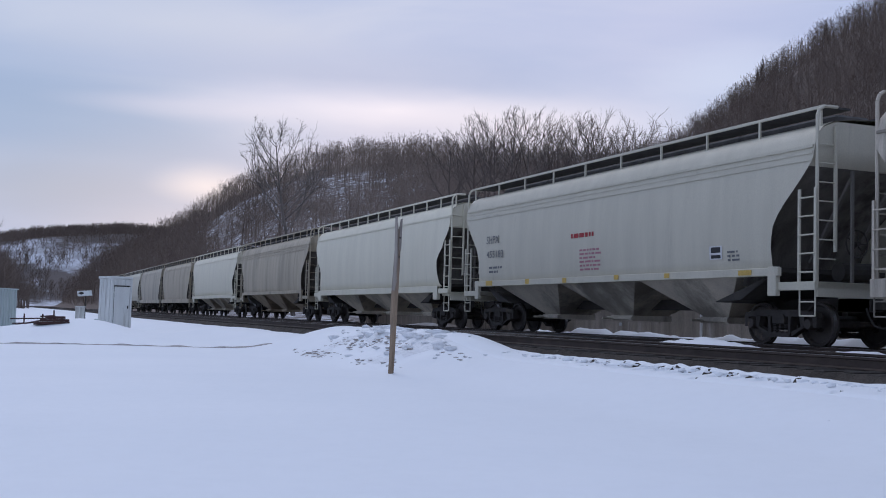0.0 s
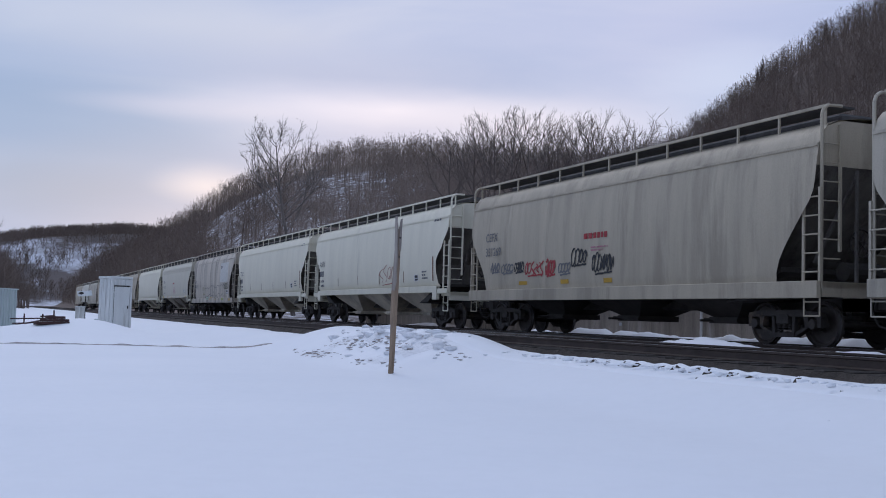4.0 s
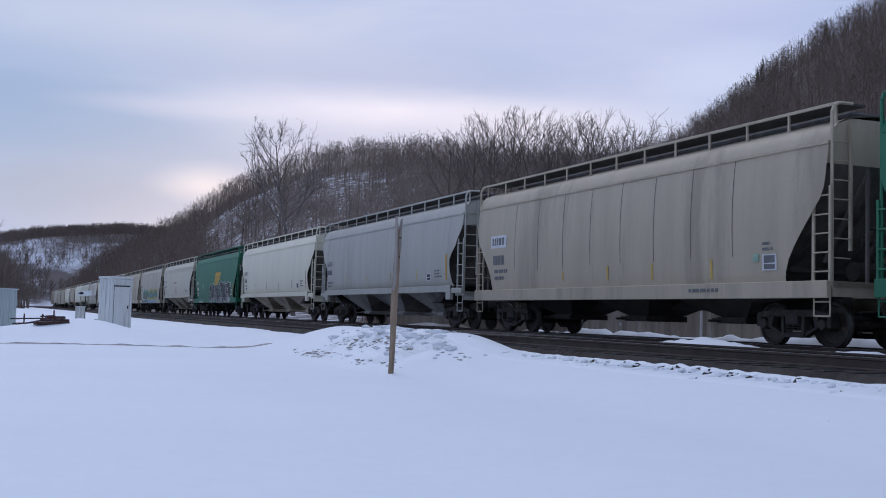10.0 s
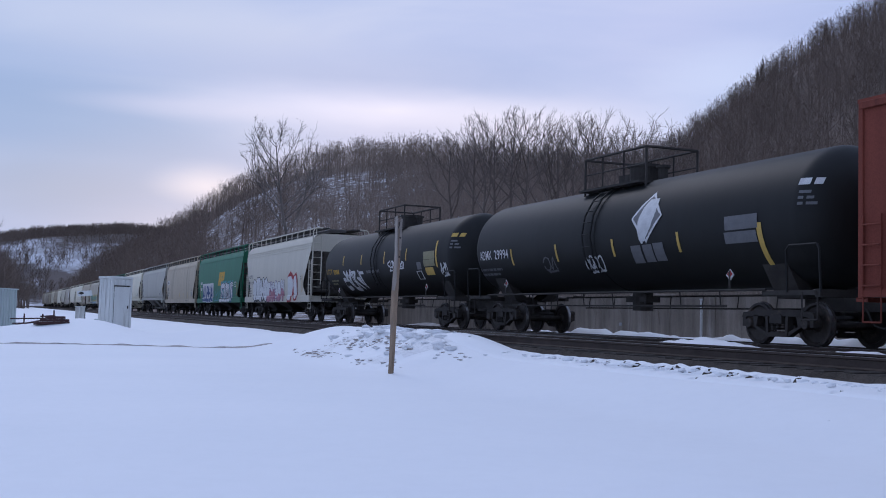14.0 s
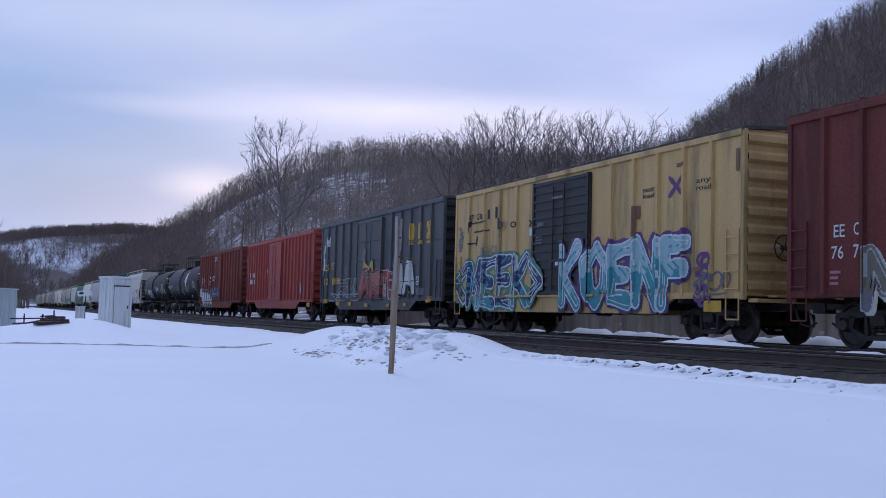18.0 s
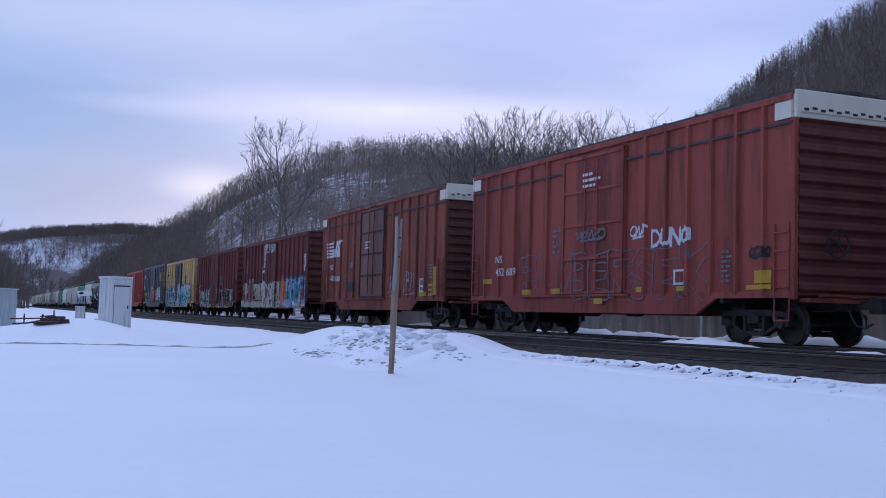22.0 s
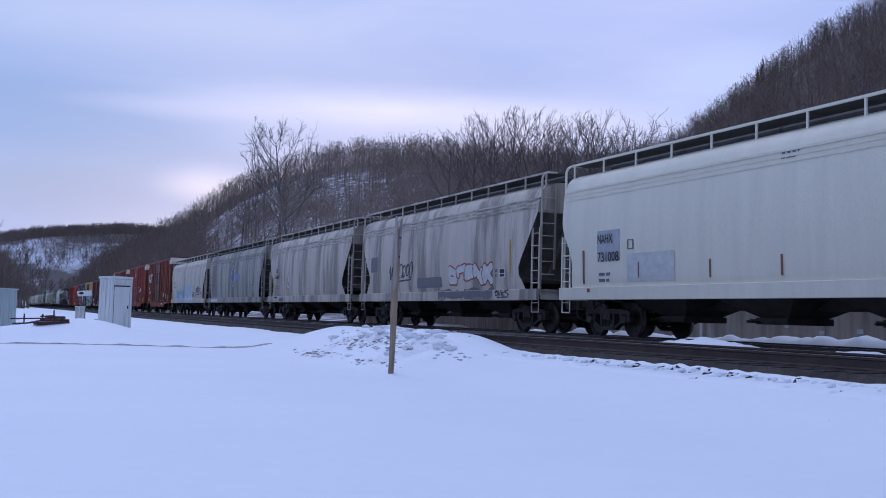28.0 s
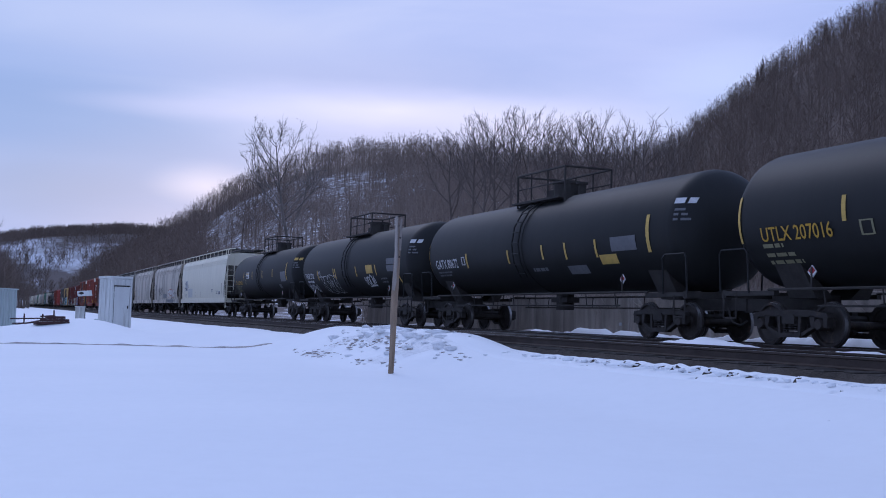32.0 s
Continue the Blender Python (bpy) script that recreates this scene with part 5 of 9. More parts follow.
def full_skin(x, z):
    zs = np.array([b for _, b in FULL_PROFILE])
    ys = np.array([a for a, _ in FULL_PROFILE])
    return np.where(z < 1.32, 1.652, np.interp(z, zs, ys) + 0.004)


def tank_skin(half):
    def f(x, z):
        k = np.clip((np.abs(x) - (half - 0.78)) / 0.78, 0, 0.999)
        r = TANK_R * np.sqrt(1 - k * k)
        return np.sqrt(np.maximum(0.01, r ** 2 - (z - TANK_Z) ** 2)) + 0.006
    return f


def box_skin(posts, door):
    d0, d1 = door

    def f(x, z):
        y = np.full(np.shape(x), 1.56)
        for p in posts:
            a = np.abs(x - p)
            y = np.maximum(y, 1.56 + np.clip((0.066 - a) / 0.02, 0, 1) * 0.085)
        y = np.where((x > d0) & (x < d1), 1.692, y)
        y = np.where(z < 1.13, np.maximum(y, 1.612), y)
        return y + 0.004
    return f


def sheet(car, name, xs, zs, colours, inks, label="", proud=0.006):
    """A coat of paint laid on the car's side: a grid whose cells carry a colour number or none (-1)."""
    xs, zs = np.asarray(xs, float), np.asarray(zs, float)
    COATS[car.name] = COATS.get(car.name, 0) + 1
    proud += 0.0006 * COATS[car.name]
    X, Z = np.meshgrid(xs, zs, indexing="ij")
    Y = -(SKIN[car.name](X, Z) + proud)
    used = colours >= 0
    if not used.any():
        return None
    nz = len(zs)
    # cells of one colour are joined into runs along the way in which the side is straight
    along_z = "boxcar" in car.name
    runs = []
    for a, line in enumerate(colours if along_z else colours.T):
        cut = np.flatnonzero(np.diff(line)) + 1
        for b0, b1 in zip([0, *cut], [*cut, len(line)]):
            if line[b0] >= 0:
                runs += [(a, c, min(c + 12, b1), line[b0]) for c in range(b0, b1, 12)]
    runs = np.array(runs)
    a, b0, b1 = runs[:, 0], runs[:, 1], runs[:, 2]
    i0, i1, j0, j1 = (a, a + 1, b0, b1) if along_z else (b0, b1, a, a + 1)
    F = np.stack([i0 * nz + j0, i1 * nz + j0, i1 * nz + j1, i0 * nz + j1], 1)
    ids, inv = np.unique(F.ravel(), return_inverse=True)
    V = np.stack([X.ravel(), Y.ravel(), Z.ravel()], 1)[ids]
    me = bpy.data.meshes.new(name)
    me.from_pydata(V.tolist(), [], inv.reshape(F.shape).tolist())
    for k in inks:
        me.materials.append(INK[k])
    me.polygons.foreach_set("material_index", runs[:, 3].astype(np.int32))
    return part(name, me, None, car, label)


def rect(car, name, x0, x1, z0, z1, ink_name, label="", proud=0.006):
    nx, nz = max(1, int((x1 - x0) / 0.05)), max(1, int((z1 - z0) / 0.12))
    return sheet(car, name, np.linspace(x0, x1, nx + 1), np.linspace(z0, z1, nz + 1), np.zeros((nx, nz), int), [ink_name], label, proud)


def stripe(car, x, z0, z1, w=0.07, ink_name="stripe"):
    return rect(car, "reflective_stripe", x - w / 2, x + w / 2, z0, z1, ink_name)


def lines(car, x0, x1, z0, z1, rows, ink_name, seed=1, fill=0.55):
    """Stencilled lines too small to read: rows of short bars."""
    rng = random.Random(seed)
    nx = max(4, int((x1 - x0) / 0.05))
    nz = rows * 2 - 1
    c = np.full((nx, nz), -1)
    for r in range(rows):
        i = 0
        end = int(nx * rng.uniform(0.6, 1.0))
        while i < end:
            n = rng.randint(2, 6)
            c[i:min(end, i + n), r * 2] = 0
            i += n + 1
    ob = sheet(car, "stencil_row", np.linspace(x0, x1, nx + 1), np.linspace(z0, z1, nz + 1), c, [ink_name])
    ob["kind"] = "stuff"
    return ob


def letters(car, text, x, z, h, ink_name, width=None, name="reporting_mark", label=""):
    """Painted letters: left end x, baseline z, height h."""
    cu = bpy.data.curves.new("letters", "FONT")
    cu.body = text
    cu.size = h / 0.70
    cu.fill_mode = "FRONT"
    cu.resolution_u = 3
    cu.offset = h * 0.012
    tmp = bpy.data.objects.new("letters", cu)
    made = tmp.to_mesh()
    me = bpy.data.meshes.new(name)
    me.from_pydata([v.co[:] for v in made.vertices], [], [p.vertices[:] for p in made.polygons])
    tmp.to_mesh_clear()
    bpy.data.objects.remove(tmp)
    bpy.data.curves.remove(cu)
    co = np.zeros(len(me.vertices) * 3)
    me.vertices.foreach_get("co", co)
    co = co.reshape(-1, 3)
    k = 1.0 if width is None else width / max(0.01, co[:, 0].max() - co[:, 0].min())
    X = (co[:, 0] - co[:, 0].min()) * k + x
    Z = co[:, 1] + z
    Y = -(SKIN[car.name](X, Z) + 0.030)
    if "boxcar" in car.name:                # clear of the side posts
        Y[:] = -(SKIN[car.name](np.linspace(X.min(), X.max(), 40), np.full(40, z)).max() + 0.014)
    me.vertices.foreach_set("co", np.stack([X, Y, Z], 1).ravel())
    me.update()
    me.name = name
    me.materials.clear()
    me.materials.append(INK[ink_name])
    return part(name, me, None, car, label)


def sdf_lines(X, Z, pts):
    """Distance of each cell from a broken line."""
    d = np.full(X.shape, 9.0)
    for (ax, az), (bx, bz) in zip(pts, pts[1:]):
        vx, vz = bx - ax, bz - az
        t = np.clip(((X - ax) * vx + (Z - az) * vz) / (vx * vx + vz * vz + 1e-9), 0, 1)
        d = np.minimum(d, np.hypot(X - ax - t * vx, Z - az - t * vz))
    return d


def blobs(car, x0, x1, z0, z1, seed, n, fill, line, back=None, inner=None, thick=0.30, edge=0.05, glow=0.10, cell=0.025, label="", slant=0.0):
    """A sprayed graffiti piece: n swollen interlocking forms with an outline, a cloud behind and marks inside."""
    rng = random.Random(seed)
    nx, nz = int((x1 - x0) / cell), int((z1 - z0) / cell)
    xs, zs = np.linspace(x0, x1, nx + 1), np.linspace(z0, z1, nz + 1)
    X, Z = np.meshgrid(0.5 * (xs[1:] + xs[:-1]), 0.5 * (zs[1:] + zs[:-1]), indexing="ij")
    c = np.full(X.shape, -1)
    w, h = (x1 - x0 - 2 * edge - glow) / n, z1 - z0
    hollow_fill = fill is None
    inks = [fill or line, line] + ([back] if back else []) + ([inner] if inner else [])
    best = np.full(X.shape, 9.0)
    rad = min(thick * w, 0.24 * h)
    m = rad + edge + glow * 0.6
    Xs = X - slant * (Z - z0)
    parts = []
    for i in range(n):
        cx, lo, hi = x0 + glow / 2 + edge + w * (i + 0.5), z0 + m * rng.uniform(0.9, 1.2), z1 - m * rng.uniform(0.9, 1.4)
        a = w * 0.5 - rad * 0.55
        corner = [(cx - a, lo), (cx - a, hi), (cx + a, hi), (cx + a, lo), (cx - a, (lo + hi) / 2), (cx + a, (lo + hi) / 2)]
        k = rng.randint(3, 4)
        pts = [corner[j] for j in rng.sample(range(6), k + 1)]
        pts = [(p + rng.uniform(-0.1, 0.1) * w, q + rng.uniform(-0.06, 0.06) * h) for p, q in pts]
        parts.append(sdf_lines(Xs, Z, pts) - rad * rng.uniform(0.75, 1.05))
    best = np.minimum.reduce(parts)
    if back:
        wob = np.array([noise.noise(Vector((float(p) * 2.2, float(q) * 2.2, seed))) for p, q in zip(X[::2, ::2].ravel(), Z[::2, ::2].ravel())]).reshape(X[::2, ::2].shape)
        wob = np.repeat(np.repeat(wob, 2, 0), 2, 1)[:X.shape[0], :X.shape[1]]
        c[best < edge + glow * (1 + 1.6 * wob)] = 2
    for p in parts:
        c[p < edge] = 1
        c[p < 0] = -1 if hollow_fill else 0
        if inner:
            
            c[(p < -rad * 0.25) & (Z < z0 + h * (0.42 + 0.16 * np.sin(Xs * 2.3 + seed) + 0.07 * np.sin(Xs * 7.1)))] = len(inks) - 1
            c[(np.abs(p + rad * 0.55) < 0.018) & (np.sin(Xs * 3.1 + Z * 4 + seed) > 0)] = 1
    return sheet(car, "graffiti", xs, zs, c, inks, label)


STROKES = {
    "A": [[(0, 0), (0.32, 1), (0.68, 1), (1, 0)], [(0.2, 0.38), (0.8, 0.38)]], "B": [[(0, 0), (0, 1), (0.75, 0.95), (0.8, 0.62), (0.1, 0.54)], [(0.1, 0.54), (0.95, 0.42), (0.9, 0.04), (0, 0)]],
    "C": [[(1, 0.85), (0.55, 1), (0.05, 0.75), (0.05, 0.25), (0.55, 0), (1, 0.15)]], "D": [[(0, 0), (0, 1), (0.6, 0.95), (1, 0.6), (0.95, 0.3), (0.6, 0.03), (0, 0)]],
    "E": [[(1, 1), (0, 0.95), (0, 0.05), (1, 0)], [(0, 0.5), (0.8, 0.52)]], "F": [[(1, 1), (0, 0.95), (0, 0)], [(0, 0.5), (0.8, 0.55)]],
    "G": [[(1, 0.85), (0.5, 1), (0.05, 0.7), (0.05, 0.3), (0.5, 0), (0.98, 0.15), (0.95, 0.48), (0.55, 0.46)]], "H": [[(0, 0), (0, 1)], [(1, 0), (1, 1)], [(0, 0.5), (1, 0.5)]],
    "I": [[(0.5, 0), (0.5, 1)]], "K": [[(0, 0), (0, 1)], [(1, 1), (0.1, 0.5), (1, 0)]], "L": [[(0, 1), (0, 0.05), (1, 0)]], "M": [[(0, 0), (0.08, 1), (0.5, 0.35), (0.92, 1), (1, 0)]],
    "N": [[(0, 0), (0, 1), (1, 0), (1, 1)]], "O": [[(0.5, 1), (0.05, 0.75), (0.05, 0.25), (0.5, 0), (0.95, 0.25), (0.95, 0.75), (0.5, 1)]], "P": [[(0, 0), (0, 1), (0.85, 0.95), (0.9, 0.55), (0.1, 0.48)]],
    "R": [[(0, 0), (0, 1), (0.85, 0.95), (0.9, 0.58), (0.1, 0.5)], [(0.3, 0.48), (1, 0)]], "S": [[(1, 0.9), (0.4, 1), (0.05, 0.72), (0.9, 0.35), (0.6, 0), (0, 0.1)]], "T": [[(0, 1), (1, 0.97)], [(0.5, 0.97), (0.5, 0)]],
    "U": [[(0, 1), (0.03, 0.2), (0.5, 0), (0.97, 0.2), (1, 1)]], "X": [[(0, 0), (1, 1)], [(0, 1), (1, 0)]], "Z": [[(0, 1), (1, 0.95), (0, 0.05), (1, 0)]],
    "<": [[(1, 0.9), (0.1, 0.5), (1, 0.1)]], ">": [[(0, 0.9), (0.9, 0.5), (0, 0.1)]],
}


def piece(car, text, x0, x1, z0, z1, seed, fill, line, fill2=None, back=None, shade=None, weight=0.16, edge=0.05, cloud=0.12, cell=0.022, slant=0.0, spots=0.0, share=0.42, label=""):
    """A sprayed graffiti piece of fat letters: strokes swollen to weight, outlined, with a second colour that runs through the
    fill, a dropped block shade and a cloud of paint behind. fill None leaves the letters hollow."""
    rng = random.Random(seed)
    nx, nz = int((x1 - x0) / cell), int((z1 - z0) / cell)
    xs, zs = np.linspace(x0, x1, nx + 1), np.linspace(z0, z1, nz + 1)
    X, Z = np.meshgrid(0.5 * (xs[1:] + xs[:-1]), 0.5 * (zs[1:] + zs[:-1]), indexing="ij")
    inks = [fill or line, line, fill2 or fill or line, back or line, shade or line]
    c = np.full(X.shape, -1)
    w, h = (x1 - x0) / len(text), z1 - z0
    m = weight + edge + (0.5 * cloud if back else 0.0)
    shapes = []
    for i, ch in enumerate(text):
        if ch == " ":
            continue
        a, b = x0 + w * i + m * 0.60, x0 + w * (i + 1) - m * 0.60
        lo, hi = z0 + m * rng.uniform(1.0, 1.25), z1 - m * rng.uniform(1.0, 1.5)
        tilt = slant * h + rng.uniform(-0.07, 0.07) * w
        d = np.full(X.shape, 9.0)
        for stroke in STROKES[ch]:
            pts = [(a + (b - a) * u + tilt * (v - 0.5) + rng.uniform(-0.03, 0.03) * w, lo + (hi - lo) * v + rng.uniform(-0.02, 0.02) * h) for u, v in stroke]
            d = np.minimum(d, sdf_lines(X, Z, pts))
        shapes.append(d - weight * (1 + 0.25 * np.sin(X * 3.7 + Z * 2.9 + seed + i)))
    every = np.minimum.reduce(shapes)
    if back:
        wob = 0.5 * np.sin(X * 4.1 + seed) * np.sin(Z * 5.3 + 2 * seed) + 0.35 * np.sin(X * 9.7 - Z * 6.1)
        c[every < edge + cloud * (1 + wob)] = 3
    if shade:
        k, q = max(1, int(0.09 / cell)), max(1, int(0.08 / cell))
        low = np.full(X.shape, 9.0)
        low[k:, :-q] = every[:-k, q:]
        c[low < edge] = 4
    flow = np.sin(X * 2.3 + seed) * 0.16 + np.sin(X * 6.7 + Z * 3.0 + seed) * 0.10
    for d in shapes:
        c[d < edge] = 1
        inside = d < 0
        c[inside] = -1 if fill is None else 0
        if fill2:
            c[inside & ((Z - z0) / h < share + flow)] = 2
            if spots:
                c[inside & (np.sin(X * 11.3 + 3 * np.sin(Z * 7.1)) * np.sin(Z * 12.7 + 2 * np.sin(X * 5.9)) > 1.0 - spots)] = 2
            c[inside & (np.abs(d + 0.55 * weight) < 0.016) & (np.sin(X * 2.7 + Z * 3.1 + seed) > 0.2)] = 1
    owner = np.argmin(np.stack(shapes), 0)
    for i in range(len(shapes)):
        sheet(car, "graffiti_letter", xs, zs, np.where(owner == i, c, -1), inks, label)


def mural(car, x0, x1, z0, z1, seed, ground, edge, marks, label="", cell=0.025):
    """A wide rolled-on ground of paint with a ragged sprayed rim and many dark marks over it."""
    rng = random.Random(seed)
    nx, nz = int((x1 - x0) / cell), int((z1 - z0) / cell)
    xs, zs = np.linspace(x0, x1, nx + 1), np.linspace(z0, z1, nz + 1)
    X, Z = np.meshgrid(0.5 * (xs[1:] + xs[:-1]), 0.5 * (zs[1:] + zs[:-1]), indexing="ij")
    h = z1 - z0
    top = np.array([z1 - h * (0.10 + 0.13 * noise.noise(Vector((float(x) * 1.1, seed, 0))) + 0.05 * noise.noise(Vector((float(x) * 5, seed, 3)))) for x in X[:, 0]])[:, None]
    low = np.array([z0 + h * (0.04 + 0.05 * noise.noise(Vector((float(x) * 2.0, seed, 7)))) for x in X[:, 0]])[:, None]
    c = np.where((Z < top) & (Z > low), 0, -1)
    c[(np.abs(Z - top + 0.05) < 0.05) | (np.abs(Z - low - 0.05) < 0.04)] = 1
    for k in range(int((x1 - x0) * 11)):
        cx, cz = rng.uniform(x0, x1), rng.uniform(z0 + 0.15 * h, z1 - 0.25 * h)
        pts = [(cx, cz)]
        for _ in range(rng.randint(2, 5)):
            pts.append((pts[-1][0] + rng.choice((-1, 1)) * rng.uniform(0.03, 0.28), pts[-1][1] + rng.choice((-1, 1)) * rng.uniform(0.03, 0.34)))
        d = sdf_lines(X, Z, pts)
        c[(d < rng.choice((0.025, 0.035, 0.05, 0.09))) & (c >= 0)] = 2 + rng.randrange(len(marks))
    return sheet(car, "graffiti", xs, zs, c, [ground, edge] + marks, label)


def squares(car, x0, x1, z0, z1, seed, n, fill, line, label="", cell=0.022):
    """Square block letters: dark boxes in thin outlines, cut by bars and slants."""
    rng = random.Random(seed)
    nx, nz = int((x1 - x0) / cell), int((z1 - z0) / cell)
    xs, zs = np.linspace(x0, x1, nx + 1), np.linspace(z0, z1, nz + 1)
    X, Z = np.meshgrid(0.5 * (xs[1:] + xs[:-1]), 0.5 * (zs[1:] + zs[:-1]), indexing="ij")
    c = np.full(X.shape, -1)
    w, h = (x1 - x0) / n, z1 - z0
    for i in range(n):
        a, b, lo, hi = x0 + w * i + 0.05, x0 + w * (i + 1) - 0.04, z0 + h * rng.uniform(0.02, 0.08), z1 - h * rng.uniform(0.02, 0.12)
        box = [(a, lo), (a + rng.uniform(-0.06, 0.06), hi), (b, hi - rng.uniform(0, 0.1)), (b, lo), (a, lo)]
        inside = (X > a) & (X < b) & (Z > lo) & (Z < hi)
        c[inside & ((X * 1.7 + Z * 2.3 + seed) % 1.1 < 0.75)] = 0
        d = sdf_lines(X, Z, box)
        m = (a + b) / 2
        for bar in rng.sample([[(a, lo), (b, hi)], [(a, hi), (b, lo)], [(m, lo), (m, hi * 0.6 + lo * 0.4)], [(a, (lo + hi) / 2), (m, (lo + hi) / 2)], [(m, hi), (m, (lo + hi) / 2), (b, (lo + hi) / 2)]], 2):
            d = np.minimum(d, sdf_lines(X, Z, bar))
        c[d < 0.017] = 1
    return sheet(car, "graffiti", xs, zs, c, [fill, line], label)


def scrawl(car, x0, x1, z0, z1, seed, ink_name, n=6, width=0.035, cell=0.018, label=""):
    """A quick tag: a row of looped, hand-drawn signs in thin lines, on one or two lines."""
    rng = random.Random(seed)
    nx, nz = int((x1 - x0) / cell), int((z1 - z0) / cell)
    xs, zs = np.linspace(x0, x1, nx + 1), np.linspace(z0, z1, nz + 1)
    X, Z = np.meshgrid(0.5 * (xs[1:] + xs[:-1]), 0.5 * (zs[1:] + zs[:-1]), indexing="ij")
    d = np.full(X.shape, 9.0)
    w, h = x1 - x0 - 2 * width, z1 - z0 - 2 * width
    tall = h > 1.6 * w
    count = n if not tall else n + 4
    for i in range(count):
        if tall:
            cx, cz, a, b = x0 + width + w * rng.uniform(0.3, 0.7), z0 + width + h * (i + rng.random()) / count, w * rng.uniform(0.25, 0.5), h * rng.uniform(0.6, 1.3) / count
        else:
            cx, cz, a, b = x0 + width + w * (i + 0.5) / count, z0 + width + h * (0.5 + rng.uniform(-0.06, 0.06)), w * 0.56 / count, h * rng.uniform(0.30, 0.46)
        th = rng.uniform(0, 6.28)
        turn, kind = rng.choice((-1, 1)), rng.randrange(4)
        pts = []
        for k in range(15):
            u = k / 14
            if kind == 0:
                p = (math.cos(th + turn * 5.6 * u), math.sin(th + turn * 5.6 * u))
            elif kind == 1:
                p = (math.sin(turn * 6.28 * u + 0.5) * 0.9, 1 - 2 * u)
            elif kind == 2:
                p = (2 * u - 1, turn * math.sin(9.0 * u + th) * 0.9)
            else:
                p = (math.cos(th + 7.5 * u) * (1 - 0.55 * u), turn * math.sin(th + 7.5 * u) * (1 - 0.3 * u))
            q = (cx + a * p[0] + 0.25 * b * p[1], cz + b * p[1])
            pts.append((min(x1 - width, max(x0 + width, q[0])), min(z1 - width, max(z0 + width, q[1]))))
        d = np.minimum(d, sdf_lines(X, Z, pts))
    if not tall:
        d = np.minimum(d, sdf_lines(X, Z, [(x0 + 0.2 * w, z0 + width), (x1 - 0.1 * w, z0 + width + 0.08 * h)]))
    c = np.where(d < width * 0.85, 0, -1)
    return sheet(car, "graffiti_tag", xs, zs, c, [ink_name], label)


def shape(car, name, x0, x1, z0, z1, inside, inks, label="", cell=0.025):
    """A painted emblem: inside(u, v) gives the colour number for 0..1 across and up, or -1."""
    nx, nz = max(2, int((x1 - x0) / cell)), max(2, int((z1 - z0) / cell))
    xs, zs = np.linspace(x0, x1, nx + 1), np.linspace(z0, z1, nz + 1)
    U, V = np.meshgrid((np.arange(nx) + 0.5) / nx, (np.arange(nz) + 0.5) / nz, indexing="ij")
    return sheet(car, name, xs, zs, inside(U, V), inks, label)


def slab_letters(U, V):
    """Three slanted blocks, as an emblem's bulk."""
    W = U - 0.18 * V
    c = np.full(U.shape, -1)
    for a, b in ((0.0, 0.27), (0.29, 0.54), (0.56, 0.82)):
        c[(W > a) & (W < b)] = 0
    c[(W > 0.10) & (W < 0.16) & (V < 0.30)] = -1
    c[(W > 0.46) & (W < 0.54) & (V > 0.52) & (V < 0.68)] = -1
    c[(W > 0.66) & (V < 0.36)] = -1
    return c


def diamond(U, V):
    r = np.abs(U - 0.5) / 0.5 + np.abs(V - 0.5) / 0.5
    c = np.where(r < 1, 0, -1)
    c[(r < 0.90) & (r > 0.0)] = 1
    q = np.abs(U - 0.5) / 0.5 + np.abs(V - 0.42) / 0.5
    c[(q < 0.50)] = 0
    for a, b in ((0.5, 0.54), (0.5, 0.30), (0.36, 0.42), (0.64, 0.42)):
        c[((U - a) / 0.13) ** 2 + ((V - b) / 0.07) ** 2 < 1] = 1
    return c


def leaf(U, V):
    r = np.abs(U - 0.5 - 0.0) / 0.5 + np.abs(V - 0.5) / 0.5
    c = np.where(r < 1, 0, -1)
    c[r < 0.86] = 1
    s = (U - 0.35 - 0.3 * V)
    c[(np.abs(s) < 0.24 * np.sin(np.pi * np.clip(V, 0, 1)) ** 0.7) & (V < 0.85)] = 0
    return c


def framed(U, V):
    c = np.ones(U.shape, int)
    c[(U < 0.12) | (U > 0.88) | (V < 0.10) | (V > 0.90) | (np.abs(V - 0.42) < 0.06)] = 0
    return c


def hollow(U, V):
    c = np.full(U.shape, -1)
    c[(U < 0.14) | (U > 0.86) | (V < 0.12) | (V > 0.88)] = 0
    return c


def horse_bars(U, V):
    """An emblem of five speed bars running into a slanted block."""
    c = np.full(U.shape, -1)
    c[(U < 0.50) & (np.mod(V * 5, 1.0) < 0.62)] = 0
    W = U - 0.12 * V
    c[(W > 0.36) & (W < 0.60)] = 0
    c[(W > 0.62) & (W < 0.86)] = 0
    c[(W > 0.44) & (W < 0.50) & (V > 0.3)] = -1
    c[(W > 0.70) & (W < 0.78) & (np.abs(V - 0.68) < 0.10)] = -1
    return c


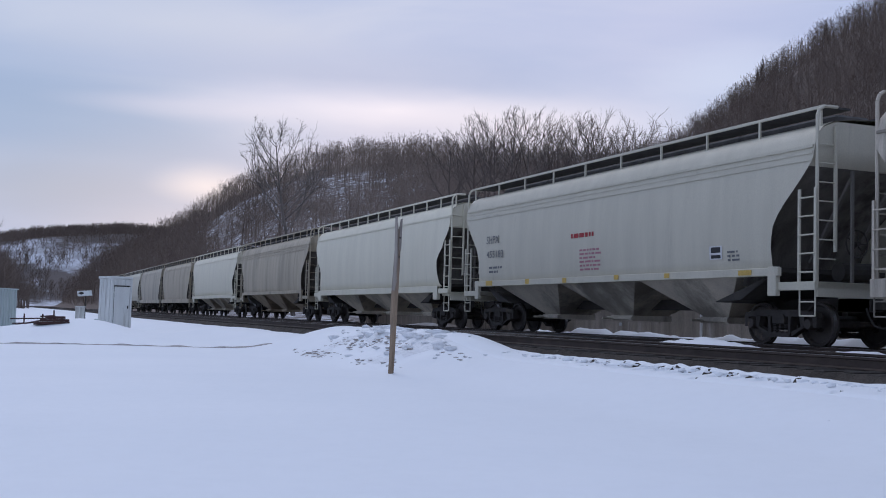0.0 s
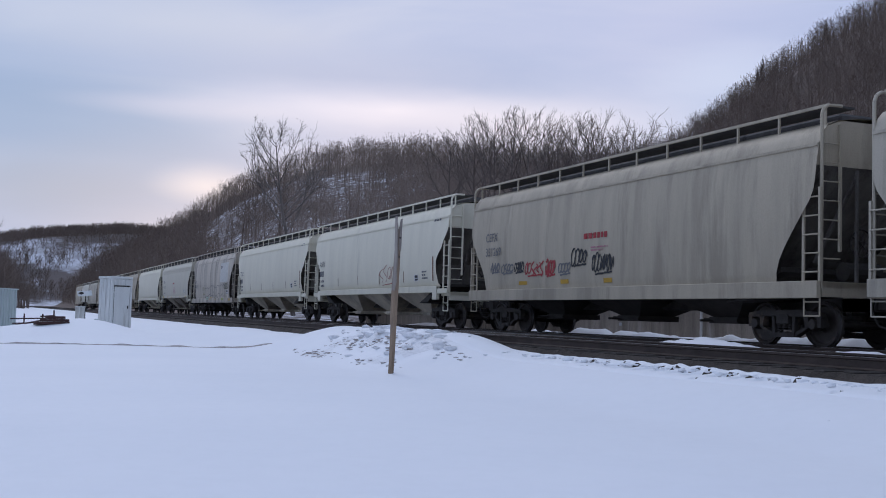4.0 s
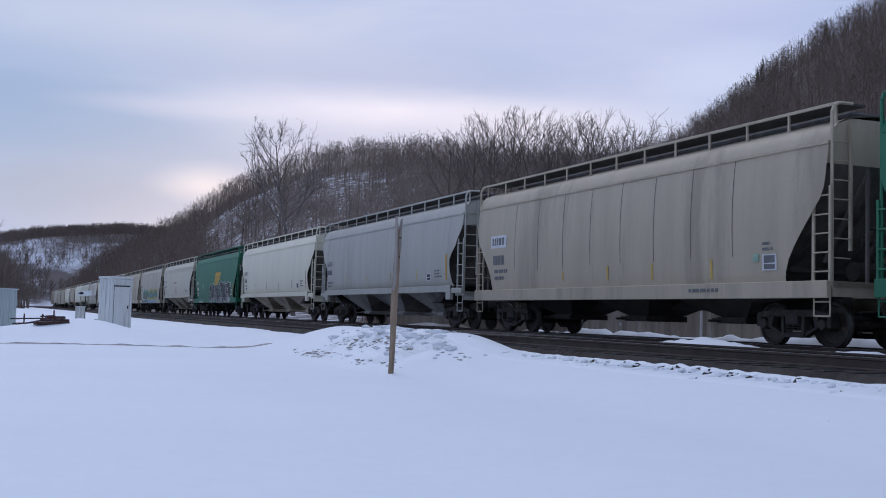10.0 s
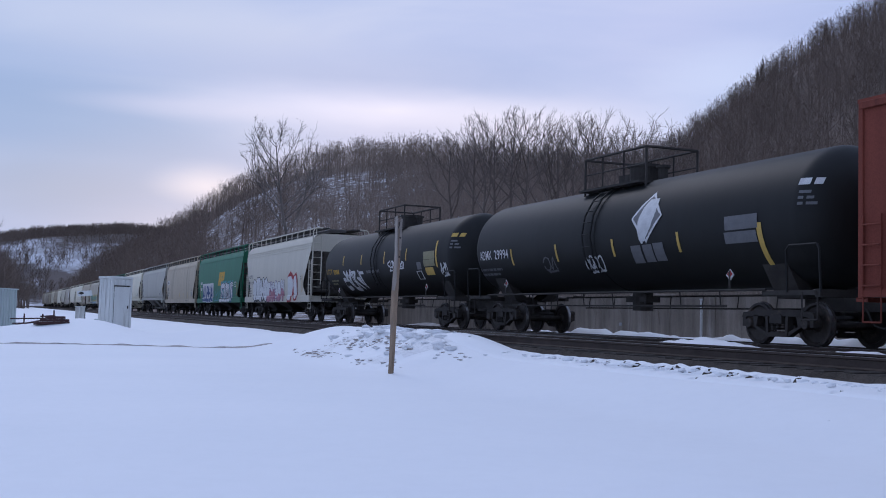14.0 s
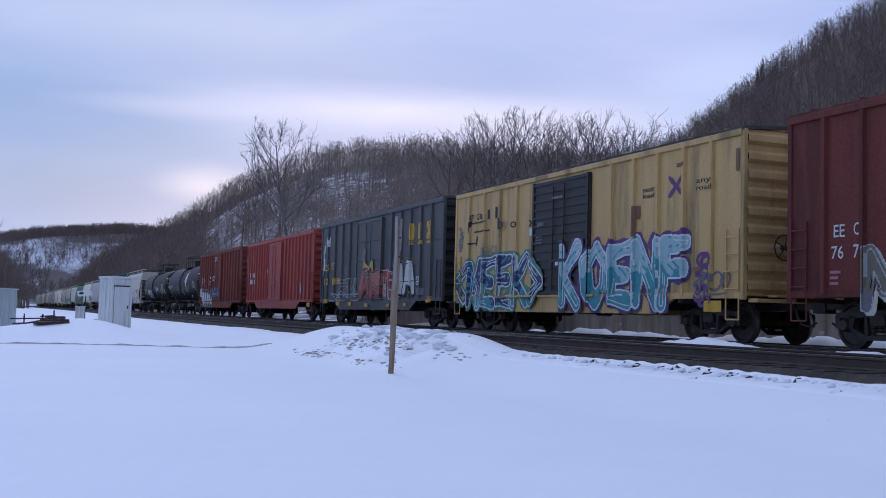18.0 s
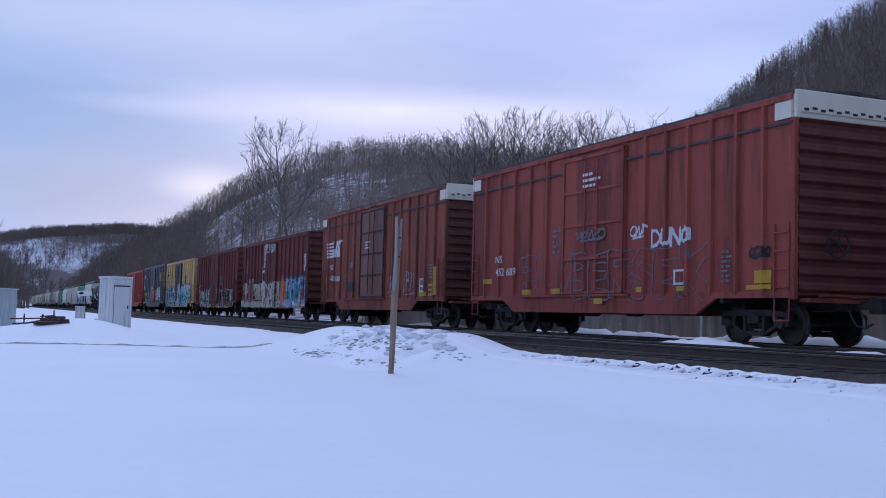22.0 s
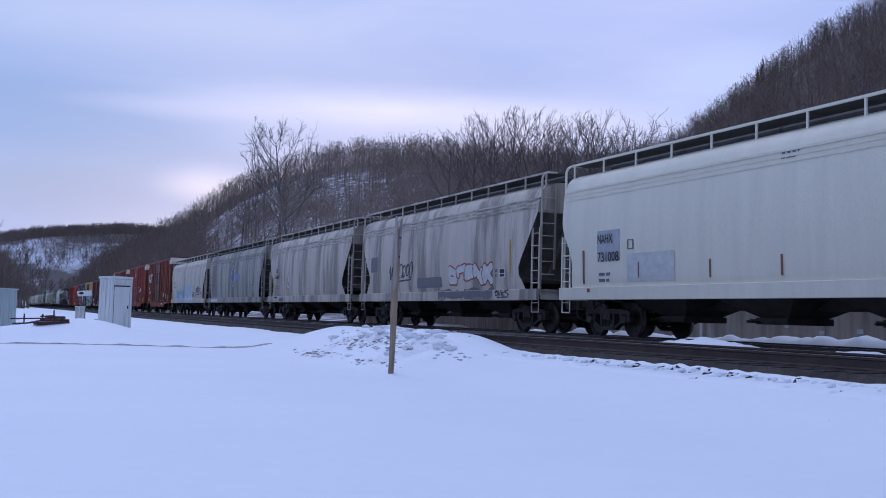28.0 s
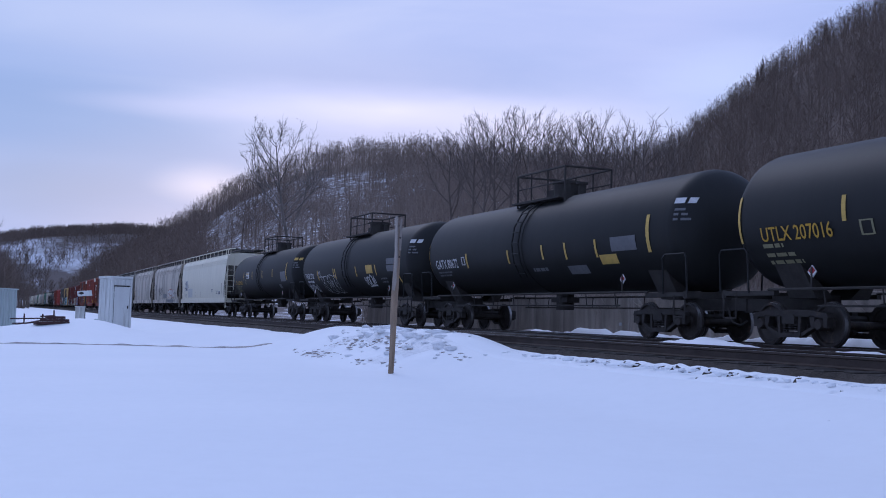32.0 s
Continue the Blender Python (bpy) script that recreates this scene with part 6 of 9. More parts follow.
# ---- the train, from its head to its tail ----
def build_train():
    H, K, B = hopper, tank, boxcar
    T = {}
    T["head"] = H(-450.6, -434.4, "brown", "straight", 3, "full", "dark", label="dark brownish covered hopper car at the train's head")
    T["G"] = H(-433.0, -416.4, "pale", "bulged", 3, "step", label="pale grey covered hopper car far along the train")
    T["F"] = H(-415.0, -399.2, "dusty", "straight", 3, "full", "dark", label="dusty brownish-grey covered hopper car far along the train")
    T["E"] = H(-397.6, -381.6, "beige", "straight", 3, "full", "dark", label="beige covered hopper car far along the train")
    T["D"] = H(-380.2, -362.8, "white", "bulged", 3, "step", label="white covered hopper car with open bays")
    T["C"] = H(-361.4, -344.6, "beige", "curved", 3, "thin", label="grimy beige covered hopper car with open bays")
    T["B"] = H(-343.2, -325.8, "white", "bulged", 3, "step", label="white covered hopper car with pale open bays")
    T["A"] = H(-324.4, -307.3, "silver", "curved", 3, "thin", label="silver-grey covered hopper car with yellow sill marks", posts=9)
    T["NDYX"] = H(-305.8, -289.6, "streaked", "curved", 3, "full", "dark", label="weathered pale grey covered hopper car with outlined graffiti")
    T["TLX"] = H(-288.2, -270.8, "white", "bulged", 3, "step", label="white covered hopper car with orange stripes")
    T["AGPX"] = H(-269.3, -251.9, "white", "bulged", 3, "step", label="white covered hopper car with a dark red scrawled tag")
    T["CEFX"] = H(-249.9, -233.2, "beige", "straight", 3, "full", "dark", label="grimy beige covered hopper car with red scrawls")
    T["graf"] = H(-231.9, -215.6, "dusty", "straight", 3, "full", "dark", label="dusty grey covered hopper car with green and yellow graffiti")
    T["SHPX"] = H(-213.9, -197.0, "silver", "curved", 3, "thin", label="silver-grey covered hopper car with yellow sill marks", posts=9)
    T["green"] = H(-195.6, -179.1, "green", "straight", 3, "full", "dark", label="green covered hopper car with black bubble graffiti")
    T["AGPXw"] = H(-177.7, -160.2, "white", "bulged", 3, "step", label="white covered hopper car with orange stripes")
    T["AGPXg"] = H(-158.7, -141.3, "blue", "bulged", 3, "step", label="bluish-grey covered hopper car with orange stripes")
    T["brown"] = H(-140.1, -123.6, "brown", "straight", 3, "full", "dark", label="brownish-grey covered hopper car with welded seams", seams=9)
    T["green2"] = H(-122.4, -105.8, "green", "straight", 3, "full", "dark", label="green covered hopper car with two white graffiti pieces")
    T["ACFX"] = H(-104.4, -89.0, "pale", "notched", 3, "full", "dark", label="pale grey covered hopper car with white and red graffiti")
    T["tank1"] = K(-87.3, -70.4, "black tank car with yellow stripes and white tags")
    T["tank2"] = K(-69.2, -52.2, "black tank car with a leaf emblem on its side")
    T["dkred"] = B(-51.0, -35.2, "oxide", 4.62, (7, 7), (-1.6, 1.4), label="dark oxide-red boxcar with white graffiti")
    T["red"] = B(-33.3, -17.6, "red", 4.62, (9, 9), (-1.8, 1.4), label="bright red boxcar with ribbed sides")
    T["csx"] = B(-16.1, -0.4, "navy", 4.72, (5, 6), (-2.0, 1.35), panel_seams=(1.75, 2.45, 3.25), label="dark navy boxcar with yellow letters and colourful graffiti")
    T["railbox"] = B(0.8, 16.5, "yellow", 4.66, (5, 6), (-1.85, 1.43), "charcoal", bars_n=14, dark_roof=True, label="ochre-yellow boxcar with a black door and turquoise graffiti")
    T["eec"] = B(18.0, 33.7, "maroon", 4.62, (6, 7), (-1.85, 1.4), label="maroon boxcar with outlined square graffiti")
    T["bk"] = B(35.5, 51.3, "maroon", 4.62, (7, 7), (-1.7, 1.4), label="maroon boxcar covered with a wide mint and blue graffiti")
    T["ns1"] = B(54.2, 69.9, "nsred", 5.15, (6, 7), (-1.72, 1.45), "rusted", label="tall brown-red boxcar with white end bands", white_ends=True, deep=True)
    T["ns2"] = B(72.4, 88.2, "nsred2", 5.15, (6, 7), (-1.55, 1.66), label="tall rose-red boxcar with white end bands and faded graffiti", white_ends=True, deep=True)
    T["ns3"] = B(90.9, 106.6, "nsred", 5.15, (6, 7), (-1.67, 1.5), "rusted", label="tall brown-red boxcar with white emblem and white end bands", white_ends=True, deep=True)
    T["csyx"] = H(108.2, 125.4, "lilac", "rounded", 3, "full", "dark", label="grimy silver covered hopper car with pale blue graffiti", seams=9)
    T["adm"] = H(127.0, 145.0, "stained", "rounded", 3, "full", "dark", label="dark-stained grey covered hopper car with a blue diamond emblem", seams=10)
    T["h3"] = H(146.6, 162.5, "streaked", "notched", 3, "full", "dark", label="streaked pale covered hopper car")
    T["h4"] = H(164.0, 180.8, "streaked", "notched", 3, "full", "dark", label="streaked silver covered hopper car with dark red graffiti")
    T["nrhx"] = H(182.2, 201.6, "white", "small", 4, "full", "dark", label="clean white covered hopper car with a patched number")
    T["tank3"] = K(203.2, 220.1, "black tank car with yellow stripes and a white sticker")
    T["tank4"] = K(221.2, 238.1, "black tank car with white scribbled graffiti")
    T["tank5"] = K(239.2, 256.1, "black tank car with white number and a yellow placard")
    T["tank6"] = K(257.4, 274.4, "black tank car with large yellow number")
    return T


TRAIN = build_train()
# ---- what is painted on each car ----
def paint_marks(T):
    c = T["A"]
    letters(c, "SHPX", -6.65, 2.81, 0.24, "grey", 0.95)
    letters(c, "455183", -6.61, 2.35, 0.22, "grey", 1.23)
    lines(c, -6.49, -5.47, 1.86, 2.06, 2, "grey", 3)
    lines(c, -1.08, 0.82, 2.68, 2.80, 1, "red", 4)
    lines(c, -0.60, 0.65, 1.77, 2.35, 6, "pink", 5)
    shape(c, "data_panel", 5.23, 5.68, 1.84, 2.14, framed, ['white', 'black'])
    lines(c, 5.87, 6.33, 1.79, 2.01, 3, "grey", 6)
    rect(c, "sill_mark", -6.64, -6.14, 1.45, 1.61, "stripe")
    rect(c, "sill_mark", -3.81, -3.55, 1.46, 1.61, "stripe")
    rect(c, "sill_mark", -1.49, -1.26, 1.45, 1.59, "stripe")
    rect(c, "sill_mark", 1.25, 1.48, 1.48, 1.60, "stripe")
    rect(c, "sill_mark", 3.52, 3.74, 1.47, 1.58, "stripe")
    rect(c, "sill_mark", 6.30, 6.74, 1.46, 1.57, "stripe")
    c = T["SHPX"]
    letters(c, "SHPX", -6.73, 2.83, 0.24, "grey", 0.97)
    letters(c, "405197", -6.70, 2.36, 0.22, "grey", 1.25)
    lines(c, -6.57, -5.54, 1.87, 2.07, 2, "grey", 3)
    lines(c, -1.24, 0.71, 2.70, 2.82, 1, "red", 4)
    lines(c, -0.74, 0.54, 1.78, 2.37, 6, "pink", 5)
    shape(c, "data_panel", 5.11, 5.57, 1.85, 2.16, framed, ['white', 'black'])
    lines(c, 5.77, 6.25, 1.80, 2.02, 3, "grey", 6)
    rect(c, "sill_mark", -6.93, -6.41, 1.46, 1.62, "stripe")
    rect(c, "sill_mark", -4.02, -3.75, 1.47, 1.62, "stripe")
    rect(c, "sill_mark", -1.64, -1.41, 1.46, 1.60, "stripe")
    rect(c, "sill_mark", 1.16, 1.39, 1.48, 1.61, "stripe")
    rect(c, "sill_mark", 3.48, 3.70, 1.47, 1.59, "stripe")
    rect(c, "sill_mark", 6.31, 6.76, 1.47, 1.57, "stripe")
    c = T["NDYX"]
    letters(c, "NDYX", -7.07, 2.50, 0.26, "grey", 1.08)
    letters(c, "345208", -6.94, 2.14, 0.28, "grey", 1.39)
    rect(c, "pale_patch", 3.45, 6.21, 2.43, 3.80, "faint", "whiter repainted patch", proud=0.004)
    blobs(c, -2.76, 5.22, 1.32, 2.39, 11, 6, None, "grey", edge=0.035, thick=0.26, label='faded grey bubble graffiti')
    scrawl(c, 4.69, 6.47, 1.90, 2.41, 12, "olive", 6, 0.035)
    scrawl(c, -3.66, -2.46, 1.53, 2.32, 13, "khaki", 3, 0.035)
    shape(c, "data_panel", 5.81, 6.36, 1.56, 1.86, framed, ['white', 'black'])
    scrawl(c, 3.47, 4.10, 3.38, 3.62, 3, "black", 3, 0.020)
    rect(c, "sill_mark", -1.86, -1.06, 1.21, 1.40, "mint")
    rect(c, "sill_mark", -0.45, 0.28, 1.19, 1.38, "yellow")
    rect(c, "sill_mark", 1.57, 2.22, 1.17, 1.34, "stripe")
    rect(c, "sill_mark", 4.36, 4.90, 1.14, 1.30, "lime")
    rect(c, "sill_mark", 6.92, 7.36, 1.11, 1.26, "yellow")
    c = T["TLX"]
    letters(c, "TLX", -7.57, 2.69, 0.26, "grey", 0.93)
    lines(c, -7.54, -6.54, 2.21, 2.47, 1, "grey", 3)
    lines(c, -7.44, -6.56, 1.72, 2.05, 2, "grey", 4)
    stripe(c, -4.60, 1.71, 2.10, 0.06, "rust")
    stripe(c, -1.54, 1.71, 2.13, 0.06, "rust")
    stripe(c, 1.42, 1.70, 2.15, 0.06, "rust")
    stripe(c, 4.41, 1.72, 2.16, 0.06, "rust")
    stripe(c, 7.40, 1.71, 2.63, 0.10, "rust")
    shape(c, "data_panel", 5.46, 5.88, 1.75, 2.00, framed, ['white', 'black'])
    lines(c, 6.28, 6.95, 1.82, 2.12, 3, "grey", 6)
    lines(c, 7.26, 8.16, 3.95, 4.06, 1, "grey", 9)
    c = T["AGPX"]
    letters(c, "AGPX", -7.61, 2.67, 0.26, "grey", 0.91)
    lines(c, -7.59, -6.61, 2.20, 2.46, 1, "grey", 3)
    lines(c, -7.48, -6.63, 1.71, 2.03, 2, "grey", 4)
    stripe(c, -4.54, 1.70, 2.08, 0.06, "rust")
    stripe(c, -1.56, 1.70, 2.11, 0.06, "rust")
    stripe(c, 1.33, 1.69, 2.13, 0.06, "rust")
    stripe(c, 4.26, 1.71, 2.14, 0.06, "rust")
    stripe(c, 7.34, 1.70, 2.61, 0.10, "rust")
    shape(c, "data_panel", 5.44, 5.85, 1.73, 1.98, framed, ['white', 'black'])
    lines(c, 6.25, 6.91, 1.80, 2.10, 3, "grey", 6)
    lines(c, 7.23, 8.09, 3.90, 4.01, 1, "grey", 9)
    c = T["AGPXw"]
    letters(c, "AGPX", -7.61, 2.68, 0.25, "grey", 0.98)
    lines(c, -7.38, -6.54, 2.22, 2.45, 1, "grey", 3)
    lines(c, -7.27, -6.47, 1.80, 2.08, 2, "grey", 4)
    stripe(c, -4.51, 1.72, 2.11, 0.06, "rust")
    stripe(c, -1.45, 1.69, 2.15, 0.06, "rust")
    stripe(c, 1.51, 1.68, 2.14, 0.06, "rust")
    stripe(c, 4.48, 1.68, 2.15, 0.06, "rust")
    stripe(c, 7.39, 1.68, 2.65, 0.10, "rust")
    shape(c, "data_panel", 5.51, 5.92, 1.72, 1.98, framed, ['white', 'black'])
    lines(c, 6.28, 6.99, 1.79, 2.11, 3, "grey", 6)
    c = T["AGPXg"]
    letters(c, "AGPX", -7.58, 2.66, 0.22, "grey", 0.88)
    lines(c, -7.56, -6.52, 2.26, 2.48, 1, "grey", 3)
    lines(c, -7.50, -6.55, 1.67, 1.92, 2, "grey", 3)
    stripe(c, 4.42, 1.73, 2.15, 0.07, "stripe")
    stripe(c, 1.42, 1.78, 2.11, 0.07, "stripe")
    stripe(c, -1.59, 1.82, 2.11, 0.07, "stripe")
    stripe(c, -4.54, 1.82, 2.09, 0.07, "stripe")
    stripe(c, 7.33, 1.72, 2.65, 0.12, "yellow")
    shape(c, "data_panel", 5.41, 5.84, 1.73, 1.99, framed, ['white', 'black'])
    lines(c, 6.22, 7.02, 1.83, 2.10, 3, "grey", 6)
    c = T["AGPX"]
    scrawl(c, 1.36, 3.39, 1.62, 2.54, 31, "brick", 4, 0.018, label="dark red scrawled tag")
    c = T["CEFX"]
    letters(c, "CEFX", -7.02, 2.86, 0.27, "grey", 0.88)
    letters(c, "351269", -7.00, 2.40, 0.26, "grey", 1.12)
    scrawl(c, -6.69, -5.98, 1.82, 2.21, 2, "grey", 3, 0.030)
    scrawl(c, -5.89, -5.02, 1.77, 2.16, 3, "grey", 4, 0.030)
    scrawl(c, -4.97, -4.29, 1.78, 2.22, 4, "black", 5, 0.030)
    scrawl(c, -4.26, -3.02, 1.66, 2.17, 5, "red", 6, 0.030)
    scrawl(c, -2.92, -2.30, 1.63, 2.20, 6, "red", 5, 0.035)
    scrawl(c, -2.15, -1.40, 1.65, 2.11, 7, "grey", 4, 0.030)
    scrawl(c, -1.40, -0.50, 1.87, 2.46, 8, "black", 4, 0.030)
    lines(c, -0.69, 0.88, 2.62, 2.77, 1, "red", 9)
    scrawl(c, -0.29, 0.86, 1.62, 2.27, 10, "black", 7, 0.030)
    lines(c, -0.31, 0.62, 2.28, 2.40, 2, "pink", 3)
    rect(c, "sill_mark", -4.64, -4.10, 1.44, 1.55, "yellow")
    rect(c, "sill_mark", -2.01, -1.54, 1.43, 1.55, "yellow")
    rect(c, "sill_mark", 0.34, 0.75, 1.42, 1.54, "yellow")
    c = T["graf"]
    blobs(c, -5.38, -0.40, 1.31, 2.51, 41, 3, "pine", "pine", back='mint', edge=0.03, glow=0.06, thick=0.34, inner='olive', label='faded green graffiti')
    blobs(c, -0.69, 5.97, 1.33, 2.51, 43, 4, "pine", "straw", back='straw', edge=0.06, glow=0.16, thick=0.34, inner='teal', label='green and yellow graffiti piece')
    scrawl(c, -4.82, -0.47, 1.49, 2.45, 44, "black", 5, 0.018)
    scrawl(c, -0.08, 5.63, 1.51, 2.46, 45, "black", 7, 0.018)
    blobs(c, -0.96, 5.53, 0.94, 1.35, 42, 6, "sky", "grey", edge=0.025, glow=0)
    blobs(c, -5.66, -0.88, 0.98, 1.36, 46, 4, "grey", "teal", edge=0.02, glow=0)
    lines(c, -7.22, -5.57, 2.35, 2.84, 2, "grey", 3)
    c = T["green"]
    shape(c, "yellow_emblem", 0.23, 2.59, 2.25, 3.17, slab_letters, ['yellow'], "yellow emblem of slanted blocks")
    letters(c, "AGPX", -7.06, 2.39, 0.23, "white", 0.96)
    lines(c, -6.97, -5.94, 1.94, 2.16, 1, "white", 3)
    lines(c, -6.81, -5.91, 1.50, 1.76, 2, "white", 4)
    piece(c, "GASL", -1.67, 2.27, 0.95, 2.42, 51, "black", "faint", "grey", None, None, 0.24, 0.04, share=0.2, label="black bubble graffiti with white outlines")
    piece(c, "KAKER", 2.04, 6.26, 0.94, 2.52, 52, "black", "faint", "grey", None, None, 0.22, 0.04, share=0.2, label="black bubble graffiti with white outlines")
    shape(c, "data_panel", 6.15, 6.77, 1.51, 1.87, hollow, ['white'])
    stripe(c, 6.91, 1.43, 2.32, 0.12, "yellow")
    lines(c, 6.01, 6.62, 2.07, 2.36, 3, "white", 5)
    lines(c, -5.60, -3.81, 0.99, 1.12, 1, "white", 6)
    scrawl(c, 5.86, 6.39, 1.04, 1.34, 7, "white", 3, 0.030)
    lines(c, 9.24, 9.55, 3.12, 3.46, 4, "white", 8)
    shape(c, "stencil_box", -4.50, -4.18, 2.08, 2.40, hollow, ['white'])
    stripe(c, -6.87, 1.51, 2.42, 0.06, "orange")
    c = T["brown"]
    rect(c, "pale_patch", -7.05, -5.92, 2.64, 3.04, "white", "pale patch", proud=0.004)
    lines(c, -6.94, -6.03, 2.73, 2.96, 1, "grey", 2)
    lines(c, -6.87, -5.65, 2.10, 2.40, 1, "grey", 3)
    lines(c, -6.78, -5.79, 1.63, 1.95, 2, "grey", 3)
    stripe(c, -2.26, 1.52, 1.76, 0.09, "stripe")
    stripe(c, 0.15, 1.49, 1.85, 0.09, "stripe")
    stripe(c, 2.22, 1.45, 1.84, 0.09, "stripe")
    stripe(c, 4.58, 1.41, 1.85, 0.09, "stripe")
    shape(c, "data_panel", 6.32, 6.77, 1.55, 1.89, framed, ['white', 'grey'])
    rect(c, "green_patch", 6.02, 6.21, 1.74, 1.91, "mint")
    lines(c, 6.33, 6.75, 1.97, 2.14, 2, "grey", 5)
    lines(c, 3.80, 5.05, 1.12, 1.20, 1, "grey", 6)
    c = T["green2"]
    shape(c, "yellow_emblem", 0.27, 2.72, 2.19, 3.15, slab_letters, ['yellow'], "yellow emblem of slanted blocks")
    letters(c, "AGPX", -6.79, 2.37, 0.21, "white", 0.83)
    lines(c, -6.71, -5.89, 1.90, 2.12, 1, "white", 3)
    rect(c, "graffiti_ground", -5.86, -1.47, 1.29, 2.42, "white", proud=0.006)
    letters(c, "ALPHA", -5.66, 1.14, 1.13, "blue", 4.10, "graffiti", "dark blue block letters on white")
    blobs(c, -5.68, -1.45, 0.96, 1.43, 61, 5, "blue", "white", edge=0.06, glow=0.03)
    scrawl(c, -1.43, 1.11, 1.04, 2.04, 66, "teal", 3, 0.050)
    piece(c, "STRUT", 1.25, 5.72, 1.00, 2.50, 62, "white", "black", "patch", "teal", "blue", 0.15, 0.05, 0.12, slant=0.08, label="white graffiti letters with dark edges on a teal cloud")
    blobs(c, 1.05, 4.88, 0.94, 1.35, 63, 4, "white", "black", edge=0.05, glow=0.02)
    shape(c, "data_panel", 6.25, 6.94, 1.47, 1.84, hollow, ['grey'])
    stripe(c, 6.98, 1.39, 2.34, 0.12, "yellow")
    lines(c, 6.19, 6.80, 2.02, 2.37, 3, "white", 5)
    stripe(c, -6.97, 1.41, 2.31, 0.06, "yellow")
    c = T["ACFX"]
    letters(c, "ACFX", -6.53, 2.46, 0.20, "grey", 1.00)
    letters(c, "27718", -6.52, 2.07, 0.20, "grey", 0.99)
    lines(c, -6.57, -5.71, 1.33, 1.89, 4, "grey", 3)
    piece(c, "GEHO", -5.45, -1.43, 0.98, 2.52, 71, "white", "black", None, None, "black", 0.25, 0.06, label="white graffiti with thick black outlines")
    piece(c, "ENGAN", -1.61, 2.45, 0.98, 2.26, 72, "white", "violet", "pink", None, None, 0.19, 0.035, label="white graffiti with purple outlines")
    piece(c, "DI", 3.20, 5.40, 0.98, 2.68, 73, "white", "red", None, "red", None, 0.32, 0.06, 0.10, label="white graffiti letters in a thick red outline")
    stripe(c, 6.20, 1.48, 2.42, 0.10, "stripe")
    lines(c, 5.87, 6.13, 2.11, 2.33, 3, "grey", 4)
    c = T["tank1"]
    stripe(c, -4.84, 2.65, 3.09, 0.10, "stripe")
    stripe(c, -2.16, 2.60, 3.05, 0.10, "stripe")
    stripe(c, 0.90, 2.55, 3.05, 0.10, "stripe")
    stripe(c, 3.51, 2.58, 3.05, 0.10, "stripe")
    stripe(c, -8.07, 2.26, 3.15, 0.10, "stripe")
    stripe(c, 6.67, 2.22, 3.20, 0.14, "stripe")
    letters(c, "UTLX", -7.49, 2.30, 0.24, "yellow", 0.89)
    lines(c, -6.43, -5.47, 2.28, 2.49, 1, "yellow", 2)
    lines(c, -7.17, -5.99, 1.81, 2.02, 2, "khaki", 3)
    blobs(c, -5.18, -1.76, 1.48, 2.47, 81, 6, "white", "black", edge=0.035, thick=0.16, glow=0, slant=-0.3, label='white scribbled graffiti')
    scrawl(c, 1.32, 2.47, 2.19, 2.74, 82, "white", 3, 0.035, label="white tag")
    scrawl(c, 2.43, 3.27, 2.24, 2.65, 83, "white", 4, 0.030)
    scrawl(c, 6.90, 7.61, 1.86, 2.42, 84, "white", 3, 0.035, label="white tag")
    rect(c, "data_plate", 5.41, 6.52, 2.54, 2.84, "khaki", "faded yellow plate")
    rect(c, "data_plate", 5.38, 6.48, 2.28, 2.53, "khaki", "faded yellow plate")
    rect(c, "data_plate", 5.42, 6.24, 1.96, 2.24, "stripe", "pale yellow plate")
    shape(c, "data_panel", 4.46, 5.03, 1.82, 2.14, hollow, ['white'])
    rect(c, "data_plate", 4.65, 5.09, 2.19, 2.47, "grey")
    lines(c, -1.53, 0.53, 2.21, 2.33, 1, "grey", 5)
    c = T["tank2"]
    letters(c, "ADMX", -7.54, 2.31, 0.29, "white", 0.90)
    letters(c, "29994", -6.43, 2.31, 0.29, "white", 1.03)
    lines(c, -7.81, -5.86, 1.81, 2.03, 2, "grey", 3)
    stripe(c, -5.23, 2.08, 2.58, 0.10, "stripe")
    stripe(c, -2.32, 2.09, 2.58, 0.10, "stripe")
    stripe(c, 0.78, 2.11, 2.56, 0.10, "stripe")
    stripe(c, 3.72, 2.09, 2.57, 0.10, "stripe")
    stripe(c, -8.30, 1.78, 2.54, 0.12, "stripe")
    stripe(c, 6.69, 1.70, 2.59, 0.16, "stripe")
    shape(c, "leaf_emblem", 1.69, 3.08, 2.37, 3.68, leaf, ['white', 'grey'], "white leaf emblem in a tilted diamond")
    rect(c, "emblem_block", 1.63, 2.08, 1.90, 2.34, "grey")
    rect(c, "emblem_block", 2.17, 2.58, 1.91, 2.34, "grey")
    rect(c, "emblem_block", 2.64, 3.07, 1.92, 2.36, "grey")
    scrawl(c, -0.89, 0.13, 1.71, 2.24, 91, "white", 4, 0.030, label="white tag")
    scrawl(c, -3.27, -2.48, 1.78, 2.32, 92, "grey", 2, 0.030)
    rect(c, "data_plate", 5.54, 6.65, 2.48, 2.79, "grey", "weathered white data plate")
    rect(c, "data_plate", 5.49, 6.58, 2.19, 2.44, "grey")
    c = T["dkred"]
    rect(c, "number_ground", -6.82, -6.45, 2.47, 2.92, "white", proud=0.006)
    rect(c, "number_ground", -5.86, -5.21, 2.49, 2.92, "white", proud=0.006)
    letters(c, "K", -6.76, 2.54, 0.33, "black", 0.27)
    letters(c, "CS", -5.80, 2.55, 0.32, "black", 0.54)
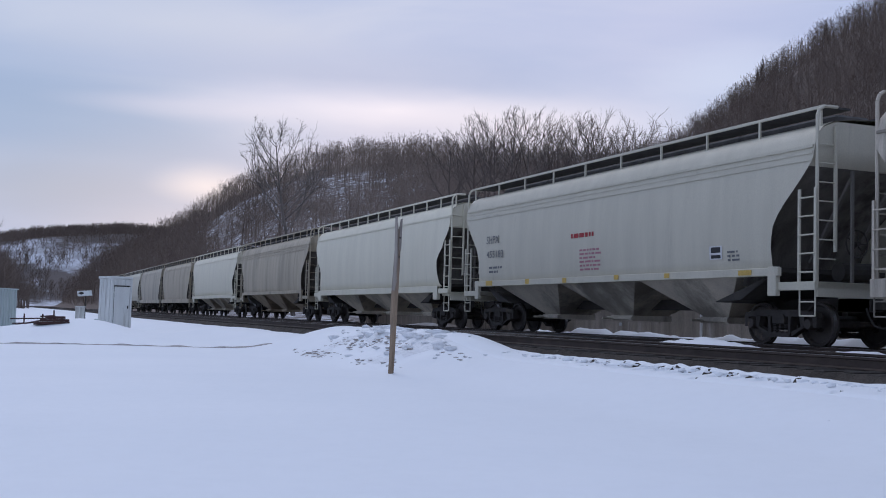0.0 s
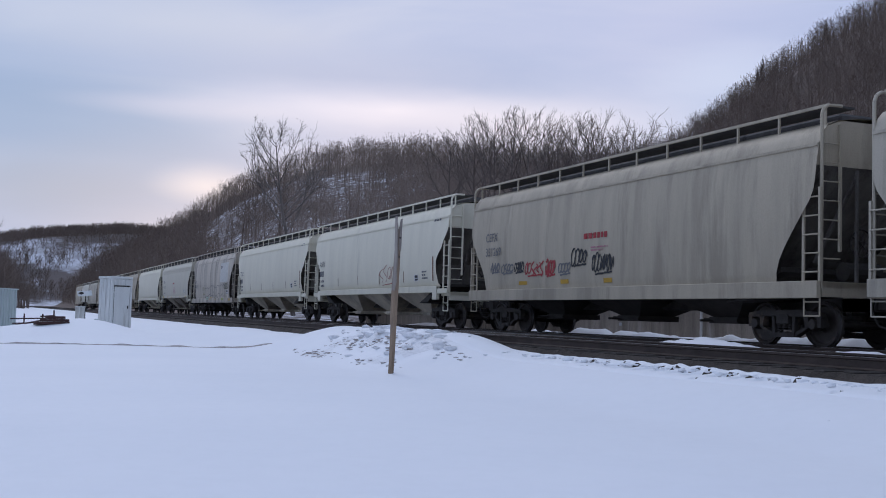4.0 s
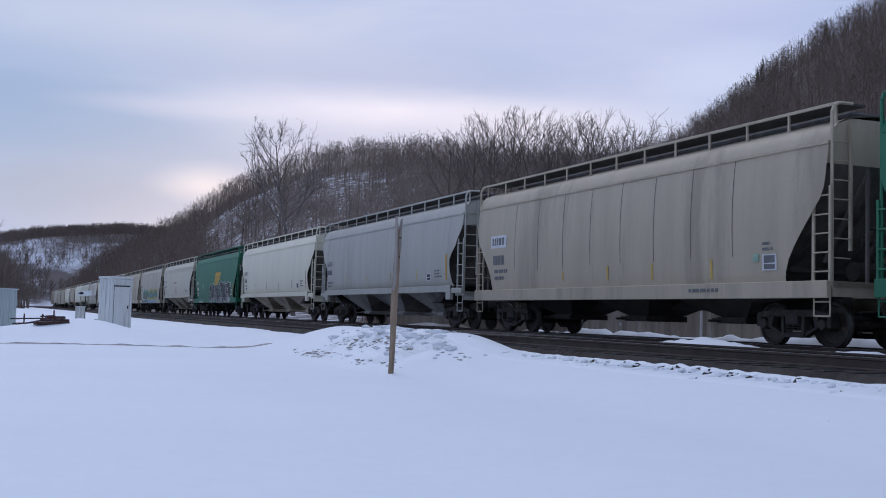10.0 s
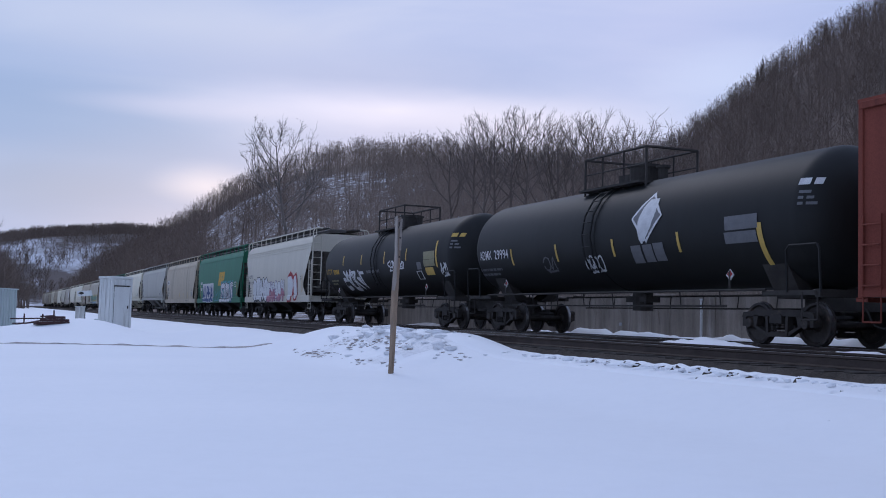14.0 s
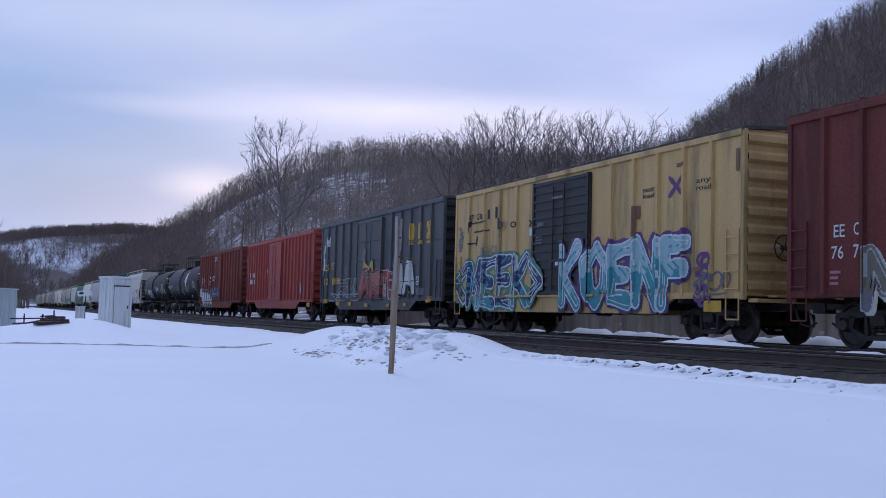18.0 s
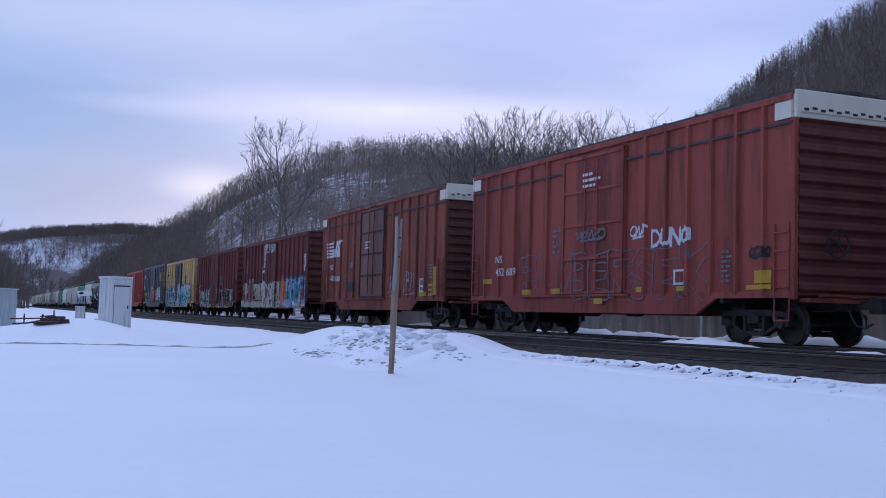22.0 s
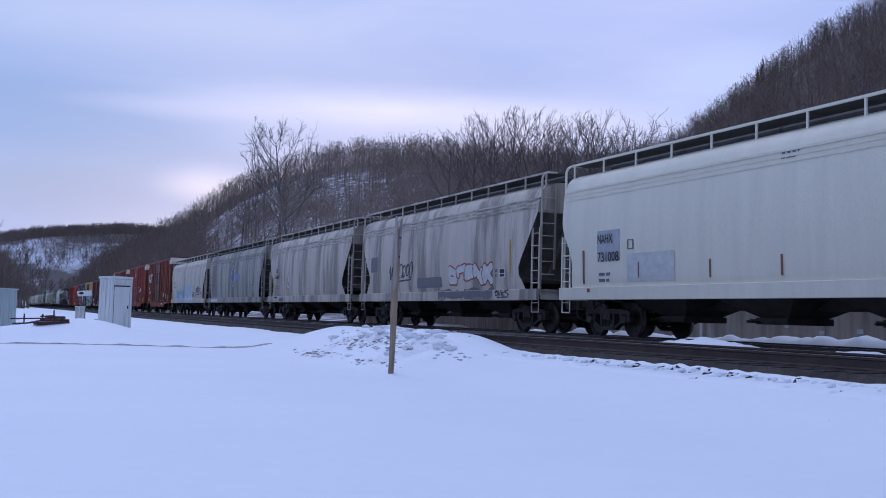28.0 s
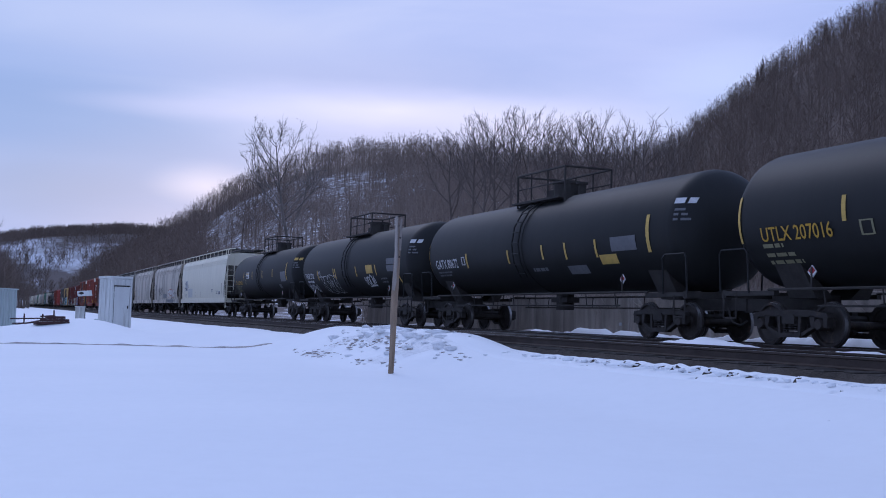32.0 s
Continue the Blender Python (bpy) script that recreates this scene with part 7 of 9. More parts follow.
    letters(c, "137", -6.89, 2.19, 0.23, "white", 0.46)
    letters(c, "93", -5.70, 2.21, 0.20, "white", 0.39)
    blobs(c, -7.01, -6.20, 1.36, 2.15, 101, 1, "white", "black", edge=0.04, glow=0)
    blobs(c, -6.32, -1.93, 0.64, 2.04, 102, 5, "white", "black", back='olive', thick=0.26, edge=0.06, glow=0.22, label='tall white graffiti letters with black outlines')
    lines(c, -0.94, 0.34, 4.00, 4.27, 2, "white", 4)
    rect(c, "sticker", -3.34, -3.06, 2.81, 2.94, "white")
    shape(c, "stencil_box", -3.38, -3.14, 2.34, 2.60, hollow, ['white'])
    rect(c, "sticker", -2.25, -1.96, 2.04, 2.29, "white")
    rect(c, "paint_mark", -2.85, -2.73, 2.46, 3.00, "grey")
    rect(c, "sticker", -2.15, -2.01, 2.83, 2.89, "white")
    rect(c, "sticker", -2.16, -2.05, 2.42, 2.49, "white")
    rect(c, "paint_band", -1.80, 1.11, 1.54, 1.69, "khaki")
    scrawl(c, -1.73, 1.11, 1.37, 2.24, 105, "blue", 7, 0.070)
    scrawl(c, -1.61, -0.78, 2.56, 2.96, 106, "white", 2, 0.030)
    rect(c, "sticker", -0.55, -0.38, 1.88, 2.06, "white")
    c = T["red"]
    lines(c, -2.13, -1.33, 2.71, 2.89, 1, "white", 3)
    shape(c, "data_panel", 5.22, 5.75, 1.45, 1.78, framed, ['white', 'grey'])
    rect(c, "sill_mark", 6.89, 7.51, 0.73, 0.94, "yellow")
    rect(c, "sticker", 5.43, 5.76, 1.82, 1.98, "white")
    rect(c, "number_block", -6.97, -6.45, 2.53, 2.82, "white")
    rect(c, "number_block", -6.20, -5.70, 2.51, 2.79, "white")
    rect(c, "number_block", -6.92, -6.41, 2.11, 2.41, "white")
    rect(c, "number_block", -6.15, -5.66, 2.10, 2.39, "white")
    rect(c, "paint_mark", 5.13, 5.60, 1.40, 1.98, "grey")
    c = T["csx"]
    shape(c, "yellow_emblem", 4.29, 4.91, 3.33, 3.99, lambda U, V: np.where(((U - 0.5) / 0.5) ** 4 + ((V - 0.5) / 0.5) ** 4 < 1, 0, -1), ['yellow'], "yellow emblem block")
    rect(c, "emblem_bar", 4.31, 4.84, 3.15, 3.29, "yellow")
    shape(c, "yellow_emblem", 5.27, 5.79, 3.32, 3.98, lambda U, V: np.where((U > 0.08) & (U < 0.92) & (np.abs(V - 0.5) < 0.47), 0, -1), ['yellow'], "yellow emblem block")
    rect(c, "emblem_bar", 5.30, 5.78, 3.14, 3.28, "yellow")
    shape(c, "yellow_emblem", 6.20, 6.81, 3.31, 3.96, lambda U, V: np.where((np.abs(np.abs(U - 0.5) - np.abs(V - 0.5)) < 0.24) | (V < 0.10) | (V > 0.90), 0, -1), ["yellow"], "yellow emblem block")
    rect(c, "emblem_bar", 6.21, 6.80, 3.14, 3.28, "yellow")
    letters(c, "CS", -6.99, 2.45, 0.33, "yellow", 0.67)
    letters(c, "XT", -5.99, 2.49, 0.33, "yellow", 0.66)
    letters(c, "12", -6.97, 1.80, 0.30, "yellow", 0.63)
    lines(c, -5.99, -4.40, 1.79, 2.09, 1, "yellow", 5)
    shape(c, "stencil_box", -3.87, -3.62, 2.23, 2.53, hollow, ['yellow'])
    scrawl(c, -7.11, -6.40, 3.61, 4.21, 111, "white", 3, 0.040)
    scrawl(c, -7.52, -7.27, 2.22, 3.73, 112, "white", 2, 0.030)
    piece(c, "ZRENK", -5.19, -1.74, 1.13, 2.04, 113, None, "patch", None, None, None, 0.06, 0.035)
    blobs(c, -6.11, -1.38, 0.98, 1.40, 117, 7, None, "patch", edge=0.05, thick=0.2, glow=0)
    scrawl(c, -1.03, -0.53, 2.27, 3.28, 114, "grey", 2, 0.050)
    piece(c, "M", -0.84, 0.45, 2.10, 2.72, 118, "straw", "yellow", None, None, None, 0.07, 0.03, label="lime crown in the graffiti")
    piece(c, "AR", -1.36, 1.43, 1.03, 2.42, 115, "salmon", "black", "brick", "brick", None, 0.20, 0.05, 0.05, share=0.5, label="salmon and red graffiti letters with black edges")
    piece(c, "TE", 1.25, 2.85, 1.02, 2.30, 119, "brick", "white", "salmon", None, None, 0.15, 0.035, share=0.5)
    piece(c, "MA", 2.53, 5.07, 1.12, 2.70, 116, "faint", "black", None, "khaki", "black", 0.17, 0.085, 0.04, label="white graffiti figures with thick black edges and a lime rim")
    shape(c, "data_panel", 5.25, 5.73, 1.59, 1.91, framed, ['white', 'grey'])
    rect(c, "paint_patch", 5.28, 6.09, 1.20, 1.47, "grey")
    rect(c, "sill_mark", 6.41, 6.90, 0.92, 1.14, "yellow")
    rect(c, "sill_mark", -7.09, -6.47, 0.92, 1.10, "yellow")
    rect(c, "sill_mark", -5.03, -4.47, 0.80, 0.98, "yellow")
    rect(c, "sill_mark", -3.14, -2.64, 0.79, 0.96, "yellow")
    rect(c, "sill_mark", -0.55, -0.12, 0.74, 0.89, "yellow")
    rect(c, "sill_mark", 2.11, 2.47, 0.73, 0.88, "yellow")
    rect(c, "sill_mark", 4.05, 4.36, 0.77, 0.90, "yellow")
    rect(c, "sticker", -2.19, -1.95, 2.67, 2.80, "white")
    c = T["railbox"]
    letters(c, "r", -6.60, 3.69, 0.27, "black", 0.42)
    letters(c, "a", -5.93, 3.67, 0.28, "black", 0.48)
    rect(c, "letter_bar", -5.28, -5.12, 3.64, 3.96, "black")
    rect(c, "letter_bar", -4.69, -4.52, 3.63, 4.00, "black")
    letters(c, "b", -4.31, 3.25, 0.37, "black", 0.43)
    letters(c, "o", -3.39, 3.23, 0.28, "black", 0.44)
    letters(c, "x", -2.31, 3.21, 0.29, "black", 0.46)
    shape(c, "line_emblem", -6.88, -5.01, 2.82, 3.66, lambda U, V: np.where(((np.abs(V - 0.90) < 0.03) & (U > 0.05) & (U < 0.8)) | ((np.abs(U - 0.05 - 0.1 * V) < 0.03) & (V > 0.5)) | ((np.abs(V - 0.55) < 0.03) & (U > 0.3) & (U < 0.95)) | ((np.abs(V - 0.08) < 0.03) & (U < 0.4)) | ((np.abs(U - 0.40 - 0.1 * V) < 0.03) & (V < 0.35)), 0, -1), ['black'], "black line emblem")
    letters(c, "RB", -5.57, 2.46, 0.26, "grey", 0.55)
    letters(c, "OX", -4.75, 2.48, 0.27, "grey", 0.50)
    letters(c, "next", 3.96, 3.63, 0.13, "black", 0.49)
    letters(c, "load", 3.96, 3.48, 0.11, "black", 0.49)
    letters(c, "any", 6.28, 3.62, 0.12, "black", 0.55)
    letters(c, "road", 6.28, 3.45, 0.12, "black", 0.57)
    shape(c, "cross_emblem", 5.05, 5.67, 3.40, 3.91, lambda U, V: np.where(np.abs(np.abs(U - 0.5) - np.abs(V - 0.5)) < 0.15, 0, -1), ["violet"], "violet crossed-rails emblem")
    piece(c, "<MEEK>", -7.95, -1.05, 0.61, 2.52, 121, "indigo", "white", "teal", "pine", None, 0.16, 0.045, 0.09, spots=0.55, share=0.22, label="dark blue and turquoise graffiti letters with white edges")
    piece(c, "KOENF", -0.1, 6.0, 0.63, 2.66, 123, "aqua", "white", "teal", "violet", "indigo", 0.18, 0.045, 0.09, spots=0.3, share=0.5, label="pale turquoise graffiti letters with white edges on violet")
    scrawl(c, 6.09, 6.85, 0.78, 2.04, 124, "violet", 3, 0.050)
    scrawl(c, 6.10, 7.48, 1.01, 1.69, 125, "grey", 4, 0.030)
    rect(c, "rust_patch", 3.44, 3.84, 2.98, 3.32, "rust", "rust patch")
    rect(c, "rust_patch", 3.45, 3.66, 2.55, 3.00, "rust")
    rect(c, "rust_patch", 7.61, 7.73, 3.75, 4.25, "rust")
    rect(c, "rust_patch", 5.39, 5.74, 4.10, 4.19, "rust")
    rect(c, "rust_patch", 6.09, 6.38, 1.60, 1.70, "rust")
    rect(c, "sill_mark", 6.58, 7.22, 0.68, 0.93, "yellow")
    scrawl(c, -7.63, -7.22, 2.65, 3.51, 126, "grey", 2, 0.040)
    rect(c, "sticker", -2.21, -1.99, 2.92, 3.14, "white")
    rect(c, "sticker", -0.56, 0.06, 3.86, 3.93, "grey")
    lines(c, -1.45, -0.84, 3.13, 3.24, 1, "grey", 3)
    lines(c, -1.54, -0.96, 2.62, 2.84, 3, "grey", 4)
    rect(c, "sticker", -0.30, -0.13, 1.95, 2.10, "white")
    c = T["eec"]
    letters(c, "EE", -6.61, 2.13, 0.24, "white", 0.29)
    letters(c, "C", -6.09, 2.15, 0.23, "white", 0.15)
    letters(c, "76", -6.67, 1.72, 0.24, "white", 0.32)
    letters(c, "7", -6.10, 1.72, 0.25, "white", 0.15)
    lines(c, -6.72, -6.32, 1.22, 1.49, 3, "pink", 3)
    piece(c, "MORE", -5.84, -1.53, 0.64, 2.02, 131, "olive", "patch", "grey", None, "cream", 0.14, 0.03, label="dark graffiti letters with a pale block shade")
    squares(c, 1.18, 6.76, 0.61, 2.03, 132, 4, "black", "cream", "dark square graffiti letters with thin white outlines")
    scrawl(c, 1.81, 2.52, 2.19, 2.92, 133, "grey", 2, 0.030)
    rect(c, "sticker", -2.34, -2.07, 2.97, 3.23, "white")
    scrawl(c, -2.03, 0.44, 1.99, 2.65, 134, "black", 3, 0.040)
    rect(c, "sill_mark", -1.33, -0.72, 0.65, 0.85, "yellow")
    rect(c, "sill_mark", 1.57, 2.08, 0.59, 0.77, "yellow")
    rect(c, "sill_mark", 4.20, 4.63, 0.65, 0.82, "yellow")
    rect(c, "sill_mark", 6.66, 7.02, 0.81, 0.96, "yellow")
    shape(c, "data_panel", 5.63, 6.08, 1.15, 1.46, hollow, ['white'])
    c = T["bk"]
    mural(c, -7.88, 3.11, 0.60, 2.29, 141, "stone", "mint", ["black", "olive", "cream", "black", "khaki", "stone", "stone", "brick"], "wide grey graffiti ground with a mint rim and dark figures")
    rect(c, "number_ground", -6.47, -4.44, 1.00, 2.38, "oxide", "dark red ground under the number", proud=0.006)
    letters(c, "BK", -5.90, 2.18, 0.27, "white", 0.44)
    letters(c, "TY", -5.03, 2.18, 0.27, "white", 0.44)
    letters(c, "151", -5.94, 1.70, 0.28, "white", 0.50)
    letters(c, "773", -5.01, 1.68, 0.27, "white", 0.52)
    lines(c, -5.93, -5.43, 1.24, 1.45, 2, "grey", 3)
    lines(c, -5.00, -4.53, 1.23, 1.43, 2, "grey", 4)
    blobs(c, 2.39, 3.94, 0.66, 2.54, 144, 1, "orange", "brick", back='brick', edge=0.05, glow=0.15)
    mural(c, 3.83, 7.87, 0.67, 2.24, 147, "brick", "pink", ["sky", "cream", "pink", "blue", "brick"], "red and pink ground of the blue graffiti")
    piece(c, "NOMACEZ", 3.6, 7.81, 1.05, 2.42, 145, "sky", "black", "teal", "blue", None, 0.12, 0.035, 0.06, slant=0.06, label="light blue graffiti with dark outlines")
    blobs(c, 3.12, 7.80, 0.65, 1.20, 146, 7, "sky", "blue", back='pink', edge=0.03, glow=0.06, inner='white')
    scrawl(c, -1.47, 0.01, 3.85, 4.51, 147, "white", 6, 0.022, label="white scrawled tag")
    scrawl(c, 0.12, 1.34, 3.87, 4.44, 157, "white", 5, 0.022, label="white scrawled tag")
    scrawl(c, -1.47, -0.95, 3.01, 3.96, 148, "white", 2, 0.020)
    scrawl(c, 7.21, 7.73, 2.61, 3.48, 149, "white", 5, 0.025, label="white tag")
    rect(c, "paint_mark", -2.22, -1.92, 2.18, 2.65, "white")
    scrawl(c, -2.35, -1.87, 2.68, 3.11, 158, "white", 3, 0.020)
    rect(c, "sticker", -1.60, -1.18, 2.75, 2.87, "white")
    scrawl(c, -6.83, -6.39, 2.74, 3.61, 151, "grey", 3, 0.020)
    rect(c, "sill_mark", 6.45, 6.99, 0.75, 0.95, "yellow")
    shape(c, "data_panel", 6.52, 6.98, 1.04, 1.37, hollow, ['white'])
    c = T["ns1"]
    shape(c, "white_emblem", -7.19, -4.63, 3.08, 3.86, horse_bars, ['white'], "white emblem of speed bars")
    letters(c, "NS", -6.27, 2.49, 0.22, "white", 0.48)
    letters(c, "453", -6.16, 1.95, 0.25, "white", 0.63)
    letters(c, "688", -5.38, 1.93, 0.24, "white", 0.75)
    stripe(c, -7.12, 1.51, 2.23, 0.07, "yellow")
    stripe(c, -5.34, 1.24, 1.65, 0.07, "yellow")
    stripe(c, 2.61, 1.22, 1.67, 0.09, "yellow")
    stripe(c, 7.02, 1.20, 2.23, 0.10, "yellow")
    shape(c, "data_panel", 5.41, 6.01, 1.32, 1.83, framed, ['white', 'grey'])
    lines(c, 6.37, 6.93, 1.83, 2.33, 5, "grey", 3)
    rect(c, "sill_mark", 5.36, 6.11, 1.15, 1.32, "yellow")
    lines(c, 6.34, 6.87, 1.17, 1.61, 3, "stripe", 4)
    lines(c, -0.87, -0.18, 3.25, 3.56, 3, "white", 5)
    scrawl(c, 1.75, 3.25, 1.16, 2.06, 161, "patch", 5, 0.014)
    scrawl(c, 3.69, 5.05, 1.20, 2.28, 162, "patch", 5, 0.014)
    rect(c, "sticker", -3.32, -2.98, 2.49, 2.75, "grey")
    shape(c, "stencil_box", -4.23, -3.88, 1.90, 2.20, hollow, ['grey'])
    rect(c, "paint_patch", -3.61, -2.54, 1.44, 1.87, "black")
    c = T["ns2"]
    letters(c, "NS", -5.93, 2.15, 0.23, "white", 0.48)
    letters(c, "452", -5.90, 1.75, 0.24, "white", 0.59)
    letters(c, "689", -5.13, 1.74, 0.24, "white", 0.64)
    piece(c, "RUM", -4.42, -0.69, 0.95, 2.36, 171, None, "grey", None, None, None, 0.16, 0.03, label="faded graffiti in grey outlines")
    piece(c, "BER", -0.97, 2.11, 0.94, 2.28, 172, None, "grey", None, None, None, 0.12, 0.03)
    piece(c, "SEK", 1.87, 5.17, 0.93, 2.31, 173, None, "grey", None, None, None, 0.16, 0.03, label="faded grey graffiti letters")
    scrawl(c, 1.84, 2.65, 2.48, 2.86, 177, "white", 3, 0.030)
    piece(c, "DUNO", 2.80, 4.45, 2.22, 2.70, 174, "white", "white", None, None, None, 0.035, 0.01, slant=0.1, label="white graffiti tag")
    lines(c, -0.37, 0.61, 4.01, 4.40, 3, "white", 3)
    scrawl(c, -0.73, 0.86, 2.53, 2.90, 175, "grey", 5, 0.030)
    scrawl(c, 6.52, 7.25, 1.81, 2.11, 176, "black", 4, 0.030)
    lines(c, 5.57, 6.02, 1.34, 2.03, 7, "grey", 4)
    shape(c, "data_panel", 3.77, 4.29, 1.31, 1.67, hollow, ['white'])
    rect(c, "sill_mark", 6.71, 7.26, 1.29, 1.56, "yellow")
    rect(c, "sill_mark", 6.45, 7.26, 1.16, 1.26, "yellow")
    lines(c, -2.28, -1.73, 2.31, 2.98, 5, "grey", 5)
    rect(c, "sill_mark", -7.01, -6.34, 1.51, 1.67, "yellow")
    rect(c, "sill_mark", -4.15, -3.58, 1.14, 1.29, "yellow")
    rect(c, "sill_mark", -2.31, -1.79, 1.15, 1.30, "yellow")
    rect(c, "sill_mark", 0.33, 0.77, 0.86, 1.00, "yellow")
    rect(c, "sill_mark", 2.16, 2.55, 1.15, 1.28, "yellow")
    rect(c, "sill_mark", 3.90, 4.24, 1.16, 1.27, "yellow")
    c = T["ns3"]
    shape(c, "white_emblem", -7.11, -4.56, 3.14, 3.98, horse_bars, ['white'], "white emblem of speed bars")
    letters(c, "NS", -6.14, 2.43, 0.27, "white", 0.52)
    letters(c, "453", -6.11, 1.93, 0.28, "white", 0.59)
    letters(c, "833", -5.25, 1.92, 0.27, "white", 0.72)
    lines(c, -6.16, -5.53, 1.35, 1.62, 2, "stripe", 3)
    lines(c, -5.22, -4.62, 1.36, 1.61, 2, "stripe", 4)
    rect(c, "sill_mark", -7.02, -6.36, 1.19, 1.49, "yellow")
    rect(c, "sill_mark", -5.05, -4.60, 1.12, 1.27, "yellow")
    rect(c, "sill_mark", -3.19, -2.65, 1.15, 1.26, "yellow")
    rect(c, "sill_mark", 1.99, 2.49, 1.15, 1.27, "yellow")
    rect(c, "sill_mark", 3.78, 4.22, 1.18, 1.32, "yellow")
    rect(c, "sill_mark", 6.50, 7.07, 1.18, 1.45, "yellow")
    rect(c, "sill_mark", 6.97, 7.13, 1.20, 1.77, "yellow")
    lines(c, 6.44, 7.04, 1.70, 2.30, 6, "grey", 5)
    scrawl(c, 3.67, 4.34, 1.09, 2.11, 181, "faint", 3, 0.035)
    scrawl(c, 2.60, 3.24, 0.77, 2.03, 182, "black", 3, 0.040)
    scrawl(c, 5.43, 6.09, 1.29, 1.93, 183, "faint", 3, 0.035)
    rect(c, "sticker", 2.70, 3.51, 0.83, 1.00, "white")
    scrawl(c, 4.62, 4.85, 1.83, 2.14, 184, "grey", 1, 0.040)
    rect(c, "paint_patch", 4.52, 5.25, 1.20, 1.72, "black", "dark patched area")
    lines(c, 5.02, 7.15, 0.95, 1.03, 1, "white", 7)
    lines(c, -4.11, -3.72, 2.24, 2.56, 2, "grey", 8)
    rect(c, "sticker", -2.11, -1.76, 2.93, 3.02, "grey")
    rect(c, "paint_patch", -3.63, -2.48, 1.64, 2.04, "black")
    c = T["csyx"]
    letters(c, "CSYX", -6.94, 2.62, 0.24, "grey", 0.89)
    letters(c, "10374", -6.96, 2.27, 0.23, "grey", 1.12)
    piece(c, "NONON", -5.22, -1.66, 0.98, 2.16, 191, "sky", "sky", "ice", None, None, 0.20, 0.03, label="pale blue graffiti")
    piece(c, "SMOKE", -0.94, 3.00, 0.98, 2.48, 192, "ice", "sky", "white", None, None, 0.24, 0.025, label="white bubble graffiti with thin blue outlines")
    scrawl(c, 2.99, 3.93, 1.43, 1.88, 193, "black", 4, 0.030)
    scrawl(c, 4.59, 6.32, 1.57, 2.32, 194, "black", 5, 0.035, label="black tag")
    shape(c, "data_panel", 6.71, 7.10, 1.61, 1.87, framed, ['white', 'black'])
    lines(c, 6.27, 7.08, 1.93, 2.13, 3, "grey", 4)
    stripe(c, 4.48, 1.41, 1.84, 0.07, "rust")
    stripe(c, 7.35, 1.42, 1.85, 0.07, "rust")
    stripe(c, -1.59, 1.52, 2.02, 0.07, "rust")
    c = T["adm"]
    shape(c, "diamond_emblem", -0.60, 0.75, 2.03, 3.54, diamond, ['white', 'blue'], "blue diamond emblem edged in white")
    rect(c, "emblem_block", 0.93, 1.37, 2.47, 2.87, "slate")
    rect(c, "emblem_block", 1.44, 1.89, 2.46, 2.86, "slate")
    rect(c, "emblem_block", 1.96, 2.43, 2.44, 2.85, "slate")
    lines(c, -7.96, -6.95, 2.23, 2.89, 3, "grey", 3)
    rect(c, "pale_patch", -7.53, -5.04, 1.04, 1.34, "white", proud=0.005)
    shape(c, "data_panel", 6.44, 6.73, 1.63, 1.97, framed, ['white', 'grey'])
    stripe(c, -3.87, 1.79, 3.16, 0.05, "olive")
    stripe(c, 1.53, 1.52, 2.25, 0.06, "olive")
    stripe(c, 3.79, 2.13, 2.75, 0.05, "olive")
    stripe(c, 4.09, 1.86, 2.27, 0.04, "olive")
    stripe(c, 5.39, 1.52, 2.33, 0.10, "olive")
    stripe(c, 2.02, 1.62, 2.06, 0.05, "olive")
    stripe(c, -6.08, 1.64, 2.08, 0.10, "olive")
    stripe(c, 5.84, 1.88, 2.16, 0.10, "olive")
    c = T["h3"]
    letters(c, "AEX", -6.16, 2.64, 0.21, "black", 0.59)
    letters(c, "8068", -6.16, 2.30, 0.20, "black", 0.79)
    lines(c, -6.19, -4.71, 1.72, 1.90, 2, "grey", 4)
    stripe(c, -6.74, 1.55, 2.42, 0.10, "yellow")
    stripe(c, -3.64, 1.50, 1.95, 0.10, "yellow")
    blobs(c, -3.50, -3.19, 1.71, 2.63, 3, 1, "white", "black", edge=0.04, glow=0)
    lines(c, -6.34, -5.34, 1.19, 1.29, 1, "black", 5)
    scrawl(c, -5.22, -4.20, 1.04, 1.22, 6, "black", 6, 0.020)
    shape(c, "stencil_box", -5.29, -5.06, 2.41, 2.66, hollow, ['grey'])
    c = T["h4"]
    rect(c, "pale_patch", -6.92, -6.12, 2.20, 2.82, "grey")
    scrawl(c, -4.63, -1.92, 1.71, 2.59, 201, "black", 7, 0.030)
    blobs(c, 1.62, 5.29, 1.45, 2.31, 202, 5, "faint", "brick", edge=0.05, thick=0.2, glow=0, label='dark red outlined graffiti')
    blobs(c, 0.76, 5.34, 1.03, 1.43, 203, 6, "grey", "grey", edge=0.02, glow=0)
    rect(c, "paint_patch", -1.46, 0.95, 1.46, 1.84, "grey")
    stripe(c, 6.56, 1.79, 2.87, 0.09, "yellow")
    shape(c, "data_panel", 5.76, 6.21, 1.70, 1.99, framed, ['white', 'black'])
    scrawl(c, 5.52, 6.60, 1.04, 1.35, 204, "black", 4, 0.020)
    lines(c, 5.48, 5.70, 1.72, 1.97, 2, "grey", 4)
    c = T["nrhx"]
    rect(c, "number_ground", -7.66, -6.54, 1.98, 2.79, "patch", "grey patch under the number", proud=0.003)
    letters(c, "NAHX", -7.61, 2.45, 0.24, "black", 0.75)
    letters(c, "731008", -7.60, 1.97, 0.25, "black", 1.03)
    lines(c, -7.59, -6.81, 1.44, 1.68, 2, "grey", 3)
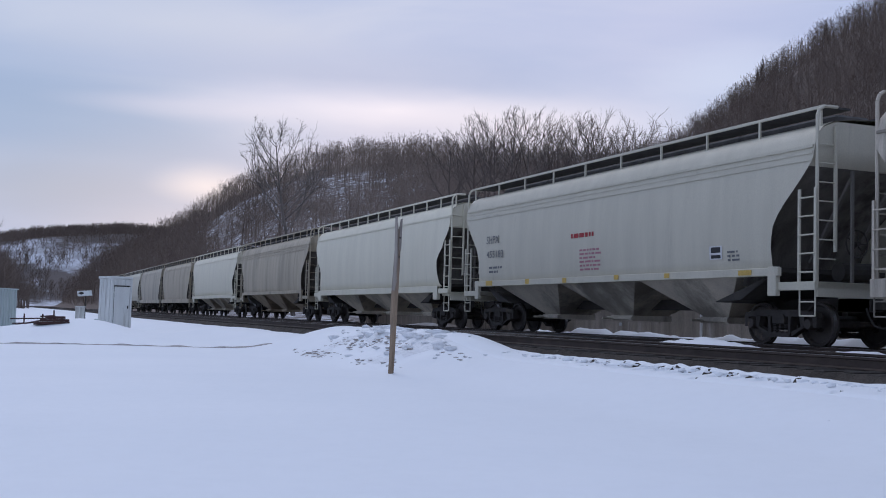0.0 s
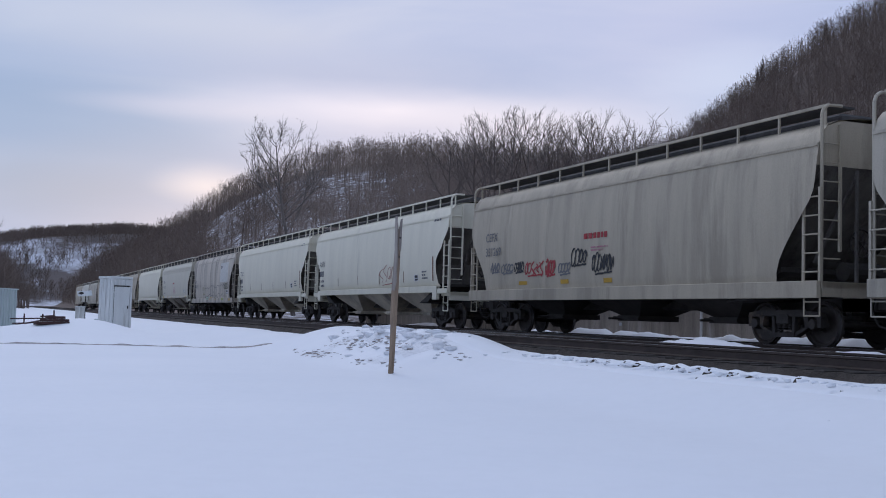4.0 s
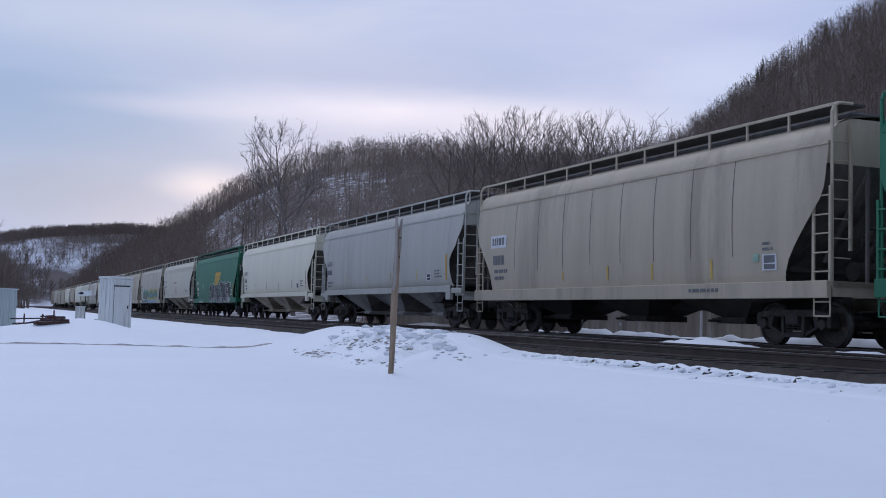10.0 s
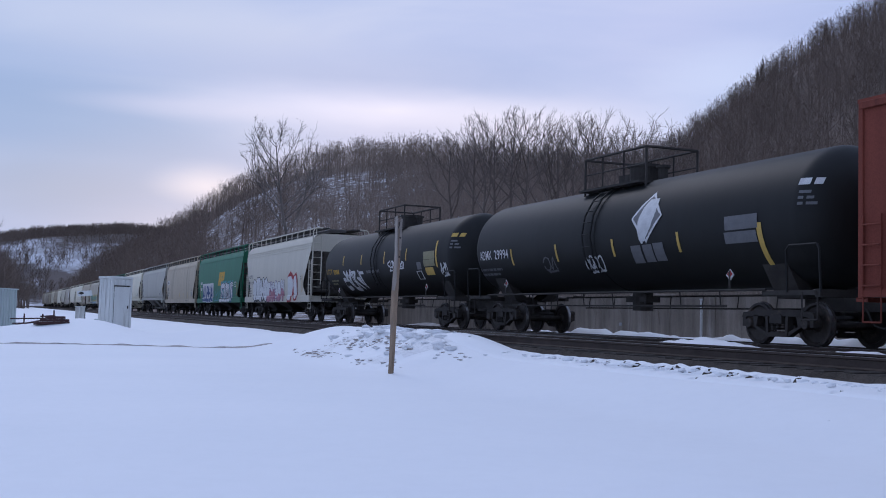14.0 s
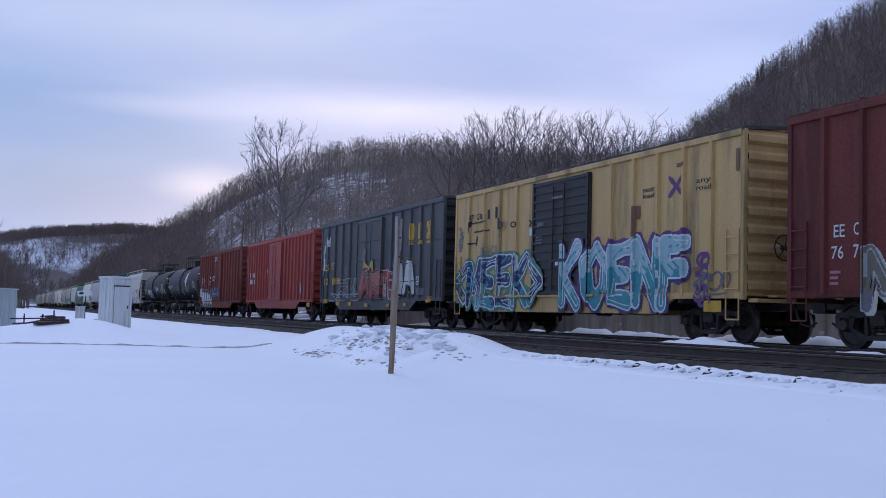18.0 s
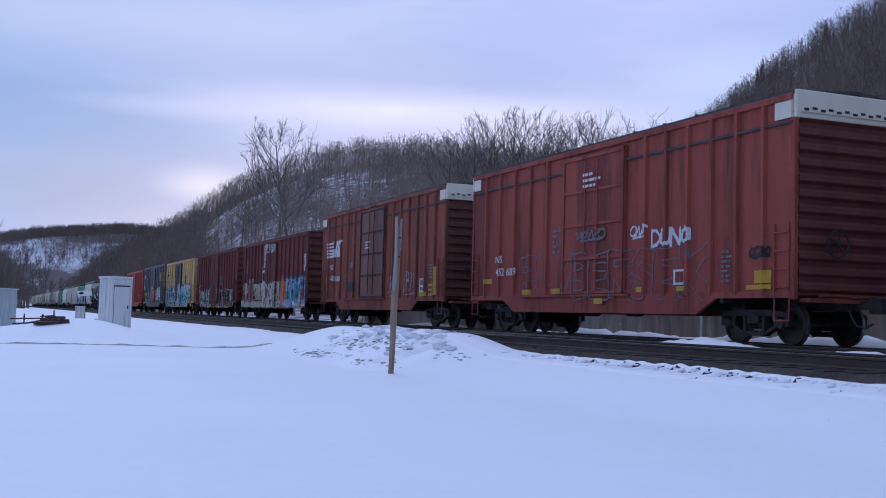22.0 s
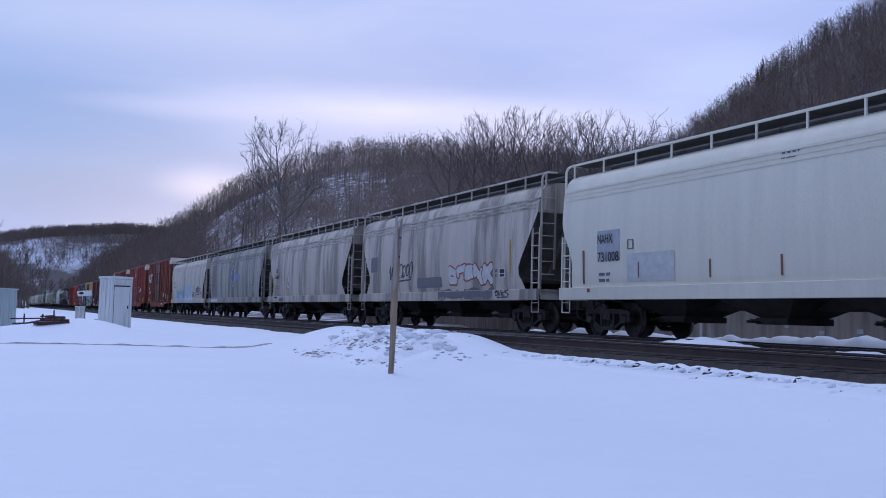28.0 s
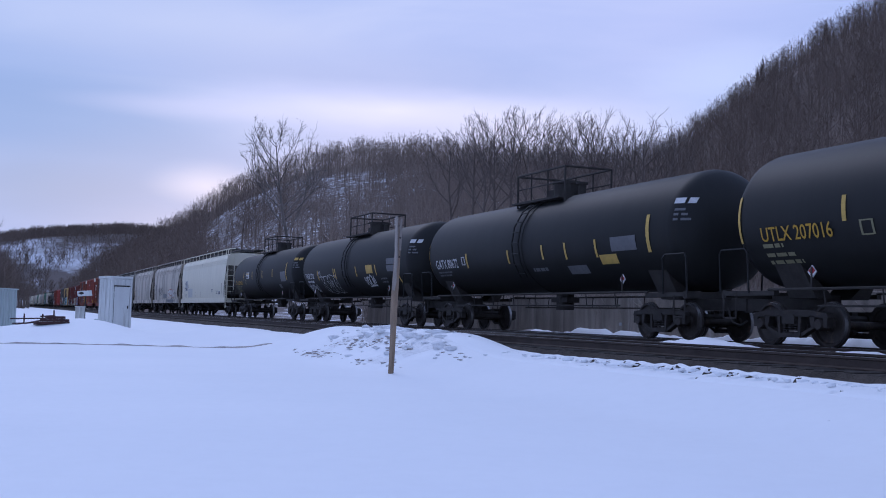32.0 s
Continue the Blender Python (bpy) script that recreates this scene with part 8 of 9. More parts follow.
    stripe(c, -8.39, 1.40, 2.31, 0.10, "rust")
    stripe(c, -5.67, 1.51, 1.91, 0.07, "rust")
    stripe(c, -2.76, 1.45, 1.87, 0.07, "rust")
    stripe(c, -0.37, 1.44, 1.87, 0.07, "rust")
    rect(c, "number_ground", -6.21, -4.12, 1.42, 2.13, "faint", proud=0.003)
    shape(c, "stencil_box", -6.18, -5.89, 2.24, 2.49, hollow, ['grey'])
    lines(c, -0.46, 0.23, 3.83, 3.98, 2, "grey", 4)
    shape(c, "data_panel", 7.13, 7.80, 1.55, 1.81, framed, ['white', 'black'])
    lines(c, 4.38, 5.14, 1.76, 1.99, 3, "grey", 4)
    stripe(c, 8.31, 1.67, 2.39, 0.08, "rust")
    lines(c, 6.30, 6.92, 1.60, 1.83, 3, "grey", 5)
    rect(c, "sill_mark", -8.10, -7.96, 1.17, 1.27, "red")
    c = T["tank3"]
    letters(c, "UTLX 209167", -7.17, 2.16, 0.25, "yellow", 2.05)
    stripe(c, -7.87, 2.18, 3.14, 0.12, "stripe")
    stripe(c, -4.62, 2.44, 2.91, 0.10, "stripe")
    stripe(c, -2.10, 2.42, 2.90, 0.10, "stripe")
    rect(c, "sticker", -3.86, -3.01, 2.51, 2.90, "white", "white sticker")
    lines(c, -3.79, -3.07, 2.56, 2.86, 2, "black", 3)
    rect(c, "sticker_print", -3.77, -3.10, 2.75, 2.84, "stripe", proud=0.012)
    shape(c, "stencil_box", -4.29, -3.98, 2.16, 2.44, hollow, ['khaki'])
    lines(c, -7.25, -5.36, 1.73, 2.06, 3, "khaki", 4)
    stripe(c, 0.68, 2.43, 2.90, 0.10, "stripe")
    stripe(c, 3.30, 2.45, 2.90, 0.10, "stripe")
    stripe(c, 6.56, 2.24, 3.18, 0.14, "stripe")
    rect(c, "data_plate", 5.21, 6.38, 2.16, 2.71, "grey")
    rect(c, "data_plate", 4.41, 4.92, 1.79, 2.02, "grey")
    c = T["tank4"]
    letters(c, "TAEX 2728", -7.26, 2.16, 0.26, "white", 1.51)
    stripe(c, -7.95, 1.80, 2.51, 0.12, "stripe")
    stripe(c, -5.06, 2.06, 2.54, 0.12, "stripe")
    stripe(c, -2.03, 2.06, 2.55, 0.12, "stripe")
    shape(c, "stencil_box", -4.87, -4.59, 2.20, 2.49, hollow, ['white'])
    piece(c, "GEOZA", -4.65, -2.05, 1.40, 2.30, 211, None, "white", None, None, None, 0.11, 0.035, label="white outlined graffiti")
    scrawl(c, -7.38, -5.81, 1.49, 1.96, 212, "white", 6, 0.025, label="white tag")
    lines(c, -7.21, -5.52, 1.96, 2.07, 1, "white", 3)
    rect(c, "data_plate", 2.62, 3.49, 2.20, 2.56, "stripe", "yellow plate")
    stripe(c, 1.19, 2.11, 2.56, 0.10, "stripe")
    stripe(c, 3.91, 2.10, 2.54, 0.10, "stripe")
    stripe(c, 6.55, 1.75, 2.53, 0.14, "stripe")
    stripe(c, -2.28, 2.13, 2.56, 0.10, "stripe")
    rect(c, "data_plate", 5.41, 6.55, 2.51, 2.75, "grey")
    rect(c, "data_plate", 5.35, 6.48, 2.22, 2.47, "grey")
    scrawl(c, 2.09, 3.46, 1.63, 2.19, 213, "white", 4, 0.030, label="white tag")
    lines(c, 4.25, 5.43, 1.78, 1.98, 2, "grey", 4)
    c = T["tank5"]
    letters(c, "GATX 80672", -7.13, 2.14, 0.31, "white", 1.99)
    shape(c, "stencil_box", -4.83, -4.55, 2.21, 2.49, hollow, ['white'])
    stripe(c, -7.81, 2.09, 3.05, 0.13, "stripe")
    stripe(c, -4.38, 2.10, 2.59, 0.12, "stripe")
    lines(c, -7.14, -5.58, 1.88, 2.04, 2, "grey", 3)
    stripe(c, -1.14, 2.13, 2.56, 0.10, "stripe")
    stripe(c, 1.18, 2.18, 2.61, 0.10, "stripe")
    stripe(c, 2.58, 2.13, 2.60, 0.10, "stripe")
    stripe(c, 4.27, 2.12, 2.60, 0.10, "stripe")
    stripe(c, 6.83, 2.15, 3.08, 0.14, "stripe")
    rect(c, "data_plate", 5.06, 6.27, 2.24, 2.61, "grey")
    rect(c, "data_plate", 4.38, 5.24, 1.93, 2.18, "stripe", "pale yellow plate")
    rect(c, "data_plate", 2.45, 3.52, 1.72, 1.95, "grey")
    lines(c, 0.32, 1.70, 1.85, 1.95, 1, "grey", 4)
    c = T["tank6"]
    letters(c, "UTLX 207016", -7.14, 2.17, 0.29, "yellow", 2.09)
    lines(c, -7.20, -6.26, 2.04, 2.12, 1, "khaki", 3)
    lines(c, -7.19, -5.67, 1.71, 1.93, 2, "khaki", 4)
    stripe(c, -7.87, 2.17, 3.18, 0.13, "stripe")
    stripe(c, -4.71, 2.44, 2.94, 0.11, "stripe")
    shape(c, "stencil_box", -4.34, -3.99, 2.15, 2.44, hollow, ['khaki'])
    c = T["tank1"]
    lines(c, 7.80, 8.28, 3.28, 3.42, 1, "stripe", 5)
    lines(c, 7.86, 8.22, 2.86, 3.16, 3, "grey", 6)
    c = T["tank2"]
    lines(c, 7.80, 8.28, 3.28, 3.42, 1, "white", 5)
    lines(c, 7.86, 8.22, 2.86, 3.16, 3, "grey", 6)
    c = T["tank3"]
    lines(c, 7.80, 8.28, 3.28, 3.42, 1, "stripe", 5)
    lines(c, 7.86, 8.22, 2.86, 3.16, 3, "grey", 6)
    c = T["tank4"]
    lines(c, 7.80, 8.28, 3.28, 3.42, 1, "white", 5)
    lines(c, 7.86, 8.22, 2.86, 3.16, 3, "grey", 6)
    c = T["tank5"]
    lines(c, 7.80, 8.28, 3.28, 3.42, 1, "white", 5)
    lines(c, 7.86, 8.22, 2.86, 3.16, 3, "grey", 6)


paint_marks(TRAIN)
# ---- crossing, drifts and things beside the line ----
def drift(name, x0, x1, y, half, top, base, label, seed, material=None):
    """A long low drift of snow."""
    g = Geo()
    nx, ny = int((x1 - x0) / 0.16), 12
    vs = []
    for i in range(nx + 1):
        x = x0 + (x1 - x0) * i / nx
        e = math.sin(math.pi * i / nx) ** 0.6
        for j in range(ny + 1):
            v = -1 + 2 * j / ny
            yy = y + v * half * (0.25 + 0.75 * e) * (1 + 0.35 * wave(x, 0, 0.9, seed))
            z = base + (top - base) * e * max(0.0, 1 - v * v) ** 0.8 * (1 + 0.28 * wave(x, yy, 0.9, seed + 2) + 0.16 * wave(x, yy, 0.3, seed))
            vs.append((x, yy, z))
    g.add(vs, [(i * (ny + 1) + j, (i + 1) * (ny + 1) + j, (i + 1) * (ny + 1) + j + 1, i * (ny + 1) + j + 1) for i in range(nx) for j in range(ny)])
    me = g.mesh(name, material or SNOW, True)
    return tagged(new(name, me), label, "snow", "snow drifts by the tracks", "stuff")


drift("snow_drift", -22.2, -16.6, 14.2, 0.62, 0.09, -0.34, "long white snow drift between the two tracks", 3)
drift("snow_drift", -31.0, -23.0, 14.3, 0.30, -0.14, -0.33, "thin strip of snow between the two tracks", 5)
drift("snow_drift", -20.5, -6.0, 14.2, 0.45, -0.045, -0.34, "thin tail of snow between the two tracks", 6)
drift("snow_drift", -37.8, -23.0, 18.5, 0.60, 0.07, -0.40, "snow bank along the far side of the tracks", 8)
drift("snow_drift", -30.0, -7.0, 18.6, 0.60, 0.17, -0.40, "snow bank along the far side of the tracks", 9)
drift("snow_drift", -21.6, -18.2, 12.1, 0.10, -0.15, -0.25, "crumbs of old snow between the steel rails", 14)


def strip(name, rows, label, category, materials):
    """A joined sheet from rows of ((x, y, z), material number); the number belongs to the cell that follows."""
    ny = len(rows[0])
    vs = [p for row in rows for p, _ in row]
    fs = [(i * ny + j, (i + 1) * ny + j, (i + 1) * ny + j + 1, i * ny + j + 1) for i in range(len(rows) - 1) for j in range(ny - 1)]
    me = bpy.data.meshes.new(name)
    me.from_pydata(vs, [], fs)
    for m in materials:
        me.materials.append(m)
    me.polygons.foreach_set("material_index", [rows[i][j][1] for i in range(len(rows) - 1) for j in range(ny - 1)])
    me.shade_smooth()
    return tagged(new(name, me), label, category, kind="stuff")


def snow_shoulder():
    """The crusted rim of snow against the near track, with a row of hollows thawed beside the tie ends."""
    rng = random.Random(8)
    holes = []
    x = -19.2
    while x < -7.5:
        near = math.exp(-((x + 15.4) / 2.0) ** 2)
        if rng.random() < 0.25 + 0.9 * near:
            holes.append((x + rng.uniform(-0.05, 0.05), 10.24 + rng.uniform(-0.05, 0.05), 0.11 + 0.07 * near * rng.random(), 0.13 + 0.08 * near))
        if rng.random() < 0.35:
            holes.append((x + rng.uniform(-0.2, 0.2), 9.92 + rng.uniform(-0.12, 0.08), rng.uniform(0.03, 0.06), 0.04))
        x += 0.51
    rows = []
    nx, ny = 340, 26
    for i in range(nx + 1):
        x = -26.0 + 20.0 * i / nx
        row = []
        for j in range(ny + 1):
            v = j / ny
            rim = 10.70 + 0.05 * wave(x, 0, 0.6, 3) + 0.03 * wave(x, 0, 0.17, 4)
            y = 9.70 + (rim - 9.70) * v
            z = ground_z(x, y) * (1 - smooth01((y - 10.2) / 0.4)) + (-0.335 + 0.10 * smooth01((-20 - x) / 4)) * smooth01((y - 10.2) / 0.4)
            z += 0.030 * min(1.0, v * 8) + 0.022 * wave(x, y, 0.35, 6) * v - (0.03 if v == 0 else 0) - 0.20 * smooth01((v - 0.94) / 0.06)
            pit = max([0.0] + [math.exp(-((x - a) / r) ** 4 - ((y - b) / q) ** 4) for a, b, r, q in holes if abs(x - a) < 0.6])
            lip = max([0.0] + [math.exp(-((x - a) / (1.3 * r)) ** 2 - ((y - b - q - 0.08) / 0.09) ** 2) for a, b, r, q in holes if q > 0.1 and abs(x - a) < 0.6])
            row.append(((x, y, z - 0.12 * pit + 0.045 * lip), 1 if pit > 0.30 else 0))
        rows.append(row)
    strip("snow_shoulder", rows, "crusted rim of snow with thawed hollows along the near track", "snow", [SNOW, BALLAST])


def road_edge():
    """The trodden, dirty edge of the ploughed road: a low broken ridge."""
    rows = []
    for i in range(401):
        y = -8.0 + 16.5 * i / 400
        x = -37.2 + 0.34 * max(0.0, y - 3.0) + 0.08 * wave(0, y, 1.3, 3)
        w = 0.07 + 0.12 * wave(0, y, 0.9, 5) + 0.10 * wave(0, y, 0.25, 6)
        h = 0.03 + 0.05 * wave(0, y, 0.6, 9)
        z = ground_z(x, y)
        w = max(0.004, w)
        rows.append([((x + 1.2 * w, y, z - 0.02), 1), ((x + 0.6 * w, y, z + max(0.004, 0.8 * h)), 1), ((x, y, z + max(0.006, 1.2 * h)), 0), ((x - 0.5, y, ground_z(x - 0.5, y) - 0.02), 0)])
    strip("road_edge_ridge", rows, "low dirty ridge of ploughed snow along the road", "snow", [SNOW, SLUSH_DIRT])


snow_shoulder()
road_edge()


def crossing():
    """Asphalt and timber panels that bring the road across both tracks."""
    ob = thing("level_crossing", "dark wet level crossing of asphalt and timber panels", "level crossing", pose(0, 0, 0), kind="structure")
    x0, x1 = -34.0, -24.6
    for yc in (RAIL_NEAR, RAIL_FAR):
        for k in range(5):
            a = yc - 0.66 + k * 0.264
            part("timber_panel", shared("timber_panel", lambda: Geo().soft_box(x0, x1, 0.004, 0.258, -0.10, -0.012, 0.01), TIE), TIE, ob, at=pose(0, a, 0))
    for a, b in ((10.5, RAIL_NEAR - 1.13), (RAIL_NEAR + 1.13, RAIL_FAR - 1.13), (RAIL_FAR + 1.13, 18.1)):
        part("asphalt_strip", Geo().soft_box(x0 + 0.3, x1 - 0.2, a, b, -0.34, -0.03, 0.02), ASPHALT, ob)


crossing()


def snow_lumps():
    """Broken chunks of ploughed snow on the heap and along the road's edge."""
    rng = random.Random(4)
    temps = []
    for k in range(6):
        bm = bmesh.new()
        bmesh.ops.create_icosphere(bm, subdivisions=1, radius=1.0)
        for v in bm.verts:
            v.co = Vector((v.co.x * rng.uniform(0.8, 1.3), v.co.y * rng.uniform(0.7, 1.1), v.co.z * rng.uniform(0.35, 0.7)))
        bm.verts.index_update()
        temps.append((np.array([tuple(v.co) for v in bm.verts]), np.array([[v.index for v in f.verts] for f in bm.faces])))
        bm.free()
    pl = []
    for _ in range(120):
        x, y = rng.gauss(-26.0, 2.2), rng.gauss(9.3, 0.45)
        pl.append((x, y, ground_z(x, y) + 0.01, min(0.20, abs(rng.gauss(0.02, 0.06)) + 0.03), rng.uniform(0, 6.28)))
    for x, y, s in ((-29.9, 9.0, 0.20), (-25.7, 9.6, 0.24), (-25.0, 9.5, 0.22), (-22.6, 9.3, 0.22), (-22.2, 9.4, 0.18), (-27.4, 9.5, 0.20)):
        pl.append((x, y, ground_z(x, y) + 0.01, s, rng.uniform(0, 6)))
    slabs = []
    for k in range(4):
        bm = bmesh.new()
        bmesh.ops.create_icosphere(bm, subdivisions=1, radius=1.0)
        for v in bm.verts:
            v.co = Vector((v.co.x * rng.uniform(1.1, 1.7), v.co.y * rng.uniform(0.7, 1.1), v.co.z * rng.uniform(0.16, 0.30)))
        bm.verts.index_update()
        slabs.append((np.array([tuple(v.co) for v in bm.verts]), np.array([[v.index for v in f.verts] for f in bm.faces])))
        bm.free()
    sl = []
    for _ in range(10):
        x, y = rng.gauss(-27.0, 1.5), rng.gauss(9.8, 0.25)
        sl.append((x, y, ground_z(x, y) + 0.05, rng.uniform(0.12, 0.28), rng.uniform(0, 6.28)))
    scatter("crust_slabs", slabs, sl, SNOW, "flat broken slabs of snow crust on the heap", "snow")
    scatter("ploughed_chunks", temps, pl, SNOW_DIRTY, "broken chunks of ploughed snow heaped by the post", "snow")
    pl = [(x, y, ground_z(x, y) - 0.25 * r, r, 2.4 * r * 40) for x, y, r in ((-12.2, 9.4, 0.07), (-9.55, 8.7, 0.05), (-13.9, 9.9, 0.04))]
    scatter("snow_crumbs", slabs, pl, SNOW_DIRTY, "grey crumbs of ice lying on the smooth snow", "snow")
    # streaks of dirt and gravel where the plough has scraped
    pl = []
    for cx, cy, n, sx, sy in ((-27.9, 8.0, 70, 0.9, 0.14), (-27.2, 8.7, 50, 0.9, 0.12), (-25.0, 8.9, 50, 0.8, 0.12), (-23.8, 7.9, 8, 0.3, 0.10), (-22.4, 8.0, 10, 0.3, 0.15), (-24.6, 9.6, 14, 0.5, 0.12), (-21.6, 9.2, 10, 0.4, 0.12)):
        for _ in range(n):
            x, y = rng.gauss(cx, sx), rng.gauss(cy, sy)
            pl.append((x, y, ground_z(x, y) - 0.005, rng.uniform(0.025, 0.085), rng.uniform(0, 6.28)))
    scatter("scraped_dirt", slabs, pl, SLUSH_DIRT, "streaks of grey-brown dirt scraped into the snow heap", "dirt")
    pl = []
    for _ in range(520):
        x = rng.uniform(-24, -7)
        y = 10.45 + rng.gauss(0, 0.16)
        pl.append((x, y, -0.34 + 0.10 * smooth01((-20 - x) / 4), abs(rng.gauss(0.0, 0.03)) + 0.02, rng.uniform(0, 6.28)))
    scatter("track_edge_crumbs", temps, pl, SNOW, "crumbled crust of snow along the near track", "snow")


snow_lumps()


def broken_post():
    x, y = -21.1, 7.58
    z = ground_z(x, y)
    ob = thing("broken_post", "weathered broken wooden post standing in the snow", "post", pose(x, y, z - 0.3, 2.2, 0.6, 110))
    lv = [(0.0, -0.062, 0.060), (0.6, -0.060, 0.062), (1.05, -0.066, 0.064), (1.25, -0.074, 0.062), (1.45, -0.100, 0.058), (1.8, -0.118, 0.056), (2.15, -0.120, 0.052), (2.4, -0.108, 0.050), (2.7, -0.096, 0.046), (3.0, -0.092, 0.040), (3.22, -0.080, 0.034)]
    g = Geo()
    vs = []
    for k, a, b in lv:
        j = 0.010 * wave(0, k, 0.25, 2)
        c, d = 0.014, 0.066 + 0.006 * wave(k, 0, 0.3, 5)
        a, b = a + j, b + 0.6 * j
        vs += [(a + c, -d, k), (b - c, -d, k), (b, -d + c, k), (b, d - c, k), (b - c, d, k), (a + c, d, k), (a, d - c, k), (a, -d + c, k)]
    n = 8
    vs = [(0.70 * p, 0.75 * q, r) for p, q, r in vs]
    g.add(vs, [(i * n + j, i * n + (j + 1) % n, (i + 1) * n + (j + 1) % n, (i + 1) * n + j) for i in range(len(lv) - 1) for j in range(n)])
    m = (len(lv) - 1) * n
    g.add([vs[m + j] for j in range(n)] + [(-0.014, 0.0, 3.34), (-0.02, 0.02, 3.28), (0.015, -0.015, 3.48)], [(0, 1, 10, 8), (1, 2, 10), (2, 3, 10), (3, 4, 9, 10), (4, 5, 9), (5, 6, 9), (6, 7, 9), (7, 0, 8, 9), (8, 10, 9)])
    part("shaft", g, WOOD, ob, smooth=20)
    s = Geo()
    rows = [(2.02, -0.128, -0.105), (2.2, -0.138, -0.065), (2.4, -0.126, -0.080), (2.6, -0.118, -0.070), (2.8, -0.122, -0.078), (3.0, -0.148, -0.100), (3.2, -0.150, -0.108), (3.36, -0.165, -0.128), (3.45, -0.158, -0.150), (3.56, -0.176, -0.170)]
    sv = []
    for k, a, b in rows:
        j = 0.022 * wave(k, 2, 0.13, 3)
        sv += [(a + j, -0.078, k), (b + j, -0.082, k), (b + j, 0.02, k), (a + j, 0.02, k)]
    sv = [(0.72 * p, 0.75 * q, r) for p, q, r in sv]
    s.add(sv, [(i * 4 + j, i * 4 + (j + 1) % 4, (i + 1) * 4 + (j + 1) % 4, (i + 1) * 4 + j) for i in range(len(rows) - 1) for j in range(4)] + [(3, 2, 1, 0)])
    part("splinter", s, PALE_WOOD, ob, "pale split-off splinter")
    pr = Geo()
    rows = [(2.86, -0.030, 0.036), (3.05, -0.050, 0.036), (3.22, -0.048, 0.030), (3.36, -0.022, 0.028), (3.52, 0.012, 0.022)]
    pv = []
    for k, a, b in rows:
        pv += [(a, -0.080, k), (b, -0.080, k), (b, -0.01, k), (a, -0.01, k)]
    pv = [(0.70 * p, 0.75 * q, r) for p, q, r in pv]
    pr.add(pv, [(i * 4 + j, i * 4 + (j + 1) % 4, (i + 1) * 4 + (j + 1) % 4, (i + 1) * 4 + j) for i in range(len(rows) - 1) for j in range(4)] + [(3, 2, 1, 0)])
    part("prong", pr, PALE_WOOD, ob, "pale broken tip")
    part("bolt", Geo().tube((-0.02, -0.07, 3.12), (-0.02, -0.04, 3.12), 0.02, 6).tube((-0.01, -0.07, 2.72), (-0.01, -0.04, 2.72), 0.02, 6), IRON, ob)


PALE_WOOD = mat("split_wood", (0.42, 0.375, 0.33), (0.24, 0.21, 0.185), 0.85, 0, 4, 50, 0.4, streak=True)
broken_post()


def relay_cabinet():
    x, y = -57.6, 5.55
    z = -0.85
    ob = thing("relay_cabinet", "white sheet-metal signal cabinet with a closed door half sunk in snow", "cabinet", pose(x, y, z, 0, 0, 23))
    w, d, h = 0.55, 0.66, 2.86
    part("body", Geo().soft_box(-d, d, -w, w, 0, h - 0.12, 0.02), WHITE_PAINT, ob)
    part("roof", Geo().soft_box(-d - 0.04, d + 0.05, -w - 0.05, w + 0.05, h - 0.12, h, 0.02), WHITE_PAINT, ob)
    part("corner_trim", Geo().soft_box(d - 0.06, d + 0.035, -w - 0.025, -w + 0.10, 0, h - 0.12, 0.012), WHITE_PAINT, ob)
    part("corner_trim", Geo().soft_box(d - 0.06, d + 0.035, w - 0.10, w + 0.025, 0, h - 0.12, 0.012), WHITE_PAINT, ob)
    for i in range(5):
        a = -w + 0.16 + i * 0.20
        part("header_rib", shared("header_rib", lambda: Geo().soft_box(d, d + 0.03, -0.04, 0.04, h - 0.47, h - 0.14, 0.01), WHITE_PAINT), WHITE_PAINT, ob, at=pose(0, a, 0))
    # Dark strip added over the door to stand for the header's shadow.
    part("drip_cap", Geo().soft_box(d, d + 0.05, -w + 0.10, w - 0.10, h - 0.52, h - 0.46, 0.01), UNDER, ob, "dark strip over the door")
    dr = part("door", Geo().soft_box(d + 0.006, d + 0.045, -w + 0.13, w - 0.13, 0.1, h - 0.52, 0.012), WHITE_PAINT, ob, "plain white steel door")
    part("door_gap", Geo().box(d + 0.001, d + 0.005, -w + 0.115, w - 0.115, 0.08, h - 0.49), UNDER, dr)
    part("handle", Geo().soft_box(d + 0.045, d + 0.09, w - 0.24, w - 0.19, 1.22, 1.38, 0.008), IRON, dr, "dark door handle")
    for k in (0.5, 2.0):
        part("hinge", Geo().tube((d + 0.05, -w + 0.13, k), (d + 0.05, -w + 0.13, k + 0.14), 0.02, 8), WHITE_PAINT, dr)
    for i in range(3):
        part("side_rib", Geo().soft_box(-d + 0.2 + i * 0.45, -d + 0.26 + i * 0.45, -w - 0.03, -w, 0.05, h - 0.14, 0.01), WHITE_PAINT, ob)


relay_cabinet()


